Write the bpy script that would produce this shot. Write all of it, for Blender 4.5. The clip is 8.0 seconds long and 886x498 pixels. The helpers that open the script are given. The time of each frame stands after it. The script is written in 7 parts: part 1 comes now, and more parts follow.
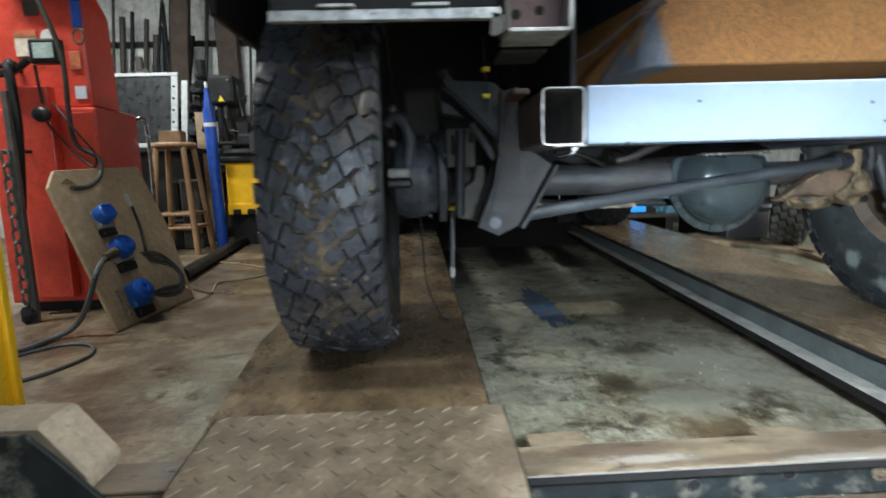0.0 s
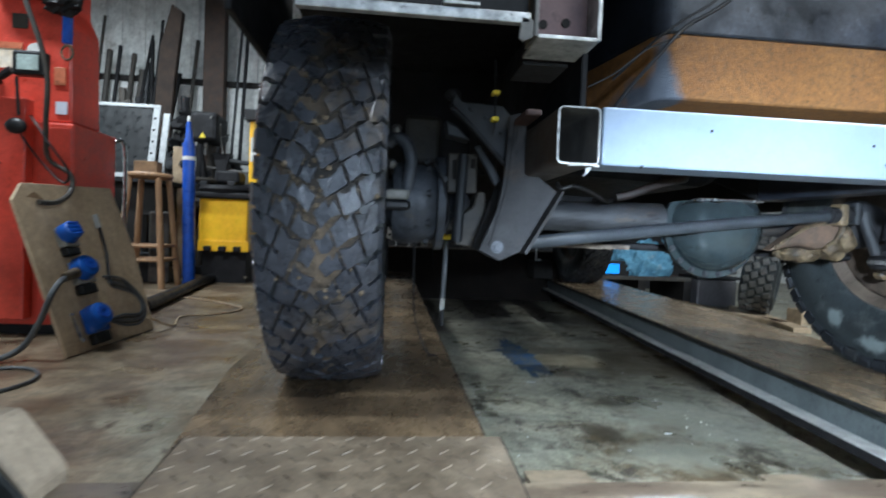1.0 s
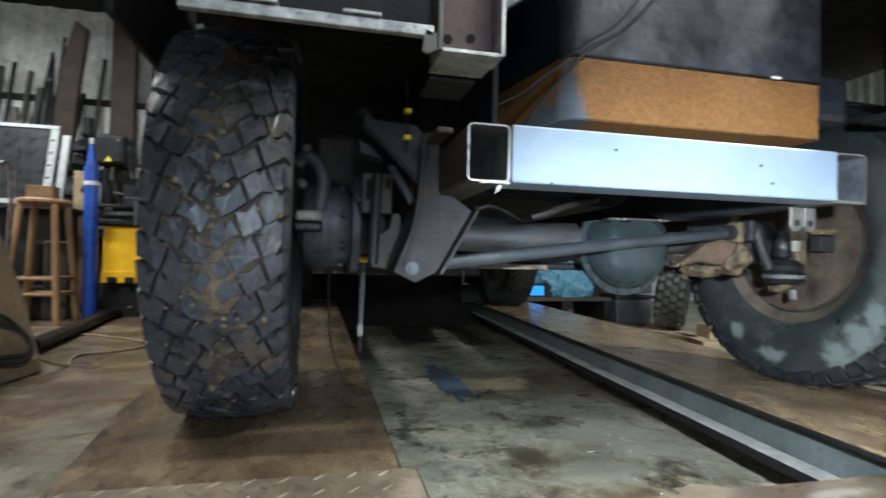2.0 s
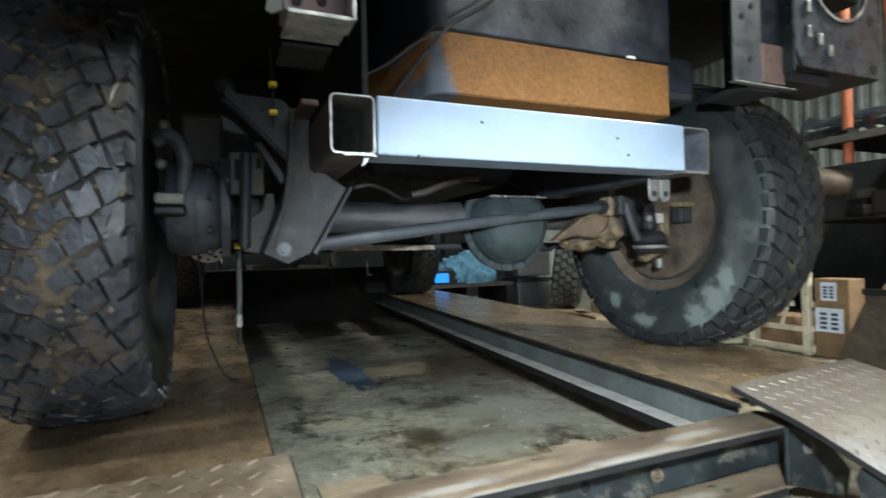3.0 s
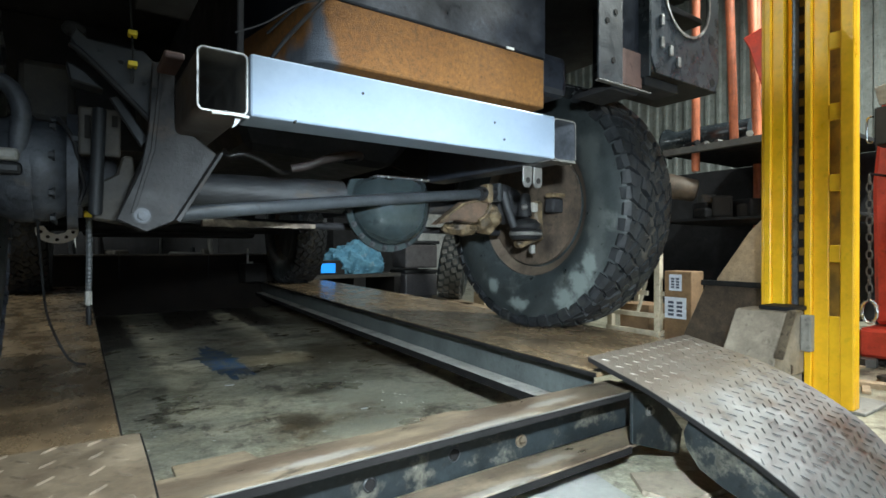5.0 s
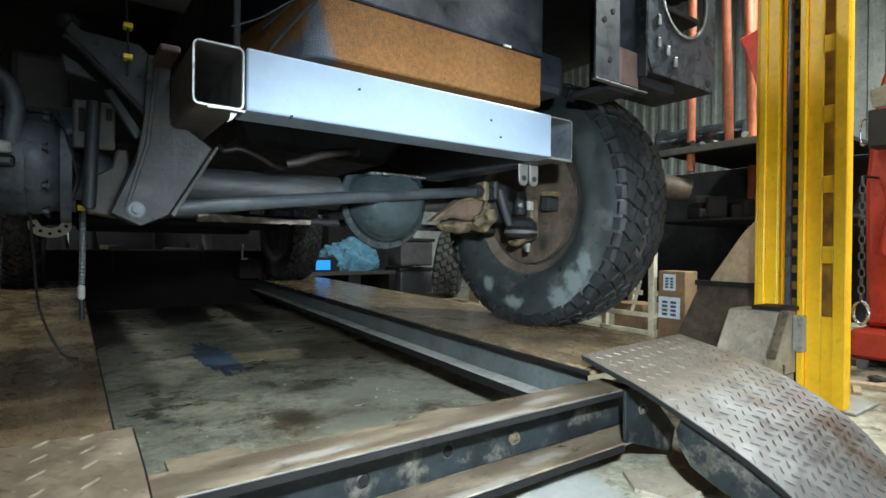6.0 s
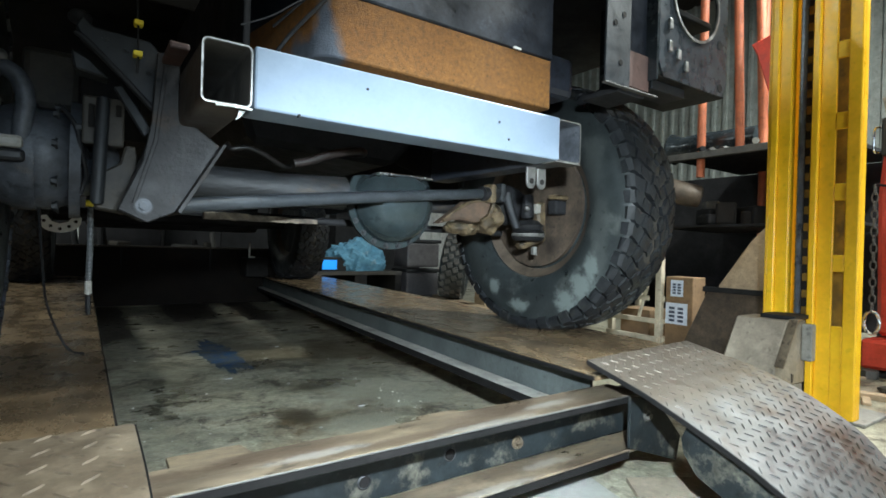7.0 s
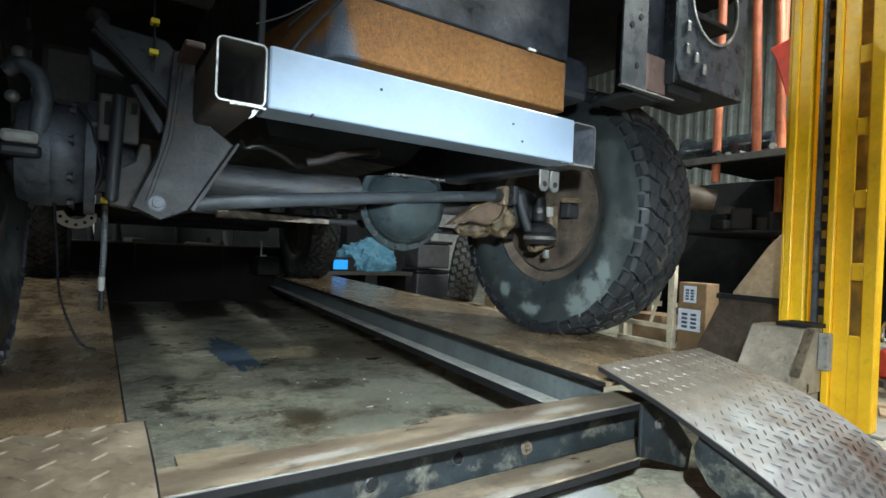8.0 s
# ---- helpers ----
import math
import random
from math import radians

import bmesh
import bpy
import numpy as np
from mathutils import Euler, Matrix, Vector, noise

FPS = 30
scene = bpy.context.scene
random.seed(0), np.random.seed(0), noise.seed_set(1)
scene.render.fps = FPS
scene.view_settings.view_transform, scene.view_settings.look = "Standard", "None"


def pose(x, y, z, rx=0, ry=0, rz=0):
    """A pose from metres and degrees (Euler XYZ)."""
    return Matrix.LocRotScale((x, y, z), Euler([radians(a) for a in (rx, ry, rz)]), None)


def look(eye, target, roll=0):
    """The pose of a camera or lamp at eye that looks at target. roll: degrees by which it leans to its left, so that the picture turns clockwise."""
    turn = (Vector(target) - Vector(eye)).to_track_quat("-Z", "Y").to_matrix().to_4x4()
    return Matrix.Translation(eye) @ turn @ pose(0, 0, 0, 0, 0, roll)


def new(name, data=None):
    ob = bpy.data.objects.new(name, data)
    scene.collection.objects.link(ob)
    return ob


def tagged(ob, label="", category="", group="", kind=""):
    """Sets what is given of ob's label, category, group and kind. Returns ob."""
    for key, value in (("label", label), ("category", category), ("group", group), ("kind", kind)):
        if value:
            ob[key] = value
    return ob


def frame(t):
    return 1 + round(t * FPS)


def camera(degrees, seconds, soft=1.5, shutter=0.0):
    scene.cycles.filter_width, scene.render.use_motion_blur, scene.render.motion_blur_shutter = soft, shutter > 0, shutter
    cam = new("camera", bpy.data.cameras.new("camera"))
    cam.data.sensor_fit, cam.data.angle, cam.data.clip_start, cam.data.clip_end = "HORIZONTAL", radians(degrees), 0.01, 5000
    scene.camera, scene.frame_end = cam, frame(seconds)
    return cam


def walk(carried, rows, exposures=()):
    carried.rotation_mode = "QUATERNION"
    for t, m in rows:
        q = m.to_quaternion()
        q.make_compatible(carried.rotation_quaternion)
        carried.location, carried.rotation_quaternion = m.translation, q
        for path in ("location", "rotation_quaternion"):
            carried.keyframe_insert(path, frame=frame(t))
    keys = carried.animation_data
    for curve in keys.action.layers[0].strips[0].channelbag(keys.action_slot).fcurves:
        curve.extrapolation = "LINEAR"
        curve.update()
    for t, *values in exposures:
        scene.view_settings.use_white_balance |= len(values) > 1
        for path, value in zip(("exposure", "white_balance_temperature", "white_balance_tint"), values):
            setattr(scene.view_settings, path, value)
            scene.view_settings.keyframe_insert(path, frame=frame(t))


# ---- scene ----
cam = camera(80.6, 8.0, soft=1.6, shutter=0.8)
PATH = [
    (0, (0.2, 0.357, 0.749), (0.282, 2.335, 0.466), -1.7),
    (0.5, (0.094, 0.358, 0.683), (0.213, 2.349, 0.532), 1.2),
    (1, (0.133, 0.404, 0.658), (0.334, 2.393, 0.598), 2.2),
    (1.1, (0.145, 0.415, 0.653), (0.364, 2.403, 0.617), 2.3),
    (2.3, (0.189, 0.445, 0.642), (0.765, 2.36, 0.694), -0.0),
    (2.5, (0.207, 0.45, 0.633), (0.866, 2.338, 0.676), -0.8),
    (3, (0.255, 0.432, 0.611), (1.035, 2.274, 0.633), -1.4),
    (3.5, (0.27, 0.425, 0.588), (1.182, 2.205, 0.602), -1.2),
    (4, (0.28, 0.421, 0.579), (1.316, 2.132, 0.588), -1.0),
    (4.5, (0.277, 0.417, 0.57), (1.396, 2.075, 0.573), -0.7),
    (6, (0.276, 0.417, 0.564), (1.435, 2.048, 0.556), 0.6),
    (6.5, (0.28, 0.42, 0.561), (1.439, 2.05, 0.554), 1.0),
    (7, (0.281, 0.42, 0.564), (1.418, 2.065, 0.562), 1.6),
    (7.5, (0.284, 0.419, 0.565), (1.399, 2.08, 0.568), 2.1),
    (8, (0.284, 0.427, 0.565), (1.387, 2.095, 0.567), 2.5),
]

EXPOSURES = [(0.0, -0.22, 6080, 7), (0.6, -0.08, 5550, 7), (1.2, -0.08, 5500, 8), (2.4, -0.18, 6230, 7), (3.0, -0.24, 6220, 6), (3.5, -0.30, 6050, 3), (8.0, -0.32, 6050, 3)]
walk(cam, [(t, look(eye, target, roll)) for t, eye, target, roll in PATH], EXPOSURES)

# ---- light ----
world = bpy.data.worlds.new("workshop_dusk")
world.use_nodes = True
world.node_tree.nodes["Background"].inputs[0].default_value = (0.5, 0.6, 0.7, 1)
world.node_tree.nodes["Background"].inputs[1].default_value = 0.04
scene.world = world


def lamp(name, kind, at, aim, watts, colour, size=0.1, size_y=None, cone=None, blend=0.5):
    data = bpy.data.lights.new(name, kind)
    data.energy, data.color = watts, colour
    if kind == "AREA":
        data.shape, data.size, data.size_y = "RECTANGLE", size, size_y or size
    else:
        data.shadow_soft_size = size
    if kind == "SPOT":
        data.spot_size, data.spot_blend = radians(cone), blend
    ob = new(name, data)
    ob.matrix_world = look(at, aim)
    return ob


# the work torch that is held above the lens, a second lamp added for its early aim, and unseen strip lamps added under
# the roof
lamp("work_torch", "SPOT", (0.42, 0.40, 0.76), (1.42, 1.92, -0.02), 365, (0.88, 0.95, 1.0), 0.025, cone=91, blend=1.0)
# Added lamp: the same torch as if turned on the muddy wheel.
lamp("work_torch", "SPOT", (0.34, 0.42, 0.78), (0.10, 1.62, 0.42), 32, (0.88, 0.95, 1.0), 0.025, cone=44, blend=1.0)
lamp("door_daylight", "AREA", (0.8, -4.7, 1.55), (0.8, 2.0, 0.9), 125, (0.74, 0.87, 1.0), 3.4, 2.6)
# Fill lamps out of view, placed to brighten the sides and the post.
FILL_STRIPS = ((-3.3, 5.7, 190), (-2.7, 2.8, 190), (4.4, 0.4, 600), (2.0, -0.8, 130))
for lx, ly, power in FILL_STRIPS:
    lamp("fill_strip_glow", "AREA", (lx, ly, 3.9), (lx, ly, 0), power, (0.96, 0.96, 0.90), 1.5, 0.15)


# ---- materials ----
def surface(name, a, b, rough=0.6, metal=0.0, dirt=None, dirt_amount=0.4, scale=6.0, grain=60.0, bump=0.15, rough_var=0.15, per_piece=0.0, stretch=(1, 1, 1), dirt_scale=None, coat=0.0, wear=0.55, sheen=0.5):
    """Two tones broken up at two scales, a dirt tone over them, and fine relief."""
    m = bpy.data.materials.new(name)
    m.use_nodes = True
    nt = m.node_tree
    n, l = nt.nodes, nt.links
    bsdf = n["Principled BSDF"]
    tc = n.new("ShaderNodeTexCoord")
    mp = n.new("ShaderNodeMapping")
    mp.inputs["Scale"].default_value = stretch
    l.new(tc.outputs["Object"], mp.inputs[0])

    def tex(sc, detail, rgh=0.6):
        t = n.new("ShaderNodeTexNoise")
        t.inputs["Scale"].default_value, t.inputs["Detail"].default_value, t.inputs["Roughness"].default_value = sc, detail, rgh
        l.new(mp.outputs[0], t.inputs["Vector"])
        return t

    def ramp(src, lo, hi):
        r = n.new("ShaderNodeMapRange")
        r.inputs["From Min"].default_value, r.inputs["From Max"].default_value = lo, hi
        l.new(src, r.inputs["Value"])
        return r.outputs["Result"]

    def mix(fac, c1, c2):
        x = n.new("ShaderNodeMix")
        x.data_type = "RGBA"
        l.new(fac, x.inputs["Factor"])
        for sock, c in ((x.inputs[6], c1), (x.inputs[7], c2)):
            if isinstance(c, tuple):
                sock.default_value = (*c, 1)
            else:
                l.new(c, sock)
        return x.outputs[2]

    big, fine = tex(scale, 6), tex(grain, 4)
    col = mix(ramp(big.outputs["Fac"], 0.35, 0.65), a, b)
    if dirt:
        d = tex(dirt_scale or scale * 0.6, 8, 0.7)
        lo = 0.72 - 0.4 * dirt_amount
        col = mix(ramp(d.outputs["Fac"], lo, lo + 0.14), col, dirt)
    speck = n.new("ShaderNodeHueSaturation")
    l.new(col, speck.inputs["Color"])

    def span(src, lo, hi, to_lo, to_hi):
        r = n.new("ShaderNodeMapRange")
        r.inputs["From Min"].default_value, r.inputs["From Max"].default_value = lo, hi
        r.inputs["To Min"].default_value, r.inputs["To Max"].default_value = to_lo, to_hi
        l.new(src, r.inputs["Value"])
        return r.outputs["Result"]

    def times(p, q):
        x = n.new("ShaderNodeMath")
        x.operation = "MULTIPLY"
        l.new(p, x.inputs[0]), l.new(q, x.inputs[1])
        return x.outputs[0]

    # grime in blotches, dark pits, and a few pale scuffs
    mid = tex(grain * 0.22, 8, 0.72)
    pits = tex(grain * 0.55, 3, 0.55)
    value = times(span(fine.outputs["Fac"], 0.25, 0.75, 1 - 0.25 * wear, 1 + 0.25 * wear), span(mid.outputs["Fac"], 0.3, 0.7, 1 - 0.55 * wear, 1 + 0.5 * wear))
    value = times(value, span(pits.outputs["Fac"], 0.62, 0.70, 1.0, 1 - 0.6 * wear))
    value = times(value, span(mid.outputs["Fac"], 0.66, 0.74, 1.0, 1 + 0.8 * wear))
    if per_piece:
        info = n.new("ShaderNodeObjectInfo")
        pv = n.new("ShaderNodeMapRange")
        pv.inputs["To Min"].default_value, pv.inputs["To Max"].default_value = 1 - per_piece, 1 + per_piece
        l.new(info.outputs["Random"], pv.inputs["Value"])
        mul = n.new("ShaderNodeMath")
        mul.operation = "MULTIPLY"
        l.new(value, mul.inputs[0]), l.new(pv.outputs["Result"], mul.inputs[1])
        value = mul.outputs[0]
    l.new(value, speck.inputs["Value"])
    l.new(speck.outputs[0], bsdf.inputs["Base Color"])
    l.new(span(mid.outputs["Fac"], 0.3, 0.7, max(0.05, rough - rough_var), min(1, rough + rough_var)), bsdf.inputs["Roughness"])
    bsdf.inputs["Metallic"].default_value = metal
    bsdf.inputs["Coat Weight"].default_value = coat
    bsdf.inputs["Specular IOR Level"].default_value = sheen
    if bump:
        bp = n.new("ShaderNodeBump")
        bp.inputs["Strength"].default_value, bp.inputs["Distance"].default_value = bump, 0.004
        both = n.new("ShaderNodeMath")
        both.operation = "ADD"
        l.new(fine.outputs["Fac"], both.inputs[0]), l.new(mid.outputs["Fac"], both.inputs[1])
        l.new(both.outputs[0], bp.inputs["Height"])
        l.new(bp.outputs[0], bsdf.inputs["Normal"])
    return m


def floor_material():
    """Old concrete: pale worn patches, brown dirt, black oil and damp gloss."""
    m = bpy.data.materials.new("worn_oily_concrete")
    m.use_nodes = True
    nt = m.node_tree
    n, l = nt.nodes, nt.links
    bsdf = n["Principled BSDF"]
    tc = n.new("ShaderNodeTexCoord")

    def tex(sc, detail, off, rgh=0.62, warp=0.0):
        mp = n.new("ShaderNodeMapping")
        mp.inputs["Location"].default_value = (off, off * 0.7, 0)
        l.new(tc.outputs["Object"], mp.inputs[0])
        t = n.new("ShaderNodeTexNoise")
        t.inputs["Scale"].default_value, t.inputs["Detail"].default_value, t.inputs["Roughness"].default_value, t.inputs["Distortion"].default_value = sc, detail, rgh, warp
        l.new(mp.outputs[0], t.inputs["Vector"])
        return t.outputs["Fac"]

    def band(src, lo, hi, to=(0.0, 1.0)):
        r = n.new("ShaderNodeMapRange")
        r.inputs["From Min"].default_value, r.inputs["From Max"].default_value = lo, hi
        r.inputs["To Min"].default_value, r.inputs["To Max"].default_value = to
        l.new(src, r.inputs["Value"])
        return r.outputs["Result"]

    def mix(fac, c1, c2):
        x = n.new("ShaderNodeMix")
        x.data_type = "RGBA"
        l.new(fac, x.inputs["Factor"])
        for sock, c in ((x.inputs[6], c1), (x.inputs[7], c2)):
            if isinstance(c, tuple):
                sock.default_value = (*c, 1)
            else:
                l.new(c, sock)
        return x.outputs[2]

    col = mix(band(tex(2.6, 9, 6.1, 0.68, 0.3), 0.40, 0.60), (0.375, 0.355, 0.270), (0.215, 0.205, 0.150))
    col = mix(band(tex(0.9, 9, 14.0, 0.74, 0.5), 0.53, 0.63), col, (0.125, 0.092, 0.052))
    col = mix(band(tex(6.0, 10, 8.3, 0.78, 0.3), 0.52, 0.60), col, (0.062, 0.05, 0.036))
    oil = band(tex(1.9, 10, 26.0, 0.76, 0.25), 0.55, 0.62, (0.0, 0.8))
    col = mix(oil, col, (0.042, 0.034, 0.022))
    col = mix(band(tex(15, 6, 2.0, 0.7), 0.60, 0.72), col, (0.30, 0.28, 0.22))
    sep = n.new("ShaderNodeSeparateXYZ")
    l.new(tc.outputs["Object"], sep.inputs[0])
    edge_sum = n.new("ShaderNodeMath")
    edge_sum.operation = "ADD"
    l.new(sep.outputs["X"], edge_sum.inputs[0]), l.new(band(tex(0.9, 9, 41.0, 0.7, 0.3), 0.3, 0.7, (-1.1, 0.9)), edge_sum.inputs[1])
    side = n.new("ShaderNodeMath")
    side.operation = "MULTIPLY"
    l.new(band(edge_sum.outputs[0], 0.1, -0.7), side.inputs[0]), l.new(band(tex(1.4, 8, 31.0, 0.72, 0.3), 0.36, 0.60, (0.8, 1.0)), side.inputs[1])
    dirt_tone = mix(band(tex(2.2, 10, 51.0, 0.76, 0.4), 0.46, 0.60), (0.088, 0.056, 0.032), (0.215, 0.165, 0.105))
    col = mix(side.outputs[0], col, dirt_tone)
    grit = tex(90, 3, 0.0)
    hs = n.new("ShaderNodeHueSaturation")
    l.new(col, hs.inputs["Color"])
    blot = n.new("ShaderNodeMath")
    blot.operation = "MULTIPLY"
    l.new(band(grit, 0.2, 0.8, (0.7, 1.3)), blot.inputs[0]), l.new(band(tex(22, 8, 7.0, 0.75), 0.3, 0.7, (0.48, 1.5)), blot.inputs[1])
    l.new(blot.outputs[0], hs.inputs["Value"])
    l.new(hs.outputs[0], bsdf.inputs["Base Color"])
    wet = n.new("ShaderNodeMath")
    wet.operation = "SUBTRACT"
    l.new(band(tex(3.0, 6, 9.0), 0.35, 0.65, (0.55, 0.24)), wet.inputs[0])
    l.new(band(tex(1.9, 9, 26.0, 0.7, 0.15), 0.54, 0.68, (0.0, 0.14)), wet.inputs[1])
    l.new(wet.outputs[0], bsdf.inputs["Roughness"])
    add = n.new("ShaderNodeMath")
    add.operation = "ADD"
    l.new(grit, add.inputs[0]), l.new(tex(11, 6, 4.0), add.inputs[1])
    bp = n.new("ShaderNodeBump")
    bp.inputs["Strength"].default_value, bp.inputs["Distance"].default_value = 0.35, 0.006
    l.new(add.outputs[0], bp.inputs["Height"])
    l.new(bp.outputs[0], bsdf.inputs["Normal"])
    return m


FLOOR_CONCRETE = floor_material()
RUNWAY = surface("runway_steel", (0.205, 0.146, 0.085), (0.085, 0.06, 0.037), 0.28, 0.2, dirt=(0.04, 0.03, 0.021), dirt_amount=0.48, rough_var=0.2, scale=4.5, grain=70, bump=0.12, stretch=(1, 0.5, 1))
# Wet copy of the runway steel, colour raised for the torchlight and sheen.
RUNWAY_WET_LIT = surface("wet_lit_runway_steel", (0.250, 0.180, 0.105), (0.120, 0.086, 0.052), 0.24, 0.15, dirt=(0.06, 0.046, 0.032), dirt_amount=0.34, rough_var=0.16, scale=4.5, grain=70, bump=0.08, stretch=(1, 0.5, 1))
PLATE = surface("tread_plate", (0.165, 0.165, 0.163), (0.095, 0.092, 0.087), 0.42, 0.4, dirt=(0.085, 0.058, 0.038), dirt_amount=0.50, scale=6, grain=90, bump=0.12, wear=0.5)


def dusted(m, colour, start, full):
    """Brown dust trodden over the part of a plate that lies beyond a line across it."""
    n, l = m.node_tree.nodes, m.node_tree.links
    bsdf = n["Principled BSDF"]
    bare = bsdf.inputs["Base Color"].links[0].from_socket
    tc, sep, tx, edge, mix, add = (n.new("ShaderNode" + k) for k in ("TexCoord", "SeparateXYZ", "TexNoise", "MapRange", "Mix", "Math"))
    tx.inputs["Scale"].default_value, tx.inputs["Detail"].default_value = 9, 8
    l.new(tc.outputs["Object"], sep.inputs[0]), l.new(tc.outputs["Object"], tx.inputs["Vector"])
    add.operation = "MULTIPLY_ADD"
    add.inputs[1].default_value = 0.22
    l.new(tx.outputs["Fac"], add.inputs[0]), l.new(sep.outputs["Y"], add.inputs[2])
    edge.inputs["From Min"].default_value, edge.inputs["From Max"].default_value, edge.inputs["To Max"].default_value = start + 0.11, full + 0.11, 0.8
    l.new(add.outputs[0], edge.inputs["Value"])
    mix.data_type = "RGBA"
    mix.inputs[7].default_value = (*colour, 1)
    l.new(edge.outputs["Result"], mix.inputs["Factor"]), l.new(bare, mix.inputs[6]), l.new(mix.outputs[2], bsdf.inputs["Base Color"])


def stained(m, colour, spots, axes="XY", grain=9.0, depth=0.8):
    """Ragged patches of one colour, stains or a painted light pool, at given places (centre and half widths along two
    axes).
    """
    n, l = m.node_tree.nodes, m.node_tree.links
    bsdf = n["Principled BSDF"]
    bare = bsdf.inputs["Base Color"].links[0].from_socket
    tc, sep, tx = (n.new("ShaderNode" + k) for k in ("TexCoord", "SeparateXYZ", "TexNoise"))
    tx.inputs["Scale"].default_value, tx.inputs["Detail"].default_value, tx.inputs["Roughness"].default_value = grain, 9, 0.7
    l.new(tc.outputs["Object"], sep.inputs[0]), l.new(tc.outputs["Object"], tx.inputs["Vector"])

    def calc(op, p, q):
        x = n.new("ShaderNodeMath")
        x.operation = op
        for sock, v in zip(x.inputs, (p, q)):
            if isinstance(v, (int, float)):
                sock.default_value = v
            else:
                l.new(v, sock)
        return x.outputs[0]

    reach = None
    for a, b, ra, rb in spots:
        u = calc("DIVIDE", calc("SUBTRACT", sep.outputs[axes[0]], a), ra)
        v = calc("DIVIDE", calc("SUBTRACT", sep.outputs[axes[1]], b), rb)
        near = calc("SUBTRACT", 1.0, calc("SQRT", calc("ADD", calc("MULTIPLY", u, u), calc("MULTIPLY", v, v)), 0.0))
        reach = near if reach is None else calc("MAXIMUM", reach, near)
    edge, mix = n.new("ShaderNodeMapRange"), n.new("ShaderNodeMix")
    edge.inputs["From Min"].default_value, edge.inputs["From Max"].default_value, edge.inputs["To Max"].default_value = -0.12, 0.42, depth
    l.new(calc("ADD", reach, calc("MULTIPLY", calc("SUBTRACT", tx.outputs["Fac"], 0.5), 2.6)), edge.inputs["Value"])
    mix.data_type = "RGBA"
    mix.inputs[7].default_value = (*colour, 1)
    l.new(edge.outputs["Result"], mix.inputs["Factor"]), l.new(bare, mix.inputs[6]), l.new(mix.outputs[2], bsdf.inputs["Base Color"])
    return m


stained(FLOOR_CONCRETE, (0.090, 0.070, 0.040), [(1.45, 3.05, 0.42, 0.40), (1.10, 3.15, 0.22, 0.35)], grain=6.0, depth=0.75)
# The torch's bright pool on the floor, painted in as pale colour.
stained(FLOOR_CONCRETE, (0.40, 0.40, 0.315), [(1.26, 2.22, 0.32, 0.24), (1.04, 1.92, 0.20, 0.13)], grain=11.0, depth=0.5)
stained(FLOOR_CONCRETE, (0.055, 0.045, 0.030), [(0.88, 2.10, 0.07, 0.09), (1.06, 2.42, 0.10, 0.06)], grain=12.0)
dusted(PLATE, (0.115, 0.095, 0.072), 1.0, 1.1)
PLATE_TAN = surface("dusty_tread_plate", (0.165, 0.132, 0.092), (0.105, 0.080, 0.054), 0.58, 0.15, dirt=(0.085, 0.062, 0.042), dirt_amount=0.4, scale=9, grain=90, bump=0.25, wear=0.75)
BEAM_TOP = surface("worn_beam_paint", (0.180, 0.143, 0.095), (0.095, 0.075, 0.055), 0.38, 0.15, dirt=(0.060, 0.045, 0.032), dirt_amount=0.46, scale=10, dirt_scale=8, grain=80, wear=1.0, stretch=(0.45, 1, 1))
stained(BEAM_TOP, (0.058, 0.040, 0.028), [(0.02, 1.24, 0.16, 0.03), (0.55, 1.27, 0.22, 0.025), (0.78, 1.22, 0.20, 0.02), (1.02, 1.26, 0.12, 0.03), (1.25, 1.21, 0.16, 0.02), (0.30, 1.21, 0.10, 0.02)], grain=16.0, depth=0.65)
stained(BEAM_TOP, (0.24, 0.235, 0.22), [(0.95, 1.21, 0.14, 0.012), (0.62, 1.235, 0.10, 0.014), (1.15, 1.245, 0.08, 0.016)], grain=24.0, depth=0.5)
BEAM_DARK = surface("chipped_black_paint", (0.013, 0.017, 0.019), (0.007, 0.009, 0.010), 0.55, 0.0, dirt=(0.105, 0.100, 0.080), dirt_amount=0.50, dirt_scale=11, scale=9, grain=80, wear=0.9, sheen=0.25)
WEB_GREY = surface("dusty_grey_channel", (0.10, 0.114, 0.113), (0.068, 0.079, 0.08), 0.45, 0.2, dirt=(0.045, 0.05, 0.05), dirt_amount=0.3, scale=5, grain=80, bump=0.1)
WEB_DUST = surface("pale_dusty_flange", (0.42, 0.41, 0.37), (0.28, 0.28, 0.255), 0.6, 0.1, dirt=(0.09, 0.08, 0.065), dirt_amount=0.3, scale=7, grain=80, bump=0.1)
RUBBER = surface("tyre_rubber", (0.059, 0.064, 0.078), (0.031, 0.034, 0.042), 0.31, sheen=0.5, dirt=(0.120, 0.095, 0.066), dirt_amount=0.42, scale=9, grain=120, bump=0.35, wear=0.75)
# Darker copy of the rubber; the shade on these treads is in its colour.
RUBBER_SHADED = surface("shaded_tyre_rubber", (0.018, 0.020, 0.022), (0.010, 0.011, 0.013), 0.55, sheen=0.3, dirt=(0.048, 0.047, 0.039), dirt_amount=0.36, scale=9, grain=120, bump=0.35, wear=0.8)
SIDEWALL = surface("dusty_sidewall", (0.034, 0.038, 0.039), (0.020, 0.022, 0.023), 0.38, dirt=(0.135, 0.15, 0.145), dirt_amount=0.48, scale=5, grain=100, bump=0.15, dirt_scale=5)
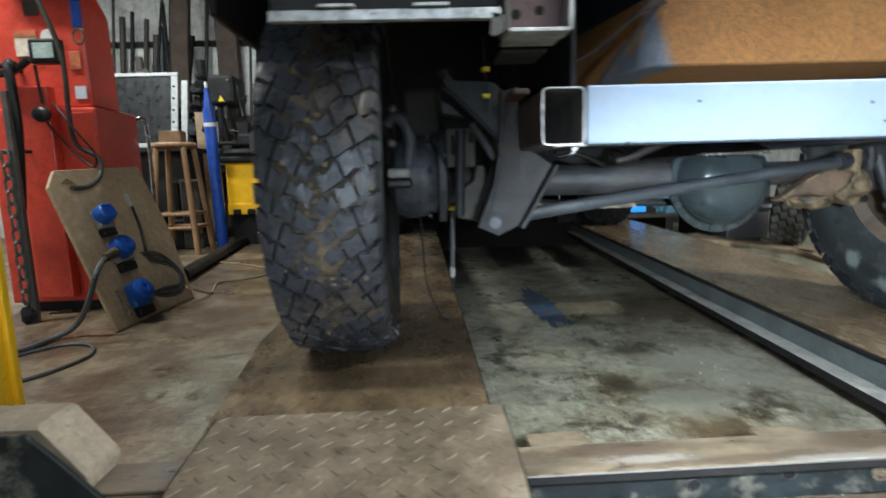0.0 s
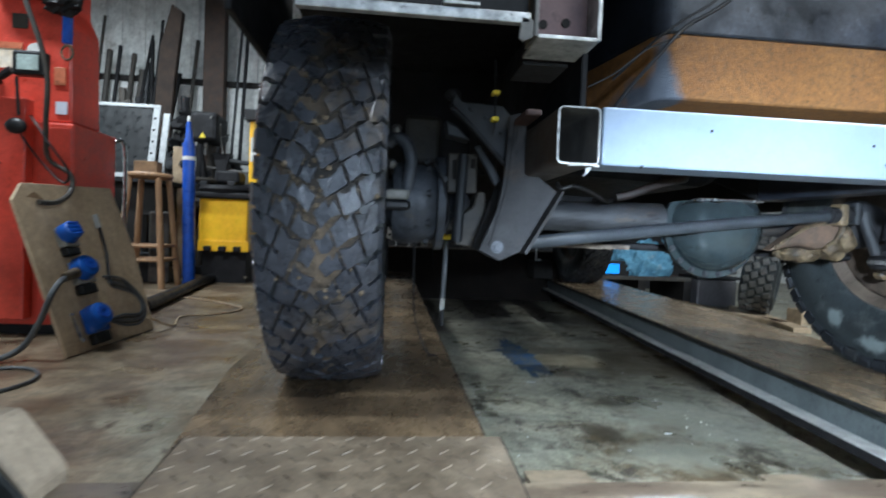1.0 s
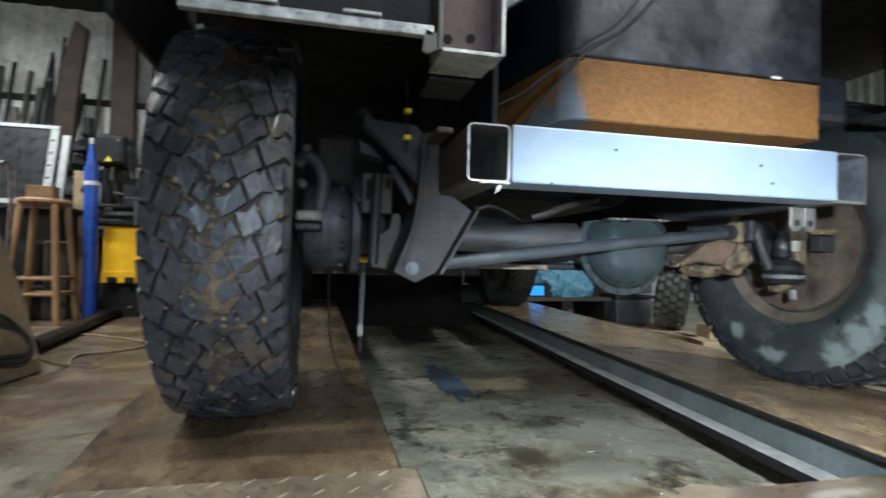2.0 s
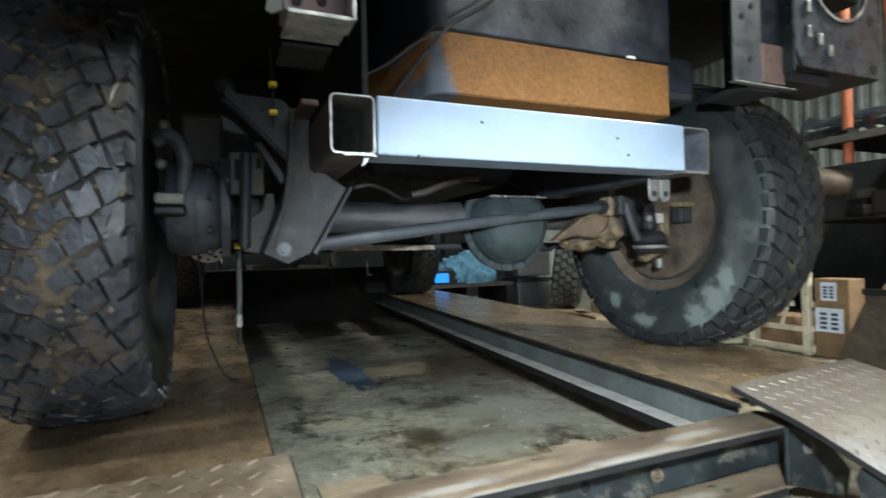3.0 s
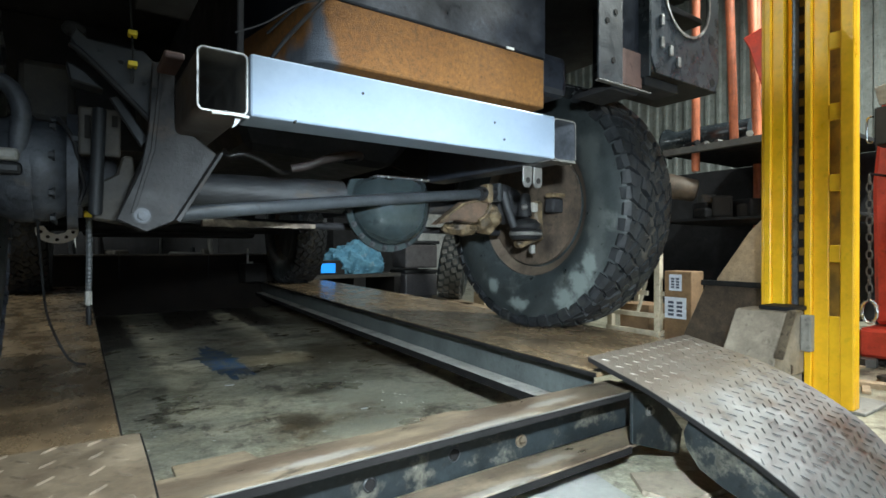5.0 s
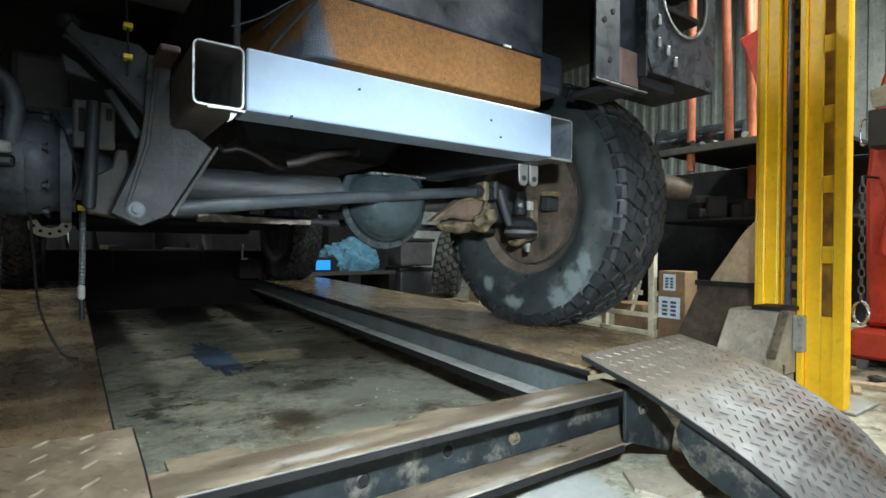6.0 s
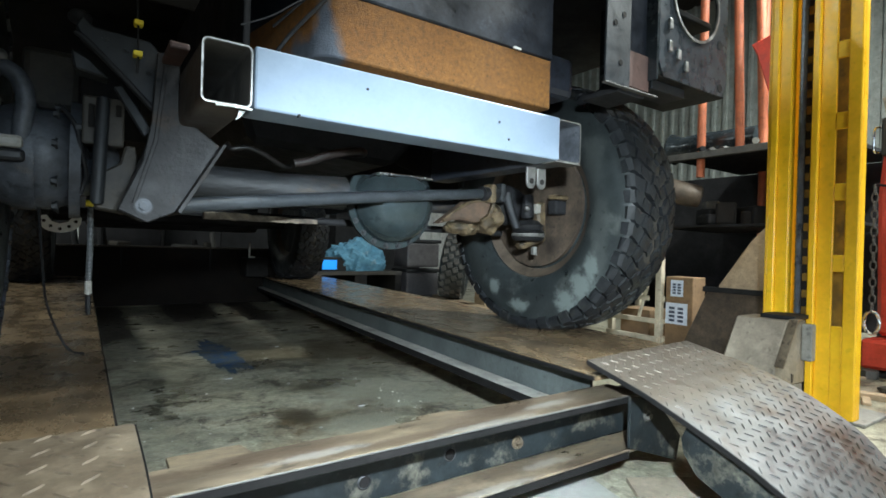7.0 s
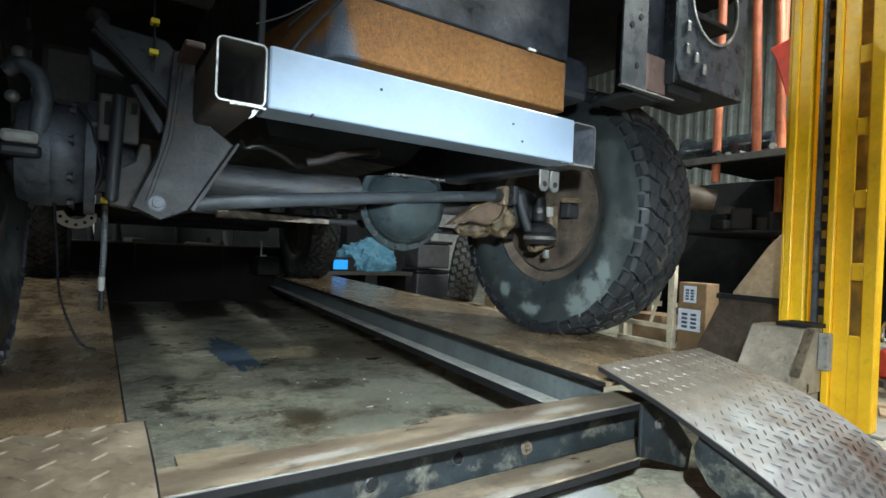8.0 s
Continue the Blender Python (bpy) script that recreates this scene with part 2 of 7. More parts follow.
SIDEWALL_CHALK = stained(stained(surface("chalk_scuffed_sidewall", (0.030, 0.036, 0.037), (0.018, 0.022, 0.023), 0.38, dirt=(0.070, 0.078, 0.074), dirt_amount=0.42, scale=5, grain=100, bump=0.15, dirt_scale=7), (0.075, 0.083, 0.080), [(-0.34, -0.10, 0.04, 0.20), (-0.30, 0.14, 0.05, 0.12)], "YZ", 14.0, 0.5), (0.155, 0.180, 0.172), [(0.04, -0.385, 0.05, 0.028), (-0.20, -0.345, 0.05, 0.045), (-0.262, -0.284, 0.045, 0.06), (-0.308, -0.225, 0.03, 0.06), (0.18, -0.317, 0.03, 0.035)], "YZ", 22.0, 0.75)
DARK_CAST = surface("muddy_dark_casting", (0.05, 0.043, 0.034), (0.026, 0.024, 0.021), 0.65, dirt=(0.08, 0.063, 0.04), dirt_amount=0.3, scale=14, grain=80, bump=0.4)
RIM_STEEL = surface("brown_dusted_rim", (0.15, 0.115, 0.085), (0.085, 0.066, 0.05), 0.5, 0.2, dirt=(0.05, 0.04, 0.03), dirt_amount=0.35, scale=10, grain=80)
MUD = surface("mud_in_grooves", (0.150, 0.112, 0.074), (0.045, 0.038, 0.032), 0.85, dirt=(0.022, 0.020, 0.018), dirt_amount=0.62, scale=7, grain=90, bump=0.5)
CLOD = surface("dried_clay", (0.185, 0.142, 0.090), (0.085, 0.066, 0.045), 0.85, scale=40, grain=90, bump=0.3)
PRIMER = surface("silver_primer", (0.215, 0.268, 0.345), (0.190, 0.243, 0.320), 0.42, 0.2, scale=3, grain=140, bump=0.03, rough_var=0.06, wear=0.10)
RAW_EDGE = surface("ground_steel_edge", (0.55, 0.55, 0.54), (0.28, 0.28, 0.27), 0.4, 0.7, dirt=(0.12, 0.10, 0.09), dirt_amount=0.3, scale=30, grain=90, wear=0.8)
CHASSIS = surface("dusty_chassis_steel", (0.135, 0.13, 0.12), (0.085, 0.083, 0.08), 0.55, 0.25, dirt=(0.09, 0.07, 0.055), dirt_amount=0.3, scale=8, grain=90)
GREY_STEEL = surface("grey_bracket_steel", (0.024, 0.026, 0.029), (0.014, 0.015, 0.017), 0.58, 0.25, dirt=(0.058, 0.053, 0.048), dirt_amount=0.35, scale=9, grain=90)
KNUCKLE_GREY = surface("dusty_knuckle_casting", (0.085, 0.092, 0.106), (0.042, 0.046, 0.054), 0.55, 0.2, dirt=(0.10, 0.085, 0.066), dirt_amount=0.34, scale=12, grain=80, bump=0.35, wear=0.8)
SCREW_STEEL = surface("oiled_screw_steel", (0.17, 0.20, 0.24), (0.11, 0.13, 0.16), 0.35, 0.4, scale=12, grain=70)
BAR_BLUE = surface("blue_grey_bar_paint", (0.042, 0.048, 0.055), (0.025, 0.029, 0.034), 0.40, 0.15, dirt=(0.075, 0.064, 0.048), dirt_amount=0.32, scale=10, grain=90)
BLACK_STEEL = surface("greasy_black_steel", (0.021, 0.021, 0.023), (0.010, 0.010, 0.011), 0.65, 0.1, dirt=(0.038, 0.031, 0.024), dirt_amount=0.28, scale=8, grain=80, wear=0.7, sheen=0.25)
TANK_GREY = surface("dull_tank_paint", (0.025, 0.029, 0.040), (0.011, 0.013, 0.018), 0.42, 0.1, dirt=(0.060, 0.064, 0.078), dirt_amount=0.30, dirt_scale=13, wear=1.0, scale=6, grain=90)
TAN_CAST = surface("rusty_tan_casting", (0.150, 0.108, 0.056), (0.050, 0.036, 0.022), 0.55, dirt=(0.026, 0.019, 0.014), dirt_amount=0.50, dirt_scale=16, scale=22, grain=90, bump=0.7, wear=1.0)
AXLE_DUST = surface("dusty_brown_axle", (0.036, 0.038, 0.042), (0.013, 0.014, 0.016), 0.5, 0.1, dirt=(0.062, 0.044, 0.026), dirt_amount=0.44, dirt_scale=12, scale=16, grain=80, bump=0.6, wear=1.0, stretch=(0.35, 1, 1))
HUB_BROWN = surface("brown_hub_dust", (0.092, 0.068, 0.048), (0.05, 0.038, 0.029), 0.65, 0.15, dirt=(0.025, 0.020, 0.016), dirt_amount=0.4, scale=11, grain=90, bump=0.25, wear=0.8)
TAN_DUST = surface("tan_dusted_housing", (0.30, 0.255, 0.195), (0.22, 0.185, 0.14), 0.7, dirt=(0.10, 0.08, 0.06), dirt_amount=0.3, scale=7, grain=70)
DIFF_COVER = surface("wet_blue_green_cover", (0.060, 0.078, 0.084), (0.030, 0.042, 0.046), 0.16, 0.55, dirt=(0.14, 0.13, 0.10), dirt_amount=0.26, scale=6, grain=40, bump=0.10, rough_var=0.08)
DIFF_PAINT = surface("oily_blue_grey_cover", (0.055, 0.066, 0.074), (0.028, 0.035, 0.040), 0.22, 0.35, dirt=(0.2, 0.22, 0.22), dirt_amount=0.2, scale=7, grain=60, bump=0.08)
YELLOW = surface("yellow_lift_paint", (0.97, 0.58, 0.013), (0.90, 0.49, 0.013), 0.38, dirt=(0.20, 0.11, 0.03), dirt_amount=0.17, dirt_scale=44, scale=5, grain=60, bump=0.10, wear=0.22)
# The post's yellow darkened for the shade inside its slots, with some grime.
SHADED_YELLOW = surface("shaded_yellow_paint", (0.30, 0.18, 0.018), (0.16, 0.10, 0.018), 0.55, dirt=(0.05, 0.04, 0.02), dirt_amount=0.4, scale=14, grain=70)
RED = surface("red_machine_paint", (0.64, 0.068, 0.038), (0.54, 0.052, 0.03), 0.40, dirt=(0.26, 0.04, 0.028), dirt_amount=0.2, scale=3, grain=70, bump=0.04, wear=0.4)
ORANGE_PIPE = surface("faded_orange_paint", (0.55, 0.17, 0.08), (0.45, 0.13, 0.06), 0.5, dirt=(0.2, 0.09, 0.05), dirt_amount=0.25, scale=8)
WOOD = surface("plain_wood", (0.32, 0.19, 0.095), (0.23, 0.13, 0.06), 0.6, scale=6, grain=50, stretch=(4, 4, 0.6), bump=0.1)
BOARD = surface("chipboard", (0.44, 0.335, 0.22), (0.36, 0.265, 0.165), 0.75, dirt=(0.2, 0.14, 0.085), dirt_amount=0.3, scale=5, grain=110)
BLUE = surface("blue_plastic", (0.012, 0.09, 0.42), (0.01, 0.07, 0.34), 0.4, scale=8, grain=40, bump=0.03, wear=0.25)
BLUE_PAINT = surface("blue_enamel", (0.015, 0.075, 0.42), (0.012, 0.06, 0.33), 0.35, dirt=(0.03, 0.04, 0.1), dirt_amount=0.2, scale=8)
WALL_SHEET = surface("grey_green_sheeting", (0.26, 0.28, 0.26), (0.20, 0.215, 0.20), 0.55, 0.1, dirt=(0.12, 0.11, 0.09), dirt_amount=0.3, scale=2, grain=40, bump=0.04)
WALL_WHITE = surface("whitewashed_block", (0.70, 0.71, 0.69), (0.58, 0.59, 0.57), 0.8, dirt=(0.2, 0.18, 0.14), dirt_amount=0.3, scale=2, grain=40)
# Near black, for dark edges and for shade drawn as colour.
PITCH = surface("pitch_black", (0.011, 0.010, 0.010), (0.007, 0.007, 0.007), 0.9, scale=6, sheen=0.12)
DARK = surface("soot_dark", (0.022, 0.020, 0.019), (0.014, 0.013, 0.012), 0.85, scale=4, grain=40, sheen=0.2)
GREY_PLASTIC = surface("grey_plastic", (0.30, 0.30, 0.28), (0.25, 0.25, 0.235), 0.5, scale=10, bump=0.03, wear=0.25)
BLACK_PLASTIC = surface("black_plastic", (0.014, 0.014, 0.015), (0.009, 0.009, 0.010), 0.45, scale=10, bump=0.05, wear=0.25, sheen=0.3)
WHITE_PAINT = surface("white_paint", (0.72, 0.72, 0.69), (0.62, 0.62, 0.59), 0.5, dirt=(0.35, 0.31, 0.26), dirt_amount=0.25, scale=8, wear=0.25)
AGED_WHITE = surface("aged_white_paint", (0.40, 0.42, 0.43), (0.31, 0.325, 0.33), 0.5, dirt=(0.16, 0.15, 0.13), dirt_amount=0.3, scale=8, wear=0.4)
CARD = surface("brown_cardboard", (0.20, 0.124, 0.064), (0.15, 0.094, 0.048), 0.8, scale=5, grain=60, bump=0.05)
PAPER = surface("printed_paper", (0.62, 0.66, 0.74), (0.55, 0.60, 0.70), 0.7, scale=9, bump=0.0, wear=0.25)
BARCODE = surface("ink", (0.05, 0.06, 0.10), (0.04, 0.05, 0.08), 0.7, scale=9, bump=0.0, wear=0.25)
HOUSING = surface("dusty_grey_housing", (0.30, 0.29, 0.26), (0.22, 0.21, 0.19), 0.6, 0.1, dirt=(0.12, 0.10, 0.08), dirt_amount=0.3, scale=7, grain=70)
YELLOW_TAPE = surface("yellow_tape", (0.75, 0.60, 0.03), (0.65, 0.5, 0.02), 0.5, scale=10, wear=0.25)
HOSE = surface("grey_hose", (0.085, 0.09, 0.095), (0.055, 0.06, 0.065), 0.5, scale=15, bump=0.05)
CHROME = surface("bright_steel", (0.72, 0.73, 0.74), (0.6, 0.6, 0.61), 0.22, 0.95, scale=20, grain=70, bump=0.02)


# ---- mesh helpers ----
def part(name, bm, material, parent=None, label="", smooth=False):
    me = bpy.data.meshes.new(name)
    bm.normal_update()
    bm.to_mesh(me)
    bm.free()
    if smooth:
        for p in me.polygons:
            p.use_smooth = True
        me.set_sharp_from_angle(angle=radians(38))
    me.materials.append(material)
    ob = new(name, me)
    if parent:
        ob.parent = parent
    if label:
        ob["label"] = label
    return ob


def thing(name, label, category, at=(0, 0, 0), group="", kind="", turn=(0, 0, 0)):
    ob = new(name)
    ob.empty_display_size = 0.05
    ob.matrix_world = pose(*at, *turn)
    return tagged(ob, label, category, group, kind)


def bevel(bm, width, segments=2):
    if width > 0:
        bmesh.ops.bevel(bm, geom=bm.edges[:], offset=width, segments=segments, affect="EDGES", profile=0.5, clamp_overlap=True)
    return bm


def box(x0, x1, y0, y1, z0, z1, edge=0.003, bm=None, m=None):
    b = bmesh.new()
    bmesh.ops.create_cube(b, size=1)
    for v in b.verts:
        v.co = Vector(((x0 + x1) / 2 + v.co.x * (x1 - x0), (y0 + y1) / 2 + v.co.y * (y1 - y0), (z0 + z1) / 2 + v.co.z * (z1 - z0)))
    bevel(b, min(edge, 0.3 * min(abs(x1 - x0), abs(y1 - y0), abs(z1 - z0))))
    return merge(bm, b, m)


def merge(bm, b, m=None):
    if m is not None:
        bmesh.ops.transform(b, matrix=m, verts=b.verts)
    if bm is None:
        return b
    me = bpy.data.meshes.new("tmp")
    b.to_mesh(me)
    b.free()
    bm.from_mesh(me)
    bpy.data.meshes.remove(me)
    return bm


def prism(points, axis, a, b, edge=0.002, bm=None, m=None):
    """A polygon drawn in the two other axes, drawn out along axis from a to b."""
    q = bmesh.new()
    put = {"x": lambda u, v, w: (w, u, v), "y": lambda u, v, w: (u, w, v), "z": lambda u, v, w: (u, v, w)}[axis]
    lo = [q.verts.new(put(u, v, a)) for u, v in points]
    hi = [q.verts.new(put(u, v, b)) for u, v in points]
    k = len(points)
    q.faces.new(lo[::-1]), q.faces.new(hi)
    for i in range(k):
        q.faces.new((lo[i], lo[(i + 1) % k], hi[(i + 1) % k], hi[i]))
    bmesh.ops.recalc_face_normals(q, faces=q.faces)
    bevel(q, edge, 1)
    return merge(bm, q, m)


def rod(p, q, r, r2=None, sides=16, edge=0.0, bm=None):
    p, q = Vector(p), Vector(q)
    b = bmesh.new()
    bmesh.ops.create_cone(b, cap_ends=True, segments=sides, radius1=r, radius2=r if r2 is None else r2, depth=(q - p).length)
    turn = (q - p).to_track_quat("Z", "Y").to_matrix().to_4x4()
    if edge:
        caps = [e for e in b.edges if abs(e.verts[0].co.z - e.verts[1].co.z) < 1e-6]
        bmesh.ops.bevel(b, geom=caps, offset=edge, segments=2, affect="EDGES")
    return merge(bm, b, Matrix.Translation((p + q) / 2) @ turn)


def smooth_line(points, steps=6):
    pts = [Vector(p) for p in points]
    out = []
    for i in range(len(pts) - 1):
        p0, p1, p2, p3 = pts[max(i - 1, 0)], pts[i], pts[i + 1], pts[min(i + 2, len(pts) - 1)]
        for k in range(steps):
            t = k / steps
            out.append(0.5 * ((2 * p1) + (p2 - p0) * t + (2 * p0 - 5 * p1 + 4 * p2 - p3) * t * t + (3 * p1 - p0 - 3 * p2 + p3) * t ** 3))
    return out + [pts[-1]]


def pipe(points, r, sides=10, steps=6, bm=None, ribs=0.0):
    line = smooth_line(points, steps) if steps > 1 else [Vector(p) for p in points]
    b = bmesh.new()
    rings = []
    up = Vector((0.13, 0.27, 0.95)).normalized()
    for i, p in enumerate(line):
        d = (line[min(i + 1, len(line) - 1)] - line[max(i - 1, 0)]).normalized()
        u = d.cross(up)
        u = (u if u.length > 1e-3 else d.cross(Vector((1, 0, 0)))).normalized()
        v = d.cross(u)
        rr = r * (1 + ribs * (i % 2))
        rings.append([b.verts.new(p + rr * (math.cos(a) * u + math.sin(a) * v)) for a in (2 * math.pi * k / sides for k in range(sides))])
    for r0, r1 in zip(rings, rings[1:]):
        for k in range(sides):
            b.faces.new((r0[k], r0[(k + 1) % sides], r1[(k + 1) % sides], r1[k]))
    b.faces.new(rings[0][::-1]), b.faces.new(rings[-1])
    bmesh.ops.recalc_face_normals(b, faces=b.faces)
    return merge(bm, b)


def lathe(profile, sides=48, axis="x", bm=None, m=None, closed=False):
    """profile: (along the axis, radius)."""
    b = bmesh.new()
    rings = []
    for s, r in profile:
        ring = []
        for k in range(sides):
            a = 2 * math.pi * k / sides
            c, d = r * math.cos(a), r * math.sin(a)
            ring.append(b.verts.new({"x": (s, c, d), "y": (c, s, d), "z": (c, d, s)}[axis]))
        rings.append(ring)
    pairs = list(zip(rings, rings[1:])) + ([(rings[-1], rings[0])] if closed else [])
    for r0, r1 in pairs:
        for k in range(sides):
            b.faces.new((r0[k], r0[(k + 1) % sides], r1[(k + 1) % sides], r1[k]))
    if not closed:
        for ring in (rings[0], rings[-1]):
            if (ring[0].co - ring[sides // 2].co).length > 1e-4:
                b.faces.new(ring)
    bmesh.ops.recalc_face_normals(b, faces=b.faces)
    return merge(bm, b, m)


def ball(at, r, squash=(1, 1, 1), bm=None, lumps=0.0, detail=2):
    b = bmesh.new()
    bmesh.ops.create_icosphere(b, subdivisions=detail, radius=1)
    for v in b.verts:
        k = 1 + lumps * noise.noise(v.co * 2.3 + Vector(at) * 7)
        v.co = Vector((v.co.x * r * squash[0], v.co.y * r * squash[1], v.co.z * r * squash[2])) * k + Vector(at)
    return merge(bm, b)


def roughen(bm, amount, freq=14.0):
    """Rust scale and caked mud: push the surface about."""
    bm.normal_update()
    for v in bm.verts:
        v.co += v.normal * amount * (noise.noise(v.co * freq) + 0.5 * noise.noise(v.co * freq * 2.7))
    return bm


def bolt(at, axis, r, bm=None):
    """A hexagon head with its washer."""
    p, d = Vector(at), Vector(axis)
    bm = rod(p, p + d * 0.004, r * 1.5, sides=16, bm=bm)
    return rod(p + d * 0.004, p + d * (0.004 + r * 0.9), r, sides=6, edge=0.0008, bm=bm)


# ---- the setting ----
def structure(name, bm, material, label, category):
    return tagged(part(name, bm, material), label, category, kind="structure")


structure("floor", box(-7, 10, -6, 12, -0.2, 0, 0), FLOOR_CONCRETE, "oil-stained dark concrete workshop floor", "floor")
structure("ceiling", box(-7, 10, -6, 12, 4.2, 4.35, 0), DARK, "dark underside of the workshop roof", "ceiling")


def sheeting(a, b, low, high, pitch=0.2, depth=0.03):
    """Profiled wall sheet from a to b on the plan."""
    a, b = Vector((*a, 0)), Vector((*b, 0))
    d = (b - a).normalized()
    out = Vector((d.y, -d.x, 0))
    q = bmesh.new()
    line = []
    for i in range(int((b - a).length / pitch) + 1):
        for s, o in ((0.0, 0), (0.55, 0), (0.65, 1), (0.9, 1)):
            line.append(a + d * (i + s) * pitch + out * depth * o)
    thick = out * -0.02
    lo = [q.verts.new(p + Vector((0, 0, low))) for p in line]
    hi = [q.verts.new(p + Vector((0, 0, high))) for p in line]
    lo2 = [q.verts.new(p + thick + Vector((0, 0, low))) for p in line]
    hi2 = [q.verts.new(p + thick + Vector((0, 0, high))) for p in line]
    for i in range(len(line) - 1):
        q.faces.new((lo[i], lo[i + 1], hi[i + 1], hi[i]))
        q.faces.new((lo2[i + 1], lo2[i], hi2[i], hi2[i + 1]))
        q.faces.new((hi[i], hi[i + 1], hi2[i + 1], hi2[i]))
    bmesh.ops.recalc_face_normals(q, faces=q.faces)
    return q


structure("wall_north", sheeting((-7, 9.0), (10, 9.0), 0, 4.2, 0.34), WALL_WHITE, "pale profiled steel sheeting of the back wall", "wall")
structure("wall_east", sheeting((7.6, 12), (7.6, -6), 0, 4.2, 0.16), WALL_SHEET, "grey-green profiled steel sheeting wall", "wall")
structure("wall_west", box(-6.2, -6.0, -6, 12, 0, 4.2, 0), WALL_WHITE, "dirty whitewashed block wall", "wall")
sw = box(-7, -1.0, -5.2, -5.0, 0, 4.2, 0)
box(2.6, 10, -5.2, -5.0, 0, 4.2, 0, sw)
box(-1.0, 2.6, -5.2, -5.0, 3.0, 4.2, 0, sw)
structure("wall_south", sw, WALL_WHITE, "dirty whitewashed block wall with an open doorway", "wall")
structure("ground", box(-30, 30, -40, -6.01, -0.2, -0.02, 0), FLOOR_CONCRETE, "concrete yard outside the open doorway", "ground")
structure("block_wall", box(-6, -0.2, 8.75, 8.95, 0, 2.75, 0.01), WALL_WHITE, "whitewashed block base of the back wall", "wall")

# Invented fixture, out of view, to go with each fill lamp.
def fill_strip(x, y):
    t = thing("fill_strip", "white strip fixture added out of view above a fill lamp", "strip light", (x, y, 3.96), group="strip lights")
    part("tray", box(-0.78, 0.78, -0.09, 0.09, 0.03, 0.09, 0.006), WHITE_PAINT, t)
    for dy in (-0.05, 0.05):
        part("tube", rod((-0.74, dy, 0.012), (0.74, dy, 0.012), 0.013, sides=12), WHITE_PAINT, t, smooth=True)
    for dx in (-0.6, 0.6):
        part("hanger", rod((dx, 0, 0.09), (dx, 0, 0.245), 0.006, sides=8), GREY_STEEL, t)


for lx, ly, power in FILL_STRIPS:
    fill_strip(lx, ly)

# ---- the four-post lift ----
RZ = 0.26


def raised_lug(length, width, height):
    """One lens-shaped rib of a tread plate."""
    q = bmesh.new()
    half, w = length / 2, width / 2
    low = [q.verts.new((math.cos(a) * half, math.sin(a) * w, 0)) for a in (2 * math.pi * k / 8 for k in range(8))]
    top = [q.verts.new((math.cos(a) * half * 0.6, math.sin(a) * w * 0.45, height)) for a in (2 * math.pi * k / 8 for k in range(8))]
    for k in range(8):
        q.faces.new((low[k], low[(k + 1) % 8], top[(k + 1) % 8], top[k]))
    q.faces.new(top)
    return q


def at_length(line, s):
    for p, q in zip(line, line[1:]):
        d = (q - p).length
        if s <= d:
            return p + (q - p) * (s / d), (q - p).normalized()
        s -= d
    return line[-1], (line[-1] - line[-2]).normalized()


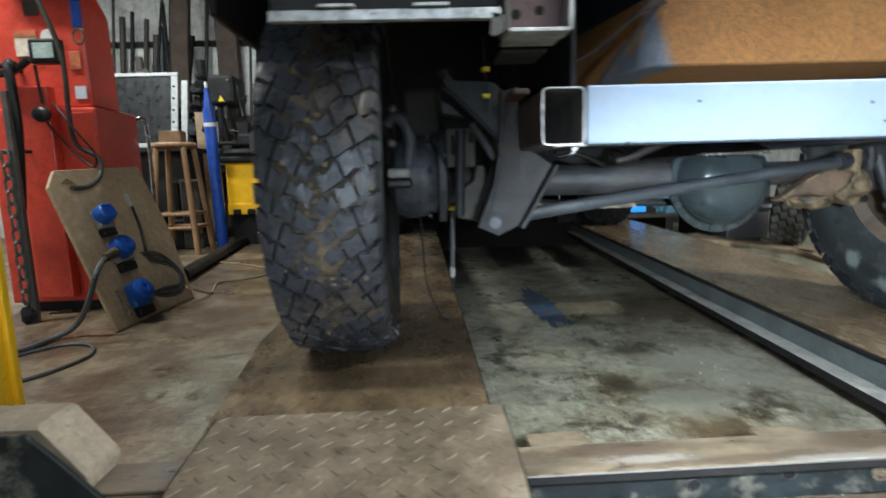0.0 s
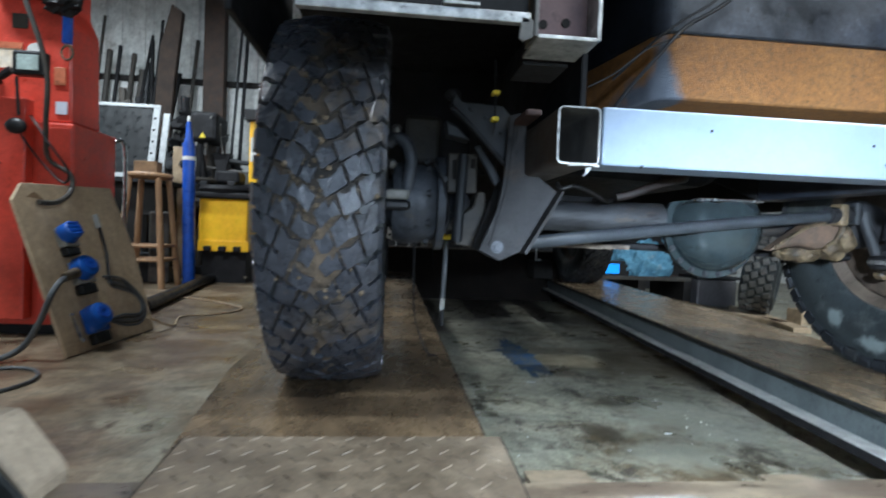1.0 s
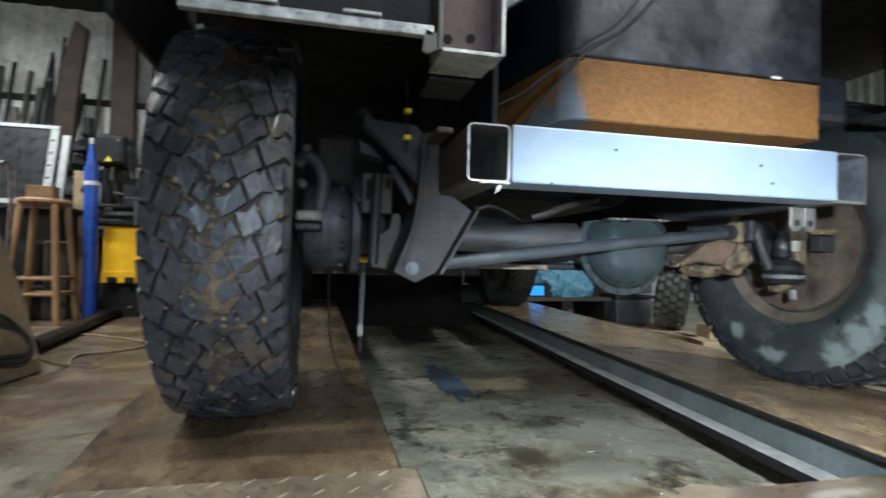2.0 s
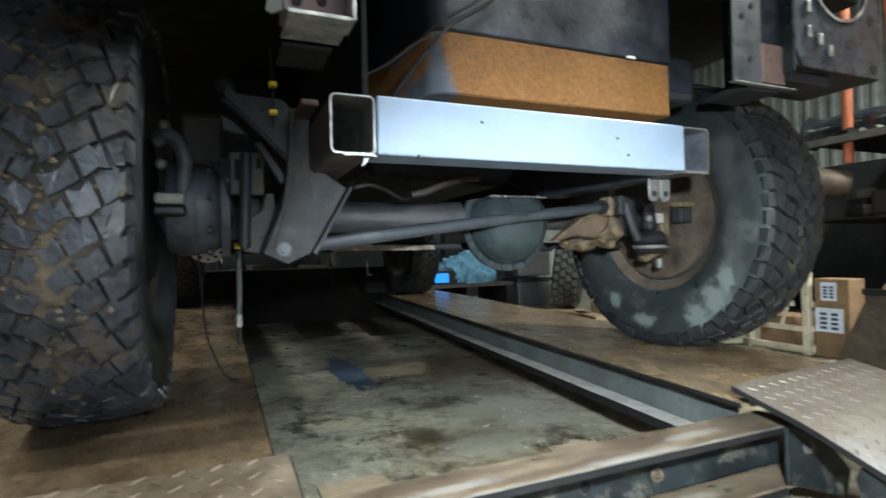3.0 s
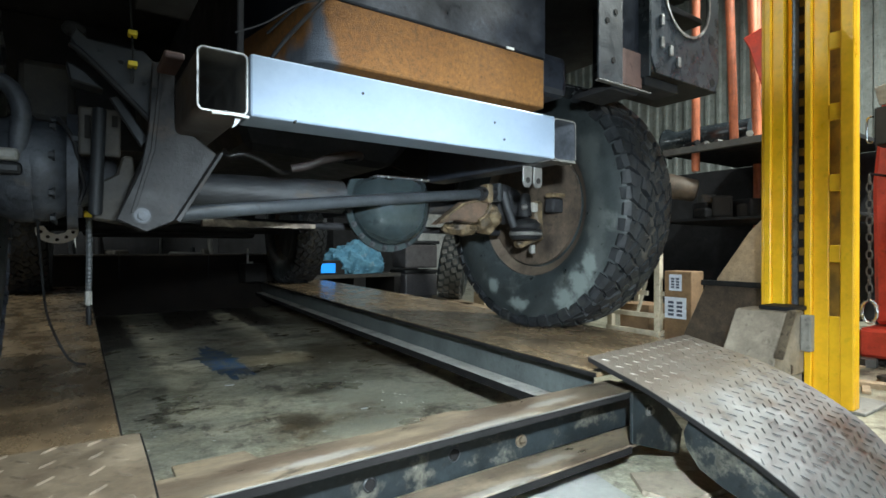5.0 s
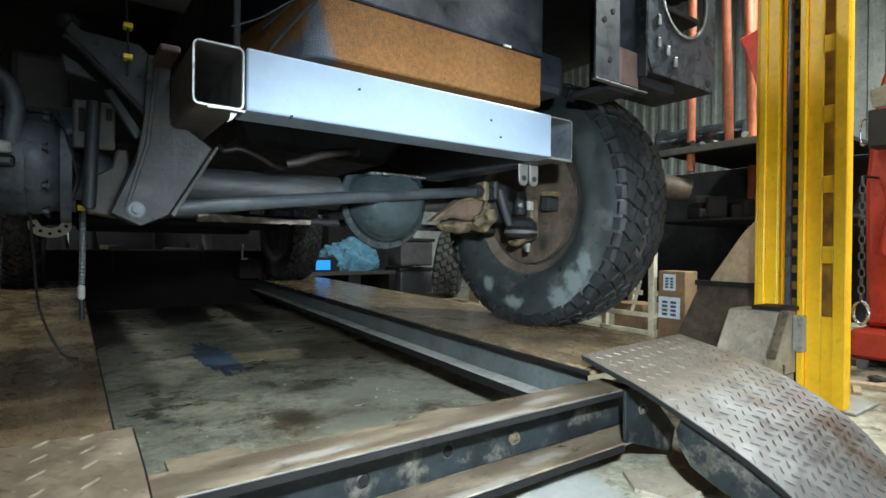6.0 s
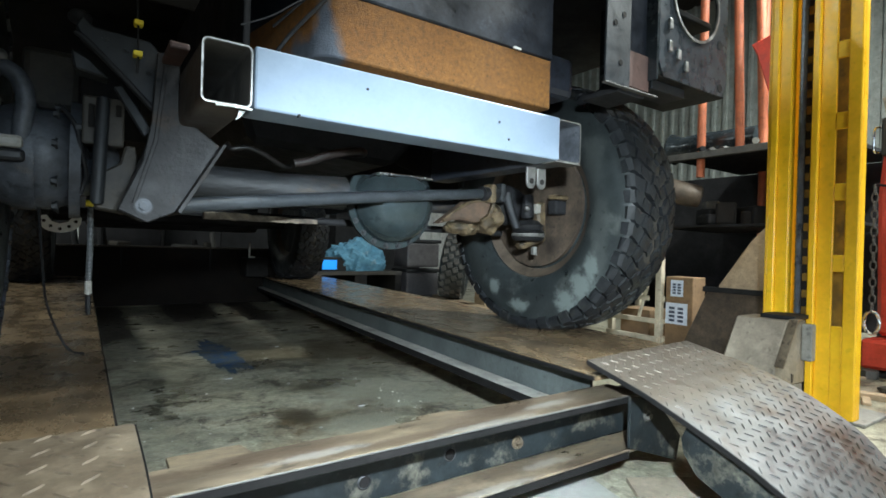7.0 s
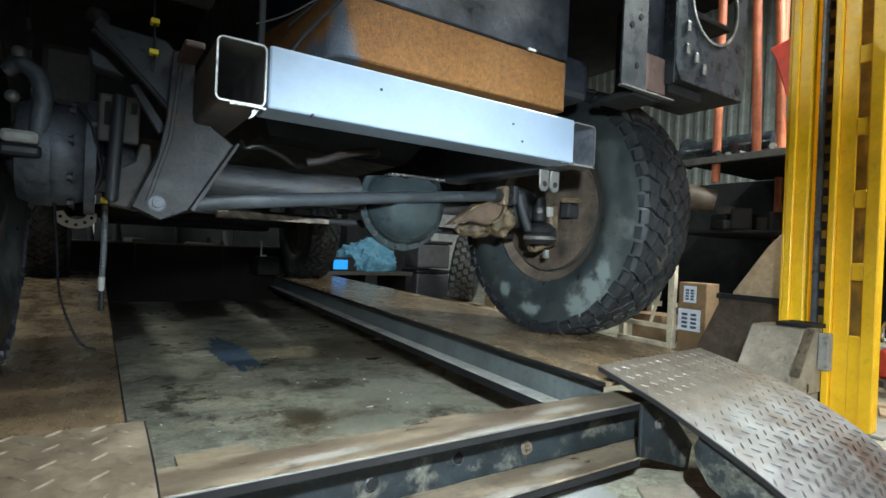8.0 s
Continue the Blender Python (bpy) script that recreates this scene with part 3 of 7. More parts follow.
def ramp_flap(name, x0, x1, profile, plate_mat, label, gap=0.040, outer=None):
    """A hinged drive-on flap: a bent tread plate with ribs and two side cheeks; outer: the other edge of a plate that is twisted."""
    t = thing(name, label, "ramp", group="drive-on flaps")
    line = smooth_line([(0, y, z) for y, z in profile], 5)
    other = smooth_line([(0, y, z) for y, z in outer], 5) if outer else line

    def surf(i, k):
        """A point of the plate: i along it, k across it from 0 to 1."""
        p = line[i].lerp(other[i], k)
        return Vector((x0 + (x1 - x0) * k, p.y, p.z))

    q = bmesh.new()
    n_across = 6
    up = [[q.verts.new(surf(i, k / n_across)) for k in range(n_across + 1)] for i in range(len(line))]
    dn = [[q.verts.new(surf(i, k / n_across) + Vector((0, 0.002, -0.007))) for k in range(n_across + 1)] for i in range(len(line))]
    for i in range(len(line) - 1):
        for k in range(n_across):
            q.faces.new((up[i][k], up[i][k + 1], up[i + 1][k + 1], up[i + 1][k]))
            q.faces.new((dn[i][k + 1], dn[i][k], dn[i + 1][k], dn[i + 1][k + 1]))
        for k in (0, n_across):
            q.faces.new((up[i][k], up[i + 1][k], dn[i + 1][k], dn[i][k]))
    for i in (0, -1):
        for k in range(n_across):
            q.faces.new((up[i][k], up[i][k + 1], dn[i][k + 1], dn[i][k]))
    bmesh.ops.recalc_face_normals(q, faces=q.faces)
    part("tread_plate", q, plate_mat, t, smooth=True)
    lug = raised_lug(gap * 0.80, 0.17 * gap, 0.0024)
    me = bpy.data.meshes.new("lug")
    lug.to_mesh(me), lug.free()
    ribs = bmesh.new()
    total = sum((b - a).length for a, b in zip(line, line[1:]))
    total2 = sum((b - a).length for a, b in zip(other, other[1:]))
    rows, cols = int(total / (0.707 * gap)), int((x1 - x0) / (1.414 * gap))
    for i in range(rows):
        for j in range(cols):
            across = 0.014 + (j + 0.5 * (i % 2)) * 1.414 * gap
            k = across / (x1 - x0)
            share = (0.010 + i * 0.707 * gap) / total
            (p, d), (p2, d2) = at_length(line, share * total), at_length(other, share * total2)
            p, d = p.lerp(p2, k), d.lerp(d2, k).normalized()
            side = Vector((x1 - x0, p2.y - p.y, p2.z - p.z)) if k < 0.5 else Vector((x1 - x0, 0, 0))
            side = (side - d * side.dot(d)).normalized()
            nrm = side.cross(d)
            nrm = nrm if nrm.z > 0 else -nrm
            m = Matrix(((side.x, d.x, nrm.x, x0 + across), (side.y, d.y, nrm.y, p.y), (side.z, d.z, nrm.z, p.z - 0.0002), (0, 0, 0, 1)))
            m = m @ Matrix.Rotation(radians(45 if i % 2 else -45) + random.uniform(-0.04, 0.04), 4, "Z")
            start = len(ribs.verts)
            ribs.from_mesh(me)
            ribs.verts.ensure_lookup_table()
            bmesh.ops.transform(ribs, matrix=m, verts=ribs.verts[start:])
    bpy.data.meshes.remove(me)
    rib = part("raised_ribs", ribs, plate_mat, t)
    rib["kind"] = "stuff"
    for x, edge_line in ((x0 - 0.003, line), (x1 - 0.001, other)):
        lip = [(p.y, p.z - 0.0012) for p in edge_line if p.y > 0.70]
        part("edge_lip", prism(lip + [(a, b - 0.011) for a, b in reversed(lip)], "x", x, x + 0.004, 0), PITCH, t, "black folded edge")
    for x, edge_line in ((x0 + 0.016, line), (x1 - 0.024, other)):
        cheek = [(p.y, p.z - 0.010) for p in edge_line if 0.76 < p.y < 1.03]
        cheek += [(0.80, 0.035), (0.88, 0.070), (0.95, 0.090), (1.0, 0.112), (1.028, 0.148), (1.034, 0.178)]
        part("side_cheek", prism(cheek, "x", x, x + 0.008, 0.001), BEAM_DARK, t, "chipped black side cheek")
    return t


def skew(q, slope, y0):
    """Lean an edge of a runway outwards along its length."""
    for v in q.verts:
        v.co.x += slope * max(0.0, v.co.y - y0)
    return q


def lift_runway(x0, x1, inner, label, slope):
    """A deck plate on two steel channels; inner 1: the open channel faces +x. The runway leans outwards by slope."""
    t = thing("lift_runway", label, "lift runway", group="lift runways")
    e, d = (x1, -1) if inner > 0 else (x0, 1)
    lean = 0.0 if inner > 0 else slope

    def run(a, b, y0, z0, z1, edge):
        return skew(box(min(a, b), max(a, b), y0, 5.52, z0, z1, edge), lean, 1.36)

    deck = bmesh.new()
    sides = []
    for z in (RZ - 0.012, RZ):
        row = []
        for y in (1.26, 1.9, 5.52):
            far = slope * (min(y, 1.9 if inner > 0 else y) - 1.26)
            row.append([deck.verts.new((x0 + far, y, z)), deck.verts.new((x1 + (far if inner < 0 else 0.0), y, z))])
        sides.append(row)
    lo, hi = sides
    f = deck.faces.new
    for i in (0, 1):
        f((hi[i][0], hi[i][1], hi[i + 1][1], hi[i + 1][0])), f((lo[i][1], lo[i][0], lo[i + 1][0], lo[i + 1][1]))
        for k in (0, 1):
            f((lo[i][k], hi[i][k], hi[i + 1][k], lo[i + 1][k]))
    for i in (0, 2):
        f((lo[i][0], lo[i][1], hi[i][1], hi[i][0]))
    bmesh.ops.recalc_face_normals(deck, faces=deck.faces)
    part("deck", deck, RUNWAY if inner > 0 else RUNWAY_WET_LIT, t)
    part("deck_edge", run(e - d * 0.004, e - d * 0.0005, 1.262, RZ - 0.0125, RZ - 0.0015, 0.001), PITCH, t)
    part("top_flange", run(e + d * 0.030, e + d * 0.060, 1.32, RZ - 0.019, RZ - 0.0125, 0.001), BLACK_STEEL, t)
    part("side_web", run(e + d * 0.056, e + d * 0.064, 1.32, 0.150, RZ - 0.0195, 0.001), WEB_GREY, t, "blue-grey dusty channel web")
    part("bottom_flange", run(e + d * 0.001, e + d * 0.064, 1.32, 0.138, 0.1495, 0.002), WEB_DUST, t, "pale dusty bottom flange")
    # Reaches below the flange: the shadow under it is part of this strip.
    part("flange_edge", run(e - d * 0.0012, e + d * 0.0008, 1.321, 0.122, 0.1475, 0.0005), PITCH, t, "black flange edge, deepened by the shade under it")
    a, b = (x0, x0 + 0.008) if inner > 0 else (x1 - 0.008, x1)
    part("outer_web", skew(box(a, b, 1.32, 5.52, 0.10, RZ - 0.013, 0.001), lean, 1.36), BEAM_DARK, t)
    return t


lift_runway(-0.232, 0.332, 1, "steel lift runway, brown and oil-stained, carrying a wheel", -0.105)
lift_runway(1.330, 1.905, -1, "steel lift runway, brown and wet, carrying a wheel", 0.080)

beam = thing("lift_cross_beam", "worn steel channel cross beam joining the two lift posts", "cross beam")
part("top_flange", box(-0.50, 1.430, 1.20, 1.30, 0.210, 0.221, 0.003), BEAM_TOP, beam, "bare worn tan top flange")
part("rubbed_edge", box(-0.50, 1.383, 1.1975, 1.1997, 0.2180, 0.2205, 0.0005), CHASSIS, beam, "rubbed front edge")
part("flange_lip", box(-0.50, 1.383, 1.1965, 1.1992, 0.2045, 0.2175, 0.0005), PITCH, beam, "dark front lip")
part("lower_lip", box(-0.50, 1.383, 1.1965, 1.1992, 0.068, 0.0845, 0.0005), PITCH, beam, "black front lip")
part("web", box(-0.50, 1.60, 1.292, 1.300, 0.088, 0.2095, 0.001), BEAM_DARK, beam)
part("bottom_flange", box(-0.50, 1.60, 1.20, 1.291, 0.078, 0.088, 0.003), BEAM_TOP, beam)
part("end_plate", prism([(1.374, 0.222), (1.487, 0.194), (1.592, 0.089), (1.576, 0.026), (1.374, 0.096)], "y", 1.190, 1.199, 0.002), BEAM_DARK, beam, "dark bolted end plate")

RAMP = [(1.272, 0.300), (1.172, 0.274), (1.109, 0.257), (1.032, 0.230), (0.972, 0.208), (0.916, 0.186), (0.865, 0.163), (0.79, 0.118), (0.68, 0.008)]
RAMP_OUT = [(1.341, 0.293), (1.215, 0.268), (1.114, 0.247), (1.035, 0.220), (0.975, 0.194), (0.913, 0.160), (0.867, 0.126), (0.82, 0.078), (0.76, 0.008)]
ramp_flap("drive_on_flap", 1.312, 1.868, RAMP, PLATE, "bent bare tread-plate flap hinged to the lift runway", 0.029, RAMP_OUT)
RAMP_L = [(1.385, 0.270), (1.20, 0.262), (1.06, 0.236), (0.96, 0.198), (0.89, 0.152), (0.81, 0.085), (0.72, 0.006)]
ramp_flap("drive_on_flap", -0.226, 0.356, RAMP_L, PLATE_TAN, "dusty tan tread-plate flap hinged to the lift runway")


def lift_post(x, y, side):
    """A slotted channel column that opens towards the lift; side 1 faces -x."""
    t = thing("lift_post", "tall yellow-painted steel lift post with a slotted face", "lift post", (x, y, 0), group="lift posts")
    s = side

    def b(name, x0, x1, y0, y1, z0, z1, mat, label=""):
        return part(name, box(min(s * x0, s * x1), max(s * x0, s * x1), y0, y1, z0, z1, 0.004), mat, t, label)

    b("back_web", 0.20, 0.212, 0.0, 0.17, 0.012, 3.4, YELLOW)
    b("far_flange", 0.0, 0.20, 0.158, 0.17, 0.012, 3.4, YELLOW)
    b("far_lip", 0.0, 0.01, 0.09, 0.131, 0.012, 3.4, YELLOW)
    b("far_fold", -0.010, 0.010, 0.1315, 0.157, 0.012, 3.4, YELLOW)
    b("lip_fold", 0.011, 0.04, 0.09, 0.098, 0.012, 3.4, YELLOW)
    b("near_lip", 0.004, 0.014, -0.052, -0.0035, 0.012, 3.4, YELLOW)
    b("near_fold", -0.010, 0.014, -0.003, 0.02, 0.012, 3.4, YELLOW)
    b("near_flange", -0.006, 0.012, -0.128, -0.088, 0.012, 3.4, YELLOW)
    b("near_web", 0.0125, 0.05, -0.128, -0.118, 0.012, 3.4, YELLOW)
    for i in range(14):
        z = 0.33 + i * 0.25
        b("slot_bar", 0.001, 0.011, -0.0875, -0.0525, 0.012 if i == 0 else z - 0.06, z, YELLOW)
        for k in range(4):
            b("rack_slot", 0.058, 0.0645, 0.030, 0.062, z - 0.10 + 0.0625 * k, z - 0.07 + 0.0625 * k, SHADED_YELLOW)
    b("slot_backing", 0.085, 0.095, -0.105, -0.01, 0.012, 3.4, SHADED_YELLOW)
    b("safety_rack", 0.065, 0.075, 0.0, 0.089, 0.012, 3.4, BLACK_STEEL, "black steel safety rack")
    part("lift_screw", pipe([(s * 0.024, 0.062, 0.36 + 0.012 * k) for k in range(253)], 0.010, 8, 1, ribs=0.12), SCREW_STEEL, t, "grey threaded lifting screw")
    b("base_plate", 0.0, 0.24, -0.16, 0.19, 0.0, 0.012, HOUSING)
    return t


lift_post(2.45, 1.205, 1)
lift_post(-0.900, 1.60, -1)

# ---- tyres ----
TR, TW = 0.485, 0.335


def tyre_meshes():
    """Carcass, tread blocks and shoulder lugs of one big mud tyre, its axle along x."""
    r0 = TR - 0.018
    prof = [(-0.085, 0.268), (-0.128, 0.272), (-0.150, 0.300), (-0.165, 0.345), (-0.164, 0.39), (-0.157, 0.435), (-0.140, 0.458), (-0.08, r0 - 0.004), (0, r0), (0.08, r0 - 0.004), (0.140, 0.458), (0.157, 0.435), (0.164, 0.39), (0.165, 0.345), (0.150, 0.300), (0.128, 0.272), (0.085, 0.268)]
    carcass = lathe(prof, 72)
    tread = bmesh.new()
    count = 54
    pitch = 2 * math.pi / count

    def radius(x):
        return TR - 0.50 * max(0, abs(x) - 0.06) ** 1.5

    def block(corners, a, jitter):
        """corners: (across, turn in pitches) round the top face; the foot is a little wider."""
        top, low = [], []
        cx = sum(c[0] for c in corners) / len(corners)
        ca = sum(c[1] for c in corners) / len(corners)
        for u, v in corners:
            for ring, grow, dr in ((top, 0.0, jitter), (low, 0.05, -0.02)):
                uu, vv = u + (u - cx) * grow, v + (v - ca) * grow
                ang = a + vv * pitch
                r = radius(uu) + dr + (random.uniform(-0.0012, 0.0008) if grow == 0.0 else 0.0)
                ring.append(tread.verts.new((uu, r * math.cos(ang), r * math.sin(ang))))
        k = len(corners)
        tread.faces.new(top)
        for i in range(k):
            tread.faces.new((top[i], low[i], low[(i + 1) % k], top[(i + 1) % k]))

    def slant(u):
        """How far a bar has climbed, in pitches, at the distance u from the middle."""
        return 10.5 * u - 9.0 * u * u

    cut_sets = ((0.002, 0.040, 0.098, 0.153), (0.010, 0.066, 0.118, 0.153), (0.001, 0.052, 0.106, 0.153))
    for i in range(count):
        a = i * pitch
        for s in (-1, 1):
            o = 0.0 if s > 0 else 0.5
            cuts = [c + random.uniform(-0.004, 0.004) for c in cut_sets[(2 * i + (s > 0)) % 3][:3]] + [0.153]
            jig = lambda: random.uniform(-0.075, 0.075)
            for k in range(3):
                u0, u1 = cuts[k] + 0.004, cuts[k + 1] - (0.004 if k < 2 else 0.0)
                mid = (u0 + u1) / 2
                notch = 0.17 * (1 if (i + k) % 2 else -1)
                lo_gap, hi_gap = 0.14 + 0.12 * (k == 0) + 0.04 * (k == 1), 0.88 - 0.10 * (k == 0)
                split = 0.009
                low = lambda u, n: -o - slant(u) - hi_gap + n + jig()
                top = lambda u, n: -o - slant(u) - lo_gap + n + jig()
                ring = [(s * (u0 - split), low(u0, 0.0)), (s * (mid - 0.006), low(mid, notch)), (s * (mid + 0.004), low(mid, -0.3 * notch)), (s * (u1 - (split if k < 2 else 0.0)), low(u1, 0.0)),
                        (s * (u1 + (split if k < 2 else 0.0)), top(u1, 0.0)), (s * (mid + 0.010), top(mid, 0.5 * notch)), (s * (u0 + split), top(u0, 0.0))]
                block(ring, -a, random.uniform(-0.0028, 0.0012))
            ring = []
            end = slant(0.153)
            for ang in (-o - end - 0.90, -o - end - 0.10):
                for x, r in ((0.1525, radius(0.15) - 0.001), (0.163, 0.456), (0.167, 0.432 + 0.014 * (i % 2)), (0.150, 0.424)):
                    aa = -a + ang * pitch
                    ring.append(tread.verts.new((s * (x + random.uniform(-0.002, 0.002)), (r + random.uniform(-0.004, 0.003)) * math.cos(aa), r * math.sin(aa))))
            f = tread.faces.new
            f((ring[0], ring[1], ring[5], ring[4])), f((ring[1], ring[2], ring[6], ring[5])), f(ring[0:4]), f(ring[4:8]), f((ring[2], ring[3], ring[7], ring[6]))
    bmesh.ops.recalc_face_normals(tread, faces=tread.faces)
    for q in (carcass, tread):
        for v in q.verts:
            v.co.x *= 0.79
    return carcass, tread


def rim_mesh():
    prof = [(-0.118, 0.236), (-0.112, 0.222), (-0.095, 0.212), (0.02, 0.198), (0.09, 0.212), (0.112, 0.222), (0.118, 0.236), (0.122, 0.232), (0.10, 0.200), (0.03, 0.186), (-0.09, 0.198), (-0.122, 0.230)]
    return lathe([(0.79 * a, b + 0.040) for a, b in prof], 56, closed=True)


def settle(q, turn):
    """Turn the tyre and let its foot spread on the deck."""
    bmesh.ops.transform(q, matrix=pose(0, 0, 0, turn, 0, 0), verts=q.verts)
    for v in q.verts:
        low = max(0, -v.co.z - 0.36) / 0.125
        v.co.x *= 1 + 0.05 * low
        if v.co.z < -TR + 0.014:
            v.co.z = -TR + 0.014
    return q


def wheel(name, parent, x, y, turn, label, muddy=0, steer=0):
    t = part(name, rim_mesh(), RIM_STEEL, parent, label, smooth=True)
    t.matrix_world = pose(x, y, RZ + TR - 0.013, 0, 0, steer)
    carcass, tread = tyre_meshes()
    settle(carcass, turn), settle(tread, turn)
    if muddy:
        clods = bmesh.new()
        for i in range(muddy):
            u, a = random.gauss(0, 0.04), radians(random.gauss(186, 22))
            r = TR - 0.010 + random.uniform(-0.006, 0.006)
            k = random.uniform(0.002, 0.0065)
            b = bmesh.new()
            bmesh.ops.create_icosphere(b, subdivisions=1, radius=k)
            for v in b.verts:
                v.co = Vector((v.co.x * random.uniform(0.7, 1.6), v.co.y * 0.6, v.co.z * random.uniform(0.6, 1.5))) + Vector((u, r * math.cos(a), r * math.sin(a)))
            merge(clods, b)
        cl = part("dried_mud", clods, CLOD, t, "dried brown mud clods")
        cl["kind"] = "stuff"
    part("tyre", carcass, SIDEWALL_CHALK if steer else SIDEWALL, t, "scuffed dusty rubber sidewall", smooth=True)
    part("tread", tread, RUBBER if muddy else RUBBER_SHADED, t, "chunky worn mud-terrain tread blocks")
    d = 0.006
    band = lathe([(-0.095, TR - 0.032 + d), (-0.06, TR - 0.020 + d), (-0.03, TR - 0.017 + d), (0, TR - 0.0135 + d), (0.03, TR - 0.017 + d), (0.06, TR - 0.020 + d), (0.095, TR - 0.032 + d), (0.05, TR - 0.045), (-0.05, TR - 0.045)], 160, closed=True)
    for v in band.verts:
        v.co *= 1 + 0.016 * noise.noise(v.co * 11) + 0.012 * noise.noise(v.co * 34)
    settle(band, turn)
    part("mud_band", band, MUD if muddy else DARK_CAST, t, "dirt packed between the blocks")
    return t


# ---- the truck ----
truck = thing("truck", "stripped truck with bare chassis rails standing on the lift", "truck")
wheel("front_wheel", truck, -0.012, 1.91, 4, "muddy front wheel with a big mud-terrain tyre", 330)
wheel("front_wheel", truck, 1.850, 1.93, 7, "front wheel with a scuffed mud-terrain tyre", 0, 2.5)
wheel("rear_wheel", truck, -0.016, 5.05, 11, "rear wheel with a big mud-terrain tyre")
wheel("rear_wheel", truck, 1.868, 5.05, 17, "rear wheel with a big mud-terrain tyre")


def tube_end(x0, x1, z0, z1, y0, y1, wall, mat, name, edge_mat, label):
    """A hollow box rail end with rounded corners, its cut edge ground bright and uneven."""
    def loop(inset, radius):
        pts = []
        for cx, cz, a0 in ((x1 - radius, z1 - radius, 0), (x0 + radius, z1 - radius, 90), (x0 + radius, z0 + radius, 180), (x1 - radius, z0 + radius, 270)):
            for k in range(5):
                a = radians(a0 + 22.5 * k)
                pts.append((cx + (radius - inset) * math.cos(a), cz + (radius - inset) * math.sin(a)))
        fine = []
        for k in range(len(pts)):
            (ax0, az0), (ax1, az1) = pts[k], pts[(k + 1) % len(pts)]
            steps = max(1, round(math.hypot(ax1 - ax0, az1 - az0) / 0.008))
            fine += [(ax0 + (ax1 - ax0) * i / steps, az0 + (az1 - az0) * i / steps) for i in range(steps)]
        return fine

    def skin(rings):
        q = bmesh.new()
        rows = [[q.verts.new((p[0], y, p[1])) for p in pts] for pts, y in rings]
        k = len(rows[0])
        for a, b in zip(rows, rows[1:] + rows[:1]):
            for i in range(k):
                q.faces.new((a[i], a[(i + 1) % k], b[(i + 1) % k], b[i]))
        bmesh.ops.recalc_face_normals(q, faces=q.faces)
        return q

    outer, inner = loop(0.0, 0.011), loop(wall, 0.011)
    ob = part(name, skin([(outer, y0), (outer, y1), (inner, y1), (inner, y0)]), mat, truck, label, smooth=True)
    # Lining in a paler steel: torchlight falling into the rail, put into colour.
    lining = loop(wall + 0.0003, 0.011)
    part("inner_face", skin([(lining, y0 + 0.001), (lining, y1), (loop(wall + 0.0006, 0.011), y1), (loop(wall + 0.0006, 0.011), y0 + 0.001)]), CHASSIS if x0 < 1 else KNUCKLE_GREY, ob, "dusty grey inside of the rail, paler as if torchlit", smooth=True)
    worn = [(p[0] + (0.5 - 0.5 * noise.noise(Vector((p[0], 0, p[1])) * 90)) * 0.45 * (o[0] - p[0]), p[1] + (0.5 - 0.5 * noise.noise(Vector((p[0], 5, p[1])) * 90)) * 0.45 * (o[1] - p[1])) for o, p in zip(outer, inner)]
    part("cut_edge", skin([(outer, y0 - 0.0002), (outer, y0 - 0.0016), (worn, y0 - 0.0016), (worn, y0 - 0.0002)]), edge_mat, ob, "bright ground cut edge")
    return ob


BROWN_RAIL = surface("brown_dusted_rail", (0.082, 0.068, 0.058), (0.045, 0.038, 0.033), 0.55, 0.15, dirt=(0.055, 0.036, 0.022), dirt_amount=0.4, scale=9, grain=90, wear=0.9)
RAIL = [(1.951, 0.797), (1.951, 0.905), (2.25, 1.05), (2.6, 1.12), (5.4, 1.12), (5.4, 1.0), (2.6, 1.0), (2.3, 0.92)]
for x0, x1, em in ((0.436, 0.5185, RAW_EDGE), (1.2805, 1.365, CHASSIS)):
    tube_end(x0, x1, 0.797, 0.905, 1.36, 1.95, 0.0034, BROWN_RAIL if x0 < 1 else TANK_GREY, "rail_end", em, "dusty open end of a box chassis rail")
    part("chassis_rail", prism(RAIL, "x", x0, x1, 0.003), BLACK_STEEL, truck)
member = part("cross_member", box(0.5205, 1.2785, 1.352, 1.44, 0.797, 0.906, 0.004), PRIMER, truck, "bright silver-primed box cross member")
for x, z in ((0.735, 0.872), (1.075, 0.862), (1.105, 0.826), (0.60, 0.798)):
    part("drilled_hole", rod((x, 1.3505, z), (x, 1.36, z), 0.0028, sides=10), DARK, member)
part("weld_flap", box(1.265, 1.358, 1.352, 1.40, 0.7925, 0.7955, 0.0005), CHASSIS, truck)
part("weld_bead", pipe([(0.40 + 0.03 * i, 1.362, 0.796 + 0.0015 * (i % 2)) for i in range(2, 5)], 0.003, 6, 2), RAW_EDGE, truck)
part("weld_spike", prism([(0.500, 0.795), (0.512, 0.795), (0.503, 0.782), (0.494, 0.776), (0.499, 0.786)], "y", 1.375, 1.378, 0.0005), RAW_EDGE, truck)

# drop bracket under the rail, bolted to the track bar
RUSTY_BRACKET = surface("rust_freckled_bracket", (0.026, 0.026, 0.028), (0.016, 0.0155, 0.016), 0.6, 0.2, dirt=(0.052, 0.036, 0.025), dirt_amount=0.42, dirt_scale=11, scale=10, grain=110, bump=0.3, wear=1.0, sheen=0.35)
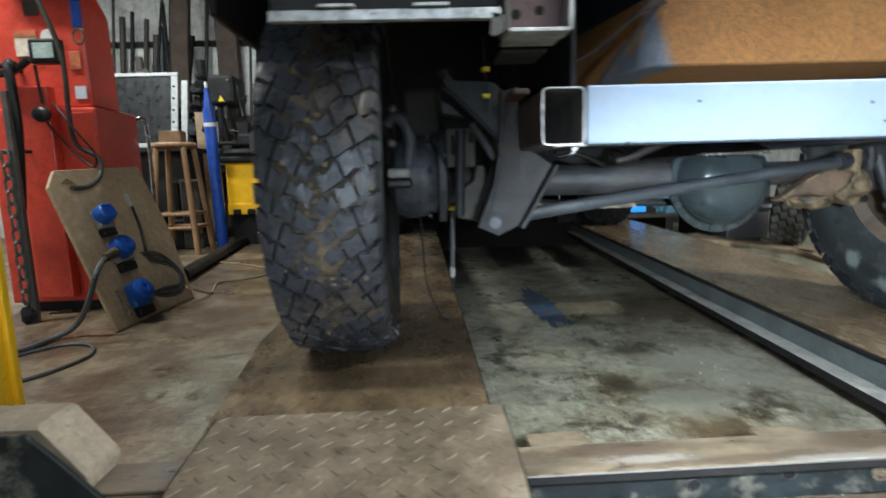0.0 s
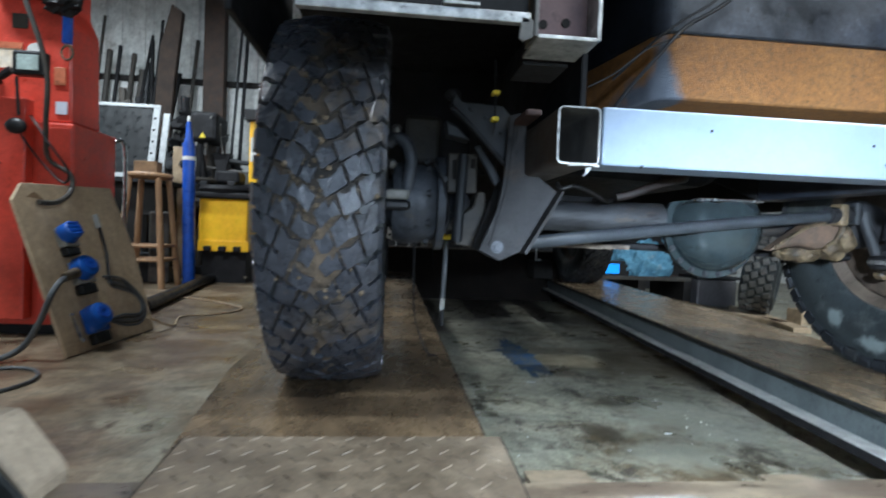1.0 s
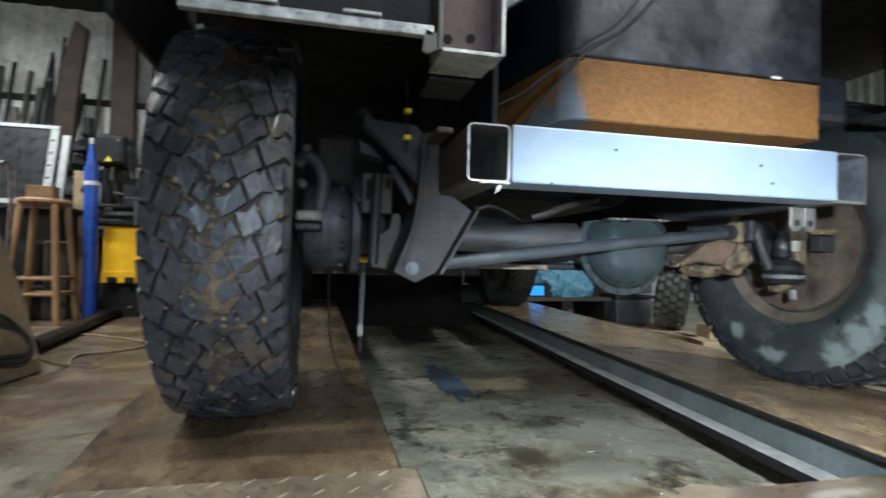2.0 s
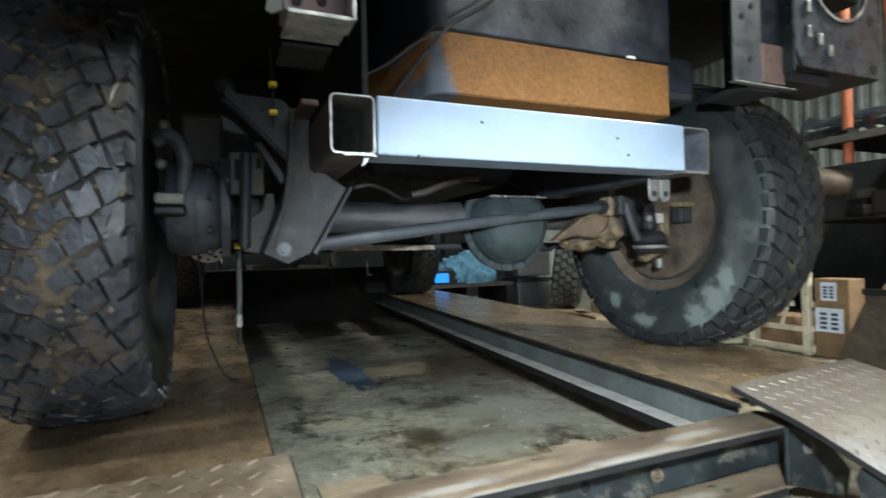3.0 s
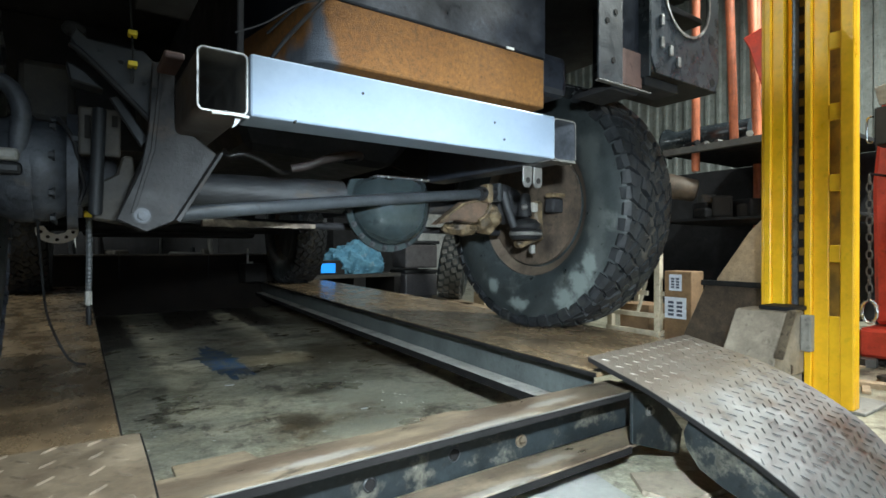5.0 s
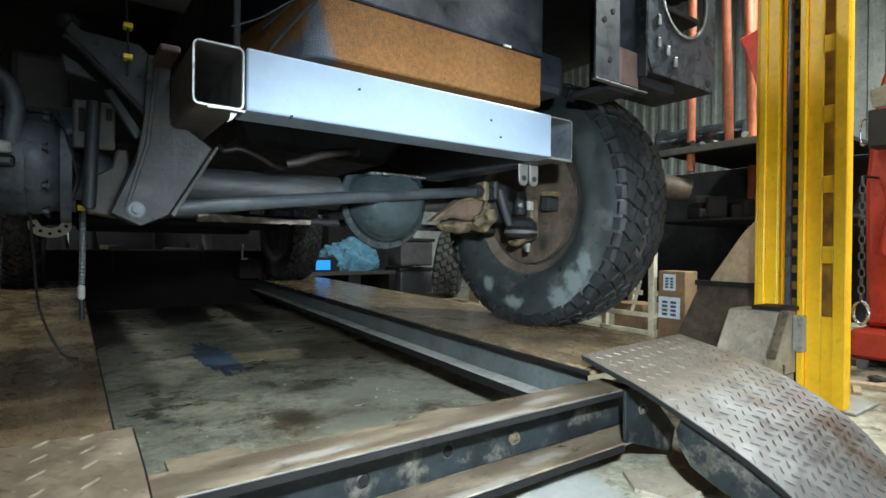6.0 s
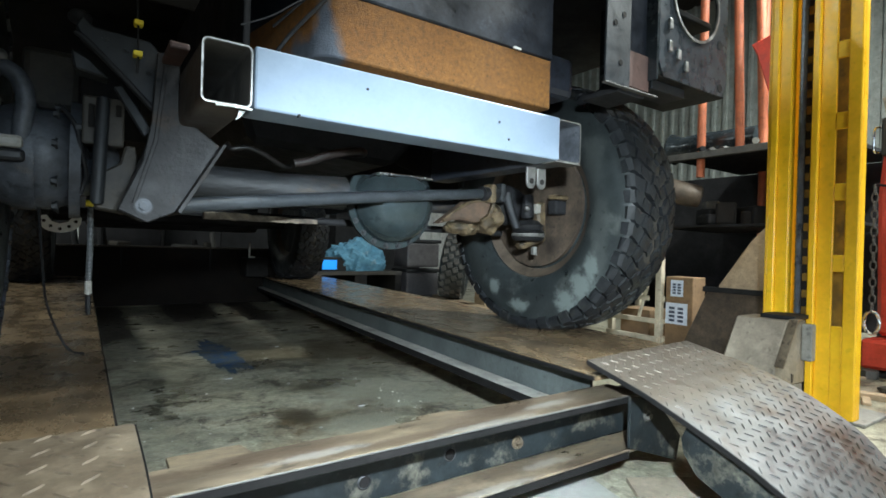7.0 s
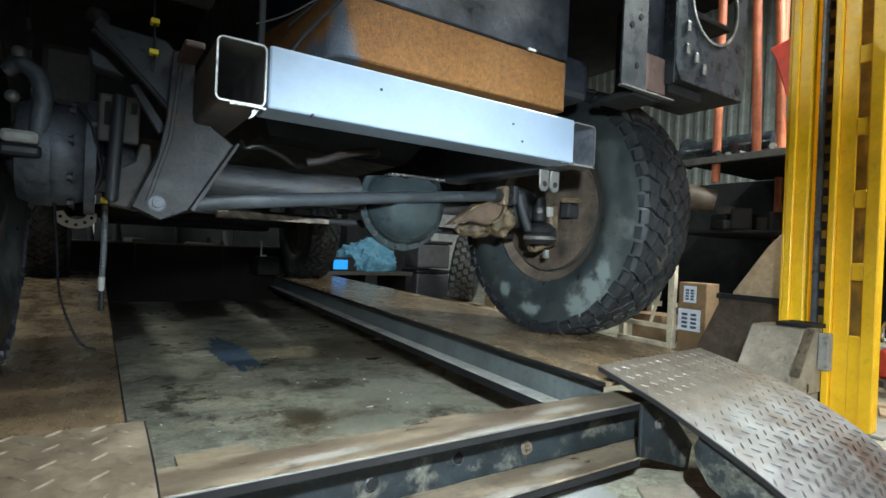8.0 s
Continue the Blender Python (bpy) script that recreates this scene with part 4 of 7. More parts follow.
br = part("drop_bracket", prism([(0.395, 0.935), (0.436, 0.945), (0.436, 0.815), (0.445, 0.815), (0.515, 0.765), (0.435, 0.622), (0.385, 0.598), (0.335, 0.622), (0.375, 0.72), (0.388, 0.80)], "y", 1.592, 1.600, 0.002), RUSTY_BRACKET, truck, "grey folded steel drop bracket")
part("folded_flange", prism([(0.515, 0.765), (0.519, 0.760), (0.439, 0.617), (0.432, 0.622)], "y", 1.55, 1.72, 0.001), RUSTY_BRACKET, br)
part("stiffening_fold", prism([(0.408, 0.925), (0.416, 0.925), (0.400, 0.76), (0.366, 0.635), (0.358, 0.635), (0.392, 0.76)], "y", 1.5885, 1.5915, 0.001), RUSTY_BRACKET, br)
part("back_plate", prism([(0.40, 0.80), (0.44, 0.815), (0.50, 0.765), (0.43, 0.622), (0.385, 0.602), (0.34, 0.625)], "y", 1.725, 1.733, 0.002), RUSTY_BRACKET, br)
part("bracket_bolt", bolt((0.378, 1.592, 0.631), (0, -1, 0), 0.0095), KNUCKLE_GREY, br, "dull hexagon bolt")
part("bolt_washer", lathe([(0.0, 0.0105), (0.0, 0.0175), (0.003, 0.0168), (0.003, 0.0105)], 28, "y", m=pose(0.378, 1.5888, 0.631), closed=True), GREY_STEEL, br, "dark steel washer")
part("rusty_patch", box(0.40, 0.434, 1.46, 1.57, 0.907, 0.92, 0.004), surface("red_oxide", (0.085, 0.045, 0.04), (0.06, 0.035, 0.03), 0.7), truck)

# spring tower beside the rail
tw = part("spring_tower", prism([(0.262, 0.963), (0.272, 0.985), (0.29, 0.968), (0.385, 0.962), (0.405, 0.94), (0.408, 0.838), (0.398, 0.824), (0.30, 0.922), (0.274, 0.942)], "y", 1.62, 1.66, 0.003), GREY_STEEL, truck, "grey spring tower with a sharp lower edge")
part("tower_rim", pipe([(0.262, 1.612, 0.948), (0.285, 1.612, 0.932), (0.34, 1.612, 0.878), (0.402, 1.612, 0.815)], 0.0055, 8), BLACK_STEEL, tw)
part("tower_box", prism([(0.255, 0.932), (0.285, 0.918), (0.318, 0.885), (0.262, 0.895)], "y", 1.665, 1.72, 0.003), GREY_STEEL, tw)
part("tower_knob", roughen(ball((0.268, 1.64, 0.985), 0.018, (1, 1, 0.9), detail=3), 0.005, 40), BLACK_STEEL, tw)
for bx, bz in ((0.31, 0.95), (0.345, 0.935), (0.385, 0.90)):
    part("rivet", bolt((bx, 1.62, bz), (0, -1, 0), 0.004), GREY_STEEL, tw)
part("brace", prism([(0.325, 0.870), (0.342, 0.878), (0.398, 0.79), (0.382, 0.775)], "y", 1.66, 1.672, 0.003), GREY_STEEL, tw)
for z in (0.985, 0.925):
    part("yellow_fitting", box(0.354, 0.370, 1.59, 1.612, z - 0.005, z + 0.005, 0.002), YELLOW_TAPE, tw, "yellow plastic fitting")
part("wire", pipe([(0.358, 1.60, 1.06), (0.361, 1.598, 0.985), (0.363, 1.60, 0.925), (0.362, 1.605, 0.89)], 0.0022, 6), BLACK_PLASTIC, tw)

# front axle
ax = part("front_axle", rod((0.30, 1.93, 0.722), (1.62, 1.93, 0.722), 0.036, sides=24), AXLE_DUST, truck, "dusty brown axle tube", smooth=True)
cover = lathe([(-0.085, 0.02), (-0.080, 0.07), (-0.062, 0.10), (-0.03, 0.118), (0.0, 0.122), (0.001, 0.140), (0.012, 0.140), (0.10, 0.10), (0.14, 0.06)], 40, "y")
bmesh.ops.transform(cover, matrix=pose(1.078, 1.86, 0.706) @ Matrix.Scale(1.07, 4), verts=cover.verts)
for v in cover.verts:
    if v.co.z > 0.775:
        v.co.z = 0.775 + 0.12 * (v.co.z - 0.775)
part("differential", cover, DIFF_COVER, ax, "oily blue-grey differential cover", smooth=True)
# Bright strip that draws the highlight along the cover's top.
part("cover_stripe", box(1.00, 1.19, 1.80, 1.85, 0.779, 0.786, 0.003), CHROME, ax)
for k in range(10):
    an = radians(190 + k * 18)
    part("cover_bolt", bolt((1.078 + 0.140 * math.cos(an), 1.861, 0.706 + 0.140 * math.sin(an)), (0, -1, 0), 0.006), GREY_STEEL, ax)
part("rusty_axle_seat", rod((0.49, 1.90, 0.722), (0.93, 1.90, 0.722), 0.042, 0.050, sides=20), AXLE_DUST, ax, "mud-dusted axle tube", smooth=True)
part("track_bar", pipe([(0.385, 1.655, 0.631), (0.62, 1.68, 0.662), (1.0, 1.73, 0.708), (1.40, 1.79, 0.752)], 0.0165, 14, 5), BAR_BLUE, truck, "grey track bar tube", smooth=True)
part("track_bar_eye", rod((0.385, 1.60, 0.631), (0.385, 1.725, 0.631), 0.024), BLACK_STEEL, truck)
lj = part("joint", rod((1.37, 1.785, 0.750), (1.48, 1.80, 0.762), 0.024, sides=14, edge=0.005), BLACK_STEEL, truck, "rusty clamp at the end of the track bar")
part("clamp", box(1.40, 1.425, 1.765, 1.81, 0.722, 0.785, 0.006), TAN_CAST, lj)
part("clamp", box(1.45, 1.47, 1.77, 1.815, 0.728, 0.792, 0.006), GREY_STEEL, lj)
part("drag_link", pipe([(0.30, 2.03, 0.655), (0.9, 2.02, 0.64), (1.65, 2.0, 0.63)], 0.012, 10, 4), BLACK_STEEL, truck, "dark steering rod")
lb = prism([(0.556 + 0.0163 * k, 0.650 + 0.005 * noise.noise(Vector((k * 0.7, 3, 0))) - 0.0004 * k) for k in range(21)] + [(0.882 - 0.0163 * k, 0.628 + 0.003 * noise.noise(Vector((k * 0.9, 8, 0)))) for k in range(21)], "y", 1.98, 2.0, 0.001)
part("lower_bar", lb, surface("flaking_lime_rust", (0.20, 0.165, 0.125), (0.075, 0.058, 0.045), 0.75, dirt=(0.040, 0.033, 0.027), dirt_amount=0.42, scale=26, grain=90, bump=0.5, wear=1.0), truck, "flaking rusty steering bar")

# closed knuckle beside the muddy wheel
kn = part("knuckle", ball((0.205, 1.90, 0.742), 0.118, (0.85, 1, 0.95), lumps=0.05, detail=3), KNUCKLE_GREY, truck, "dark round swivel housing", smooth=True)
part("swivel_flange", lathe([(0.0, 0.10), (0.0, 0.132), (0.02, 0.132), (0.02, 0.10)], 32, "x", m=pose(0.255, 1.90, 0.742), closed=True), KNUCKLE_GREY, kn, smooth=True)
part("axle_boss", rod((0.27, 1.90, 0.735), (0.34, 1.92, 0.728), 0.075, 0.055, 20, 0.008), KNUCKLE_GREY, kn, "rusty axle boss", smooth=True)
part("white_boot", box(0.115, 0.178, 1.765, 1.80, 0.742, 0.768, 0.008), HOUSING, kn, "dirty white rubber boot")
part("boot_ring", box(0.112, 0.182, 1.768, 1.81, 0.715, 0.741, 0.008), BLACK_PLASTIC, kn)
part("steering_arm", pipe([(0.118, 1.80, 0.888), (0.14, 1.79, 0.905), (0.168, 1.785, 0.885), (0.180, 1.785, 0.845), (0.176, 1.79, 0.80), (0.172, 1.80, 0.76)], 0.017, 12), KNUCKLE_GREY, kn, "oily steering arm", smooth=True)
part("ball_joint", ball((0.138, 1.785, 0.925), 0.014, detail=2), CHASSIS, kn, "bright ball joint", smooth=True)
part("ball_joint", ball((0.130, 1.785, 0.835), 0.013, detail=2), CHASSIS, kn, smooth=True)
for k in range(9):
    an = radians(40 * k + 10)
    part("flange_bolt", bolt((0.235, 1.90 - 0.116 * math.cos(an), 0.742 + 0.116 * math.sin(an)), (-1, 0, 0), 0.008), GREY_STEEL, kn)
part("hub_flange", lathe([(-0.03, 0.05), (-0.03, 0.105), (0.0, 0.118), (0.03, 0.118), (0.03, 0.05)], 32, "x", m=pose(0.165, 1.90, 0.742), closed=True), KNUCKLE_GREY, kn, smooth=True)
part("brake_pipe", pipe([(0.24, 1.78, 0.84), (0.265, 1.77, 0.80), (0.278, 1.775, 0.74), (0.285, 1.79, 0.70), (0.276, 1.80, 0.66)], 0.0045, 8), BLACK_PLASTIC, kn)
part("wire_clip", box(0.262, 0.278, 1.765, 1.785, 0.792, 0.806, 0.003), GREY_STEEL, kn)
part("backing_plate", rod((0.085, 1.91, 0.742), (0.10, 1.91, 0.742), 0.17, sides=32), BLACK_STEEL, kn, smooth=True)
part("spring_seat", box(0.16, 0.27, 1.93, 2.06, 0.86, 1.0, 0.015), DARK_CAST, kn, "muddy brown coil spring seat")
part("arm_bracket", box(0.275, 0.352, 1.76, 1.80, 0.765, 0.868, 0.005), DARK_CAST, kn, "rusty slotted arm bracket")
part("slot", box(0.286, 0.297, 1.756, 1.765, 0.80, 0.85, 0.002), DARK, kn)
part("slot", box(0.335, 0.346, 1.756, 1.765, 0.83, 0.855, 0.002), DARK, kn)
part("shock_absorber", rod((0.312, 1.735, 0.862), (0.305, 1.75, 0.638), 0.013, sides=14, edge=0.003), GREY_STEEL, kn, "slim grey damper", smooth=True)
part("arm_block", prism([(0.30, 0.70), (0.345, 0.73), (0.355, 0.77), (0.375, 0.77), (0.385, 0.70), (0.36, 0.62), (0.30, 0.63)], "y", 1.76, 1.84, 0.004), DARK_CAST, kn)

# knuckle, hub and brake beside the scuffed wheel
kr = part("knuckle", ball((1.60, 1.92, 0.735), 0.075, (1.1, 1, 1), lumps=0.12, detail=3), BLACK_STEEL, truck, "greasy black swivel housing", smooth=True)
part("brake_disc", rod((1.752, 1.915, 0.738), (1.768, 1.915, 0.738), 0.235, sides=48), HUB_BROWN, kr, "rust-brown brake disc", smooth=True)
part("caliper", box(1.69, 1.785, 1.745, 1.79, 0.755, 0.772, 0.006), TAN_CAST, kr, "tan dusty brake caliper")
part("caliper_body", box(1.70, 1.78, 1.755, 1.80, 0.70, 0.754, 0.008), BLACK_STEEL, kr)
part("tan_casting", roughen(ball((1.485, 1.90, 0.682), 0.062, (1.15, 0.9, 0.86), lumps=0.25, detail=4), 0.008, 30), TAN_CAST, kr, "tan mud-caked axle casting", smooth=True)
part("tan_lobe", roughen(ball((1.375, 1.89, 0.638), 0.05, (1.4, 0.9, 0.52), lumps=0.2, detail=4), 0.006, 34), TAN_CAST, kr, smooth=True)
part("rust_arm", roughen(prism([(1.213, 0.643), (1.329, 0.723), (1.439, 0.735), (1.41, 0.668), (1.37, 0.650), (1.30, 0.664)], "y", 1.80, 1.845, 0.006), 0.005, 26), surface("dark_rust", (0.10, 0.062, 0.038), (0.05, 0.034, 0.024), 0.7, scale=16, grain=80, bump=0.4), kr)
part("arm_rib", pipe([(1.23, 1.797, 0.655), (1.33, 1.795, 0.718), (1.43, 1.795, 0.728), (1.42, 1.797, 0.685), (1.385, 1.797, 0.662)], 0.006, 8), TAN_CAST, kr, smooth=True)
part("tie_arm", pipe([(1.50, 1.80, 0.765), (1.51, 1.795, 0.72), (1.54, 1.79, 0.645)], 0.015, 10), GREY_STEEL, kr, smooth=True)
part("lower_arm", prism([(1.646, 0.742), (1.695, 0.745), (1.702, 0.603), (1.588, 0.567), (1.568, 0.587), (1.671, 0.623)], "y", 1.80, 1.835, 0.007), TAN_CAST, kr, "tan steering arm")
part("arm_boot", lathe([(0.60, 0.0), (0.60, 0.05), (0.612, 0.060), (0.622, 0.050), (0.632, 0.060), (0.642, 0.048), (0.655, 0.055), (0.672, 0.036), (0.68, 0.0)], 24, "z", m=pose(1.607, 1.80, 0)), BLACK_PLASTIC, kr, "black ribbed ball-joint boot", smooth=True)
part("boot_clip", lathe([(0.615, 0.0595), (0.621, 0.0615), (0.627, 0.0595)], 24, "z", m=pose(1.607, 1.80, 0)), CHASSIS, kr)
part("swivel_pin", rod((1.60, 1.80, 0.68), (1.605, 1.805, 0.765), 0.026, 0.02, 16, 0.005), BLACK_STEEL, kr, smooth=True)
part("swivel_bolt", ball((1.575, 1.775, 0.715), 0.012), CHASSIS, kr, smooth=True)
part("spacer", box(1.625, 1.65, 1.78, 1.80, 0.70, 0.735, 0.005), HOUSING, kr)
part("arm_nut", rod((1.63, 1.79, 0.550), (1.63, 1.79, 0.58), 0.011, sides=6), CHASSIS, kr, "bright nut")
part("hub_boss", rod((1.97, 1.91, 0.742), (2.06, 1.91, 0.742), 0.062, 0.05, 24, 0.01), HOUSING, kr, "dusty protruding wheel hub", smooth=True)
for x in (1.302, 1.342):
    q = prism([(x - 0.017, 0.797), (x + 0.017, 0.797), (x + 0.017, 0.75), (x + 0.008, 0.738), (x - 0.008, 0.738), (x - 0.017, 0.75)], "y", 1.475, 1.482, 0.002)
    tab = part("hanger_tab", q, CHASSIS, truck, "grey drilled hanger tab")
    part("tab_hole", rod((x, 1.4735, 0.758), (x, 1.479, 0.758), 0.008, sides=12), DARK, tab)

# brake hose that hangs beside the wheel
hose = part("brake_hose", pipe([(0.262, 1.80, 0.80), (0.288, 1.84, 0.745), (0.292, 1.90, 0.69), (0.296, 1.93, 0.648)], 0.006, 8), BLACK_PLASTIC, truck, "black brake hose")
part("tape", rod((0.286, 1.925, 0.648), (0.308, 1.925, 0.648), 0.008, sides=8), YELLOW_TAPE, hose, "yellow tape band")
part("ribbed_sleeve", pipe([(0.296, 1.93, 0.64), (0.297, 1.95, 0.58), (0.297, 1.97, 0.51), (0.296, 1.98, 0.462)], 0.0062, 8, 12, ribs=0.2), HOSE, hose, "grey ribbed sleeve")
part("connector", rod((0.296, 1.98, 0.462), (0.296, 1.985, 0.425), 0.008, sides=8, edge=0.003), HOUSING, hose, "pale plastic connector")
part("plug", rod((0.296, 1.985, 0.424), (0.297, 1.99, 0.375), 0.0065, sides=8, edge=0.002), BLACK_PLASTIC, hose, "black plug")
part("sensor_wire", pipe([(0.20, 1.88, 0.64), (0.205, 1.95, 0.52), (0.215, 2.0, 0.40), (0.255, 2.03, 0.29), (0.29, 2.05, 0.268)], 0.003, 6), BLACK_PLASTIC, hose)

# sump tank, painted above and rusty below
def corner_plan(grow):
    """The tank's plan with a broad rounded corner."""
    arc = [(0.712 + grow - (0.048 + grow) * math.sin(a), 1.445 - grow + (0.046 + grow) * (1 - math.cos(a))) for a in [radians(9 * k) for k in range(10)]]
    return [(1.335 + grow, 1.445 - grow)] + arc + [(0.60 - grow, 1.85), (0.58 - grow, 2.3), (1.335 + grow, 2.3)]


def rusted_tank():
    """Orange rust that has left a bare grey patch round one corner, with a ragged edge."""
    m = surface("orange_rust_and_bare_steel", (0.205, 0.095, 0.026), (0.160, 0.071, 0.021), 0.8, dirt=(0.115, 0.050, 0.020), dirt_amount=0.22, dirt_scale=3, scale=5, grain=330, bump=0.7, wear=0.8, sheen=0.3)
    n, l = m.node_tree.nodes, m.node_tree.links
    bsdf = n["Principled BSDF"]
    rust = bsdf.inputs["Base Color"].links[0].from_socket
    tc, sep, ragged, tone = n.new("ShaderNodeTexCoord"), n.new("ShaderNodeSeparateXYZ"), n.new("ShaderNodeTexNoise"), n.new("ShaderNodeTexNoise")
    l.new(tc.outputs["Object"], sep.inputs[0])
    ragged.inputs["Scale"].default_value, ragged.inputs["Detail"].default_value = 16, 8
    tone.inputs["Scale"].default_value, tone.inputs["Detail"].default_value = 30, 6
    for tx in (ragged, tone):
        l.new(tc.outputs["Object"], tx.inputs["Vector"])

    def calc(op, p, q):
        x = n.new("ShaderNodeMath")
        x.operation = op
        for sock, v in zip(x.inputs, (p, q)):
            if isinstance(v, (int, float)):
                sock.default_value = v
            else:
                l.new(v, sock)
        return x.outputs[0]

    off = calc("ABSOLUTE", calc("SUBTRACT", sep.outputs["X"], 0.684), 0.0)
    foot = n.new("ShaderNodeMapRange")
    foot.inputs["From Min"].default_value, foot.inputs["From Max"].default_value, foot.inputs["To Min"].default_value, foot.inputs["To Max"].default_value = 0.955, 1.03, 0.036, 0.0
    l.new(sep.outputs["Z"], foot.inputs["Value"])
    reach = calc("ADD", calc("ADD", foot.outputs["Result"], 0.012), calc("MULTIPLY", calc("SUBTRACT", ragged.outputs["Fac"], 0.5), 0.06))
    bare = n.new("ShaderNodeMapRange")
    bare.inputs["From Min"].default_value, bare.inputs["From Max"].default_value = -0.006, 0.012
    l.new(calc("SUBTRACT", reach, off), bare.inputs["Value"])
    grey, mix = n.new("ShaderNodeMix"), n.new("ShaderNodeMix")
    grey.data_type = mix.data_type = "RGBA"
    l.new(tone.outputs["Fac"], grey.inputs["Factor"])
    grey.inputs[6].default_value, grey.inputs[7].default_value = (0.045, 0.052, 0.066, 1), (0.11, 0.122, 0.145, 1)
    l.new(bare.outputs["Result"], mix.inputs["Factor"]), l.new(rust, mix.inputs[6]), l.new(grey.outputs[2], mix.inputs[7])
    l.new(mix.outputs[2], bsdf.inputs["Base Color"])
    return m


tank = part("fuel_tank", prism(corner_plan(0.0), "z", 0.955, 1.09, 0.005), rusted_tank(), truck, "rust-orange lower half of a steel tank, bare grey at the corner", smooth=True)
part("tank_top", prism(corner_plan(0.003), "z", 1.0905, 1.75, 0.006), TANK_GREY, tank, "dull blue-grey upper half", smooth=True)
part("seam_chip", box(1.19, 1.215, 1.436, 1.4415, 1.088, 1.094, 0.001), WHITE_PAINT, tank)
part("strap", box(1.338, 1.46, 1.47, 1.62, 1.01, 1.13, 0.02), TANK_GREY, tank)
part("cable", pipe([(0.95, 1.39, 1.33), (0.80, 1.395, 1.155), (0.70, 1.40, 1.085), (0.655, 1.40, 1.035), (0.60, 1.42, 0.965), (0.57, 1.46, 0.91)], 0.0042, 8), BLACK_PLASTIC, tank, "black cable")
part("cable", pipe([(0.90, 1.385, 1.33), (0.775, 1.39, 1.158), (0.69, 1.395, 1.095), (0.645, 1.41, 1.06), (0.58, 1.46, 0.99)], 0.0028, 8), BLACK_PLASTIC, tank, "black cable")
part("wire", pipe([(0.69, 1.40, 1.065), (0.625, 1.40, 1.037), (0.56, 1.40, 0.985), (0.506, 1.40, 0.954)], 0.0018, 6), BLACK_PLASTIC, tank, "thin black wire")

# panel support above the muddy wheel
sup = part("front_panel_rail", box(-0.02, 0.335, 1.20, 1.215, 0.985, 1.002, 0.002), RAW_EDGE, truck, "bare bright edge of a front panel rail")
part("rail_web", box(-0.02, 0.335, 1.216, 1.225, 0.99, 1.16, 0.002), BLACK_STEEL, sup)
for x in (0.055, 0.20):
    part("rail_tab", box(x, x + 0.055, 1.195, 1.24, 1.004, 1.009, 0.001), RAW_EDGE, sup)
be = part("box_end", box(0.342, 0.348, 1.20, 1.26, 0.967, 1.16, 0.001), CHASSIS, truck, "cut box bracket with rusty inside")
part("side", box(0.442, 0.448, 1.20, 1.26, 0.967, 1.16, 0.001), RAW_EDGE, be)
part("bottom", box(0.3485, 0.4415, 1.20, 1.30, 0.965, 0.971, 0.001), RAW_EDGE, be)
part("rusty_back", box(0.3485, 0.4415, 1.245, 1.252, 0.972, 1.16, 0.001), surface("mauve_rust", (0.16, 0.10, 0.10), (0.10, 0.065, 0.065), 0.65), be)
for x, z in ((0.367, 1.003), (0.405, 1.008)):
    part("hole", rod((x, 1.243, z), (x, 1.2449, z), 0.0075, sides=14), DARK, be)
part("jagged_flap", prism([(0.322, 0.995), (0.34, 0.99), (0.34, 0.965), (0.325, 0.958), (0.318, 0.962)], "y", 1.20, 1.206, 0.0005), CHASSIS, be)
part("lower_plate", box(0.35, 0.43, 1.30, 1.40, 0.955, 0.962, 0.002), BLACK_STEEL, be)

# inner wings and floor that close the body over the axle
well = part("inner_wing", box(-0.16, 0.60, 1.25, 2.55, 1.30, 1.32, 0.004), BLACK_STEEL, truck, "soot-black wheel arch")
part("wing_side", box(0.545, 0.56, 1.55, 2.55, 0.93, 1.30, 0.004), BLACK_STEEL, well)
# Added hidden skirt that keeps the left strip lamp off the tyre top.
part("wing_skirt", box(-0.20, -0.185, 1.45, 2.05, 1.07, 1.75, 0.004), BLACK_STEEL, well)
part("wing_back", box(-0.10, 0.545, 2.50, 2.515, 0.90, 1.30, 0.004), BLACK_STEEL, well)
part("wing_front", box(-0.02, 0.58, 1.23, 1.245, 1.10, 1.30, 0.004), BLACK_STEEL, well)
well = part("inner_wing", box(1.37, 2.00, 1.36, 2.55, 1.32, 1.34, 0.004), BLACK_STEEL, truck, "soot-black wheel arch")
part("wing_side", box(1.345, 1.37, 1.65, 2.55, 0.93, 1.32, 0.004), BLACK_STEEL, well)
part("wing_back", box(1.37, 1.95, 2.52, 2.54, 0.98, 1.32, 0.004), BLACK_STEEL, well)
part("engine_sump", prism([(0.60, 1.10), (0.68, 0.86), (1.15, 0.84), (1.26, 0.95), (1.26, 1.2), (0.6, 1.2)], "y", 2.0, 2.7, 0.02), BLACK_STEEL, truck, "black oily engine sump")
part("gearbox", prism([(0.70, 0.75), (1.05, 0.75), (1.12, 1.1), (0.66, 1.1)], "y", 2.7, 3.9, 0.03), BLACK_STEEL, truck)
part("floor_pan", box(-0.10, 1.95, 2.56, 5.6, 1.125, 1.15, 0.005), BLACK_STEEL, truck, "black cab floor")
part("cab_side", box(-0.12, -0.10, 2.56, 5.6, 0.82, 1.9, 0.005), BLACK_STEEL, truck)
part("cab_side", box(1.95, 1.97, 2.56, 5.6, 0.82, 1.9, 0.005), BLACK_STEEL, truck)
part("rear_axle", rod((0.1, 5.05, 0.74), (1.75, 5.05, 0.74), 0.05, sides=16), BLACK_STEEL, truck, smooth=True)
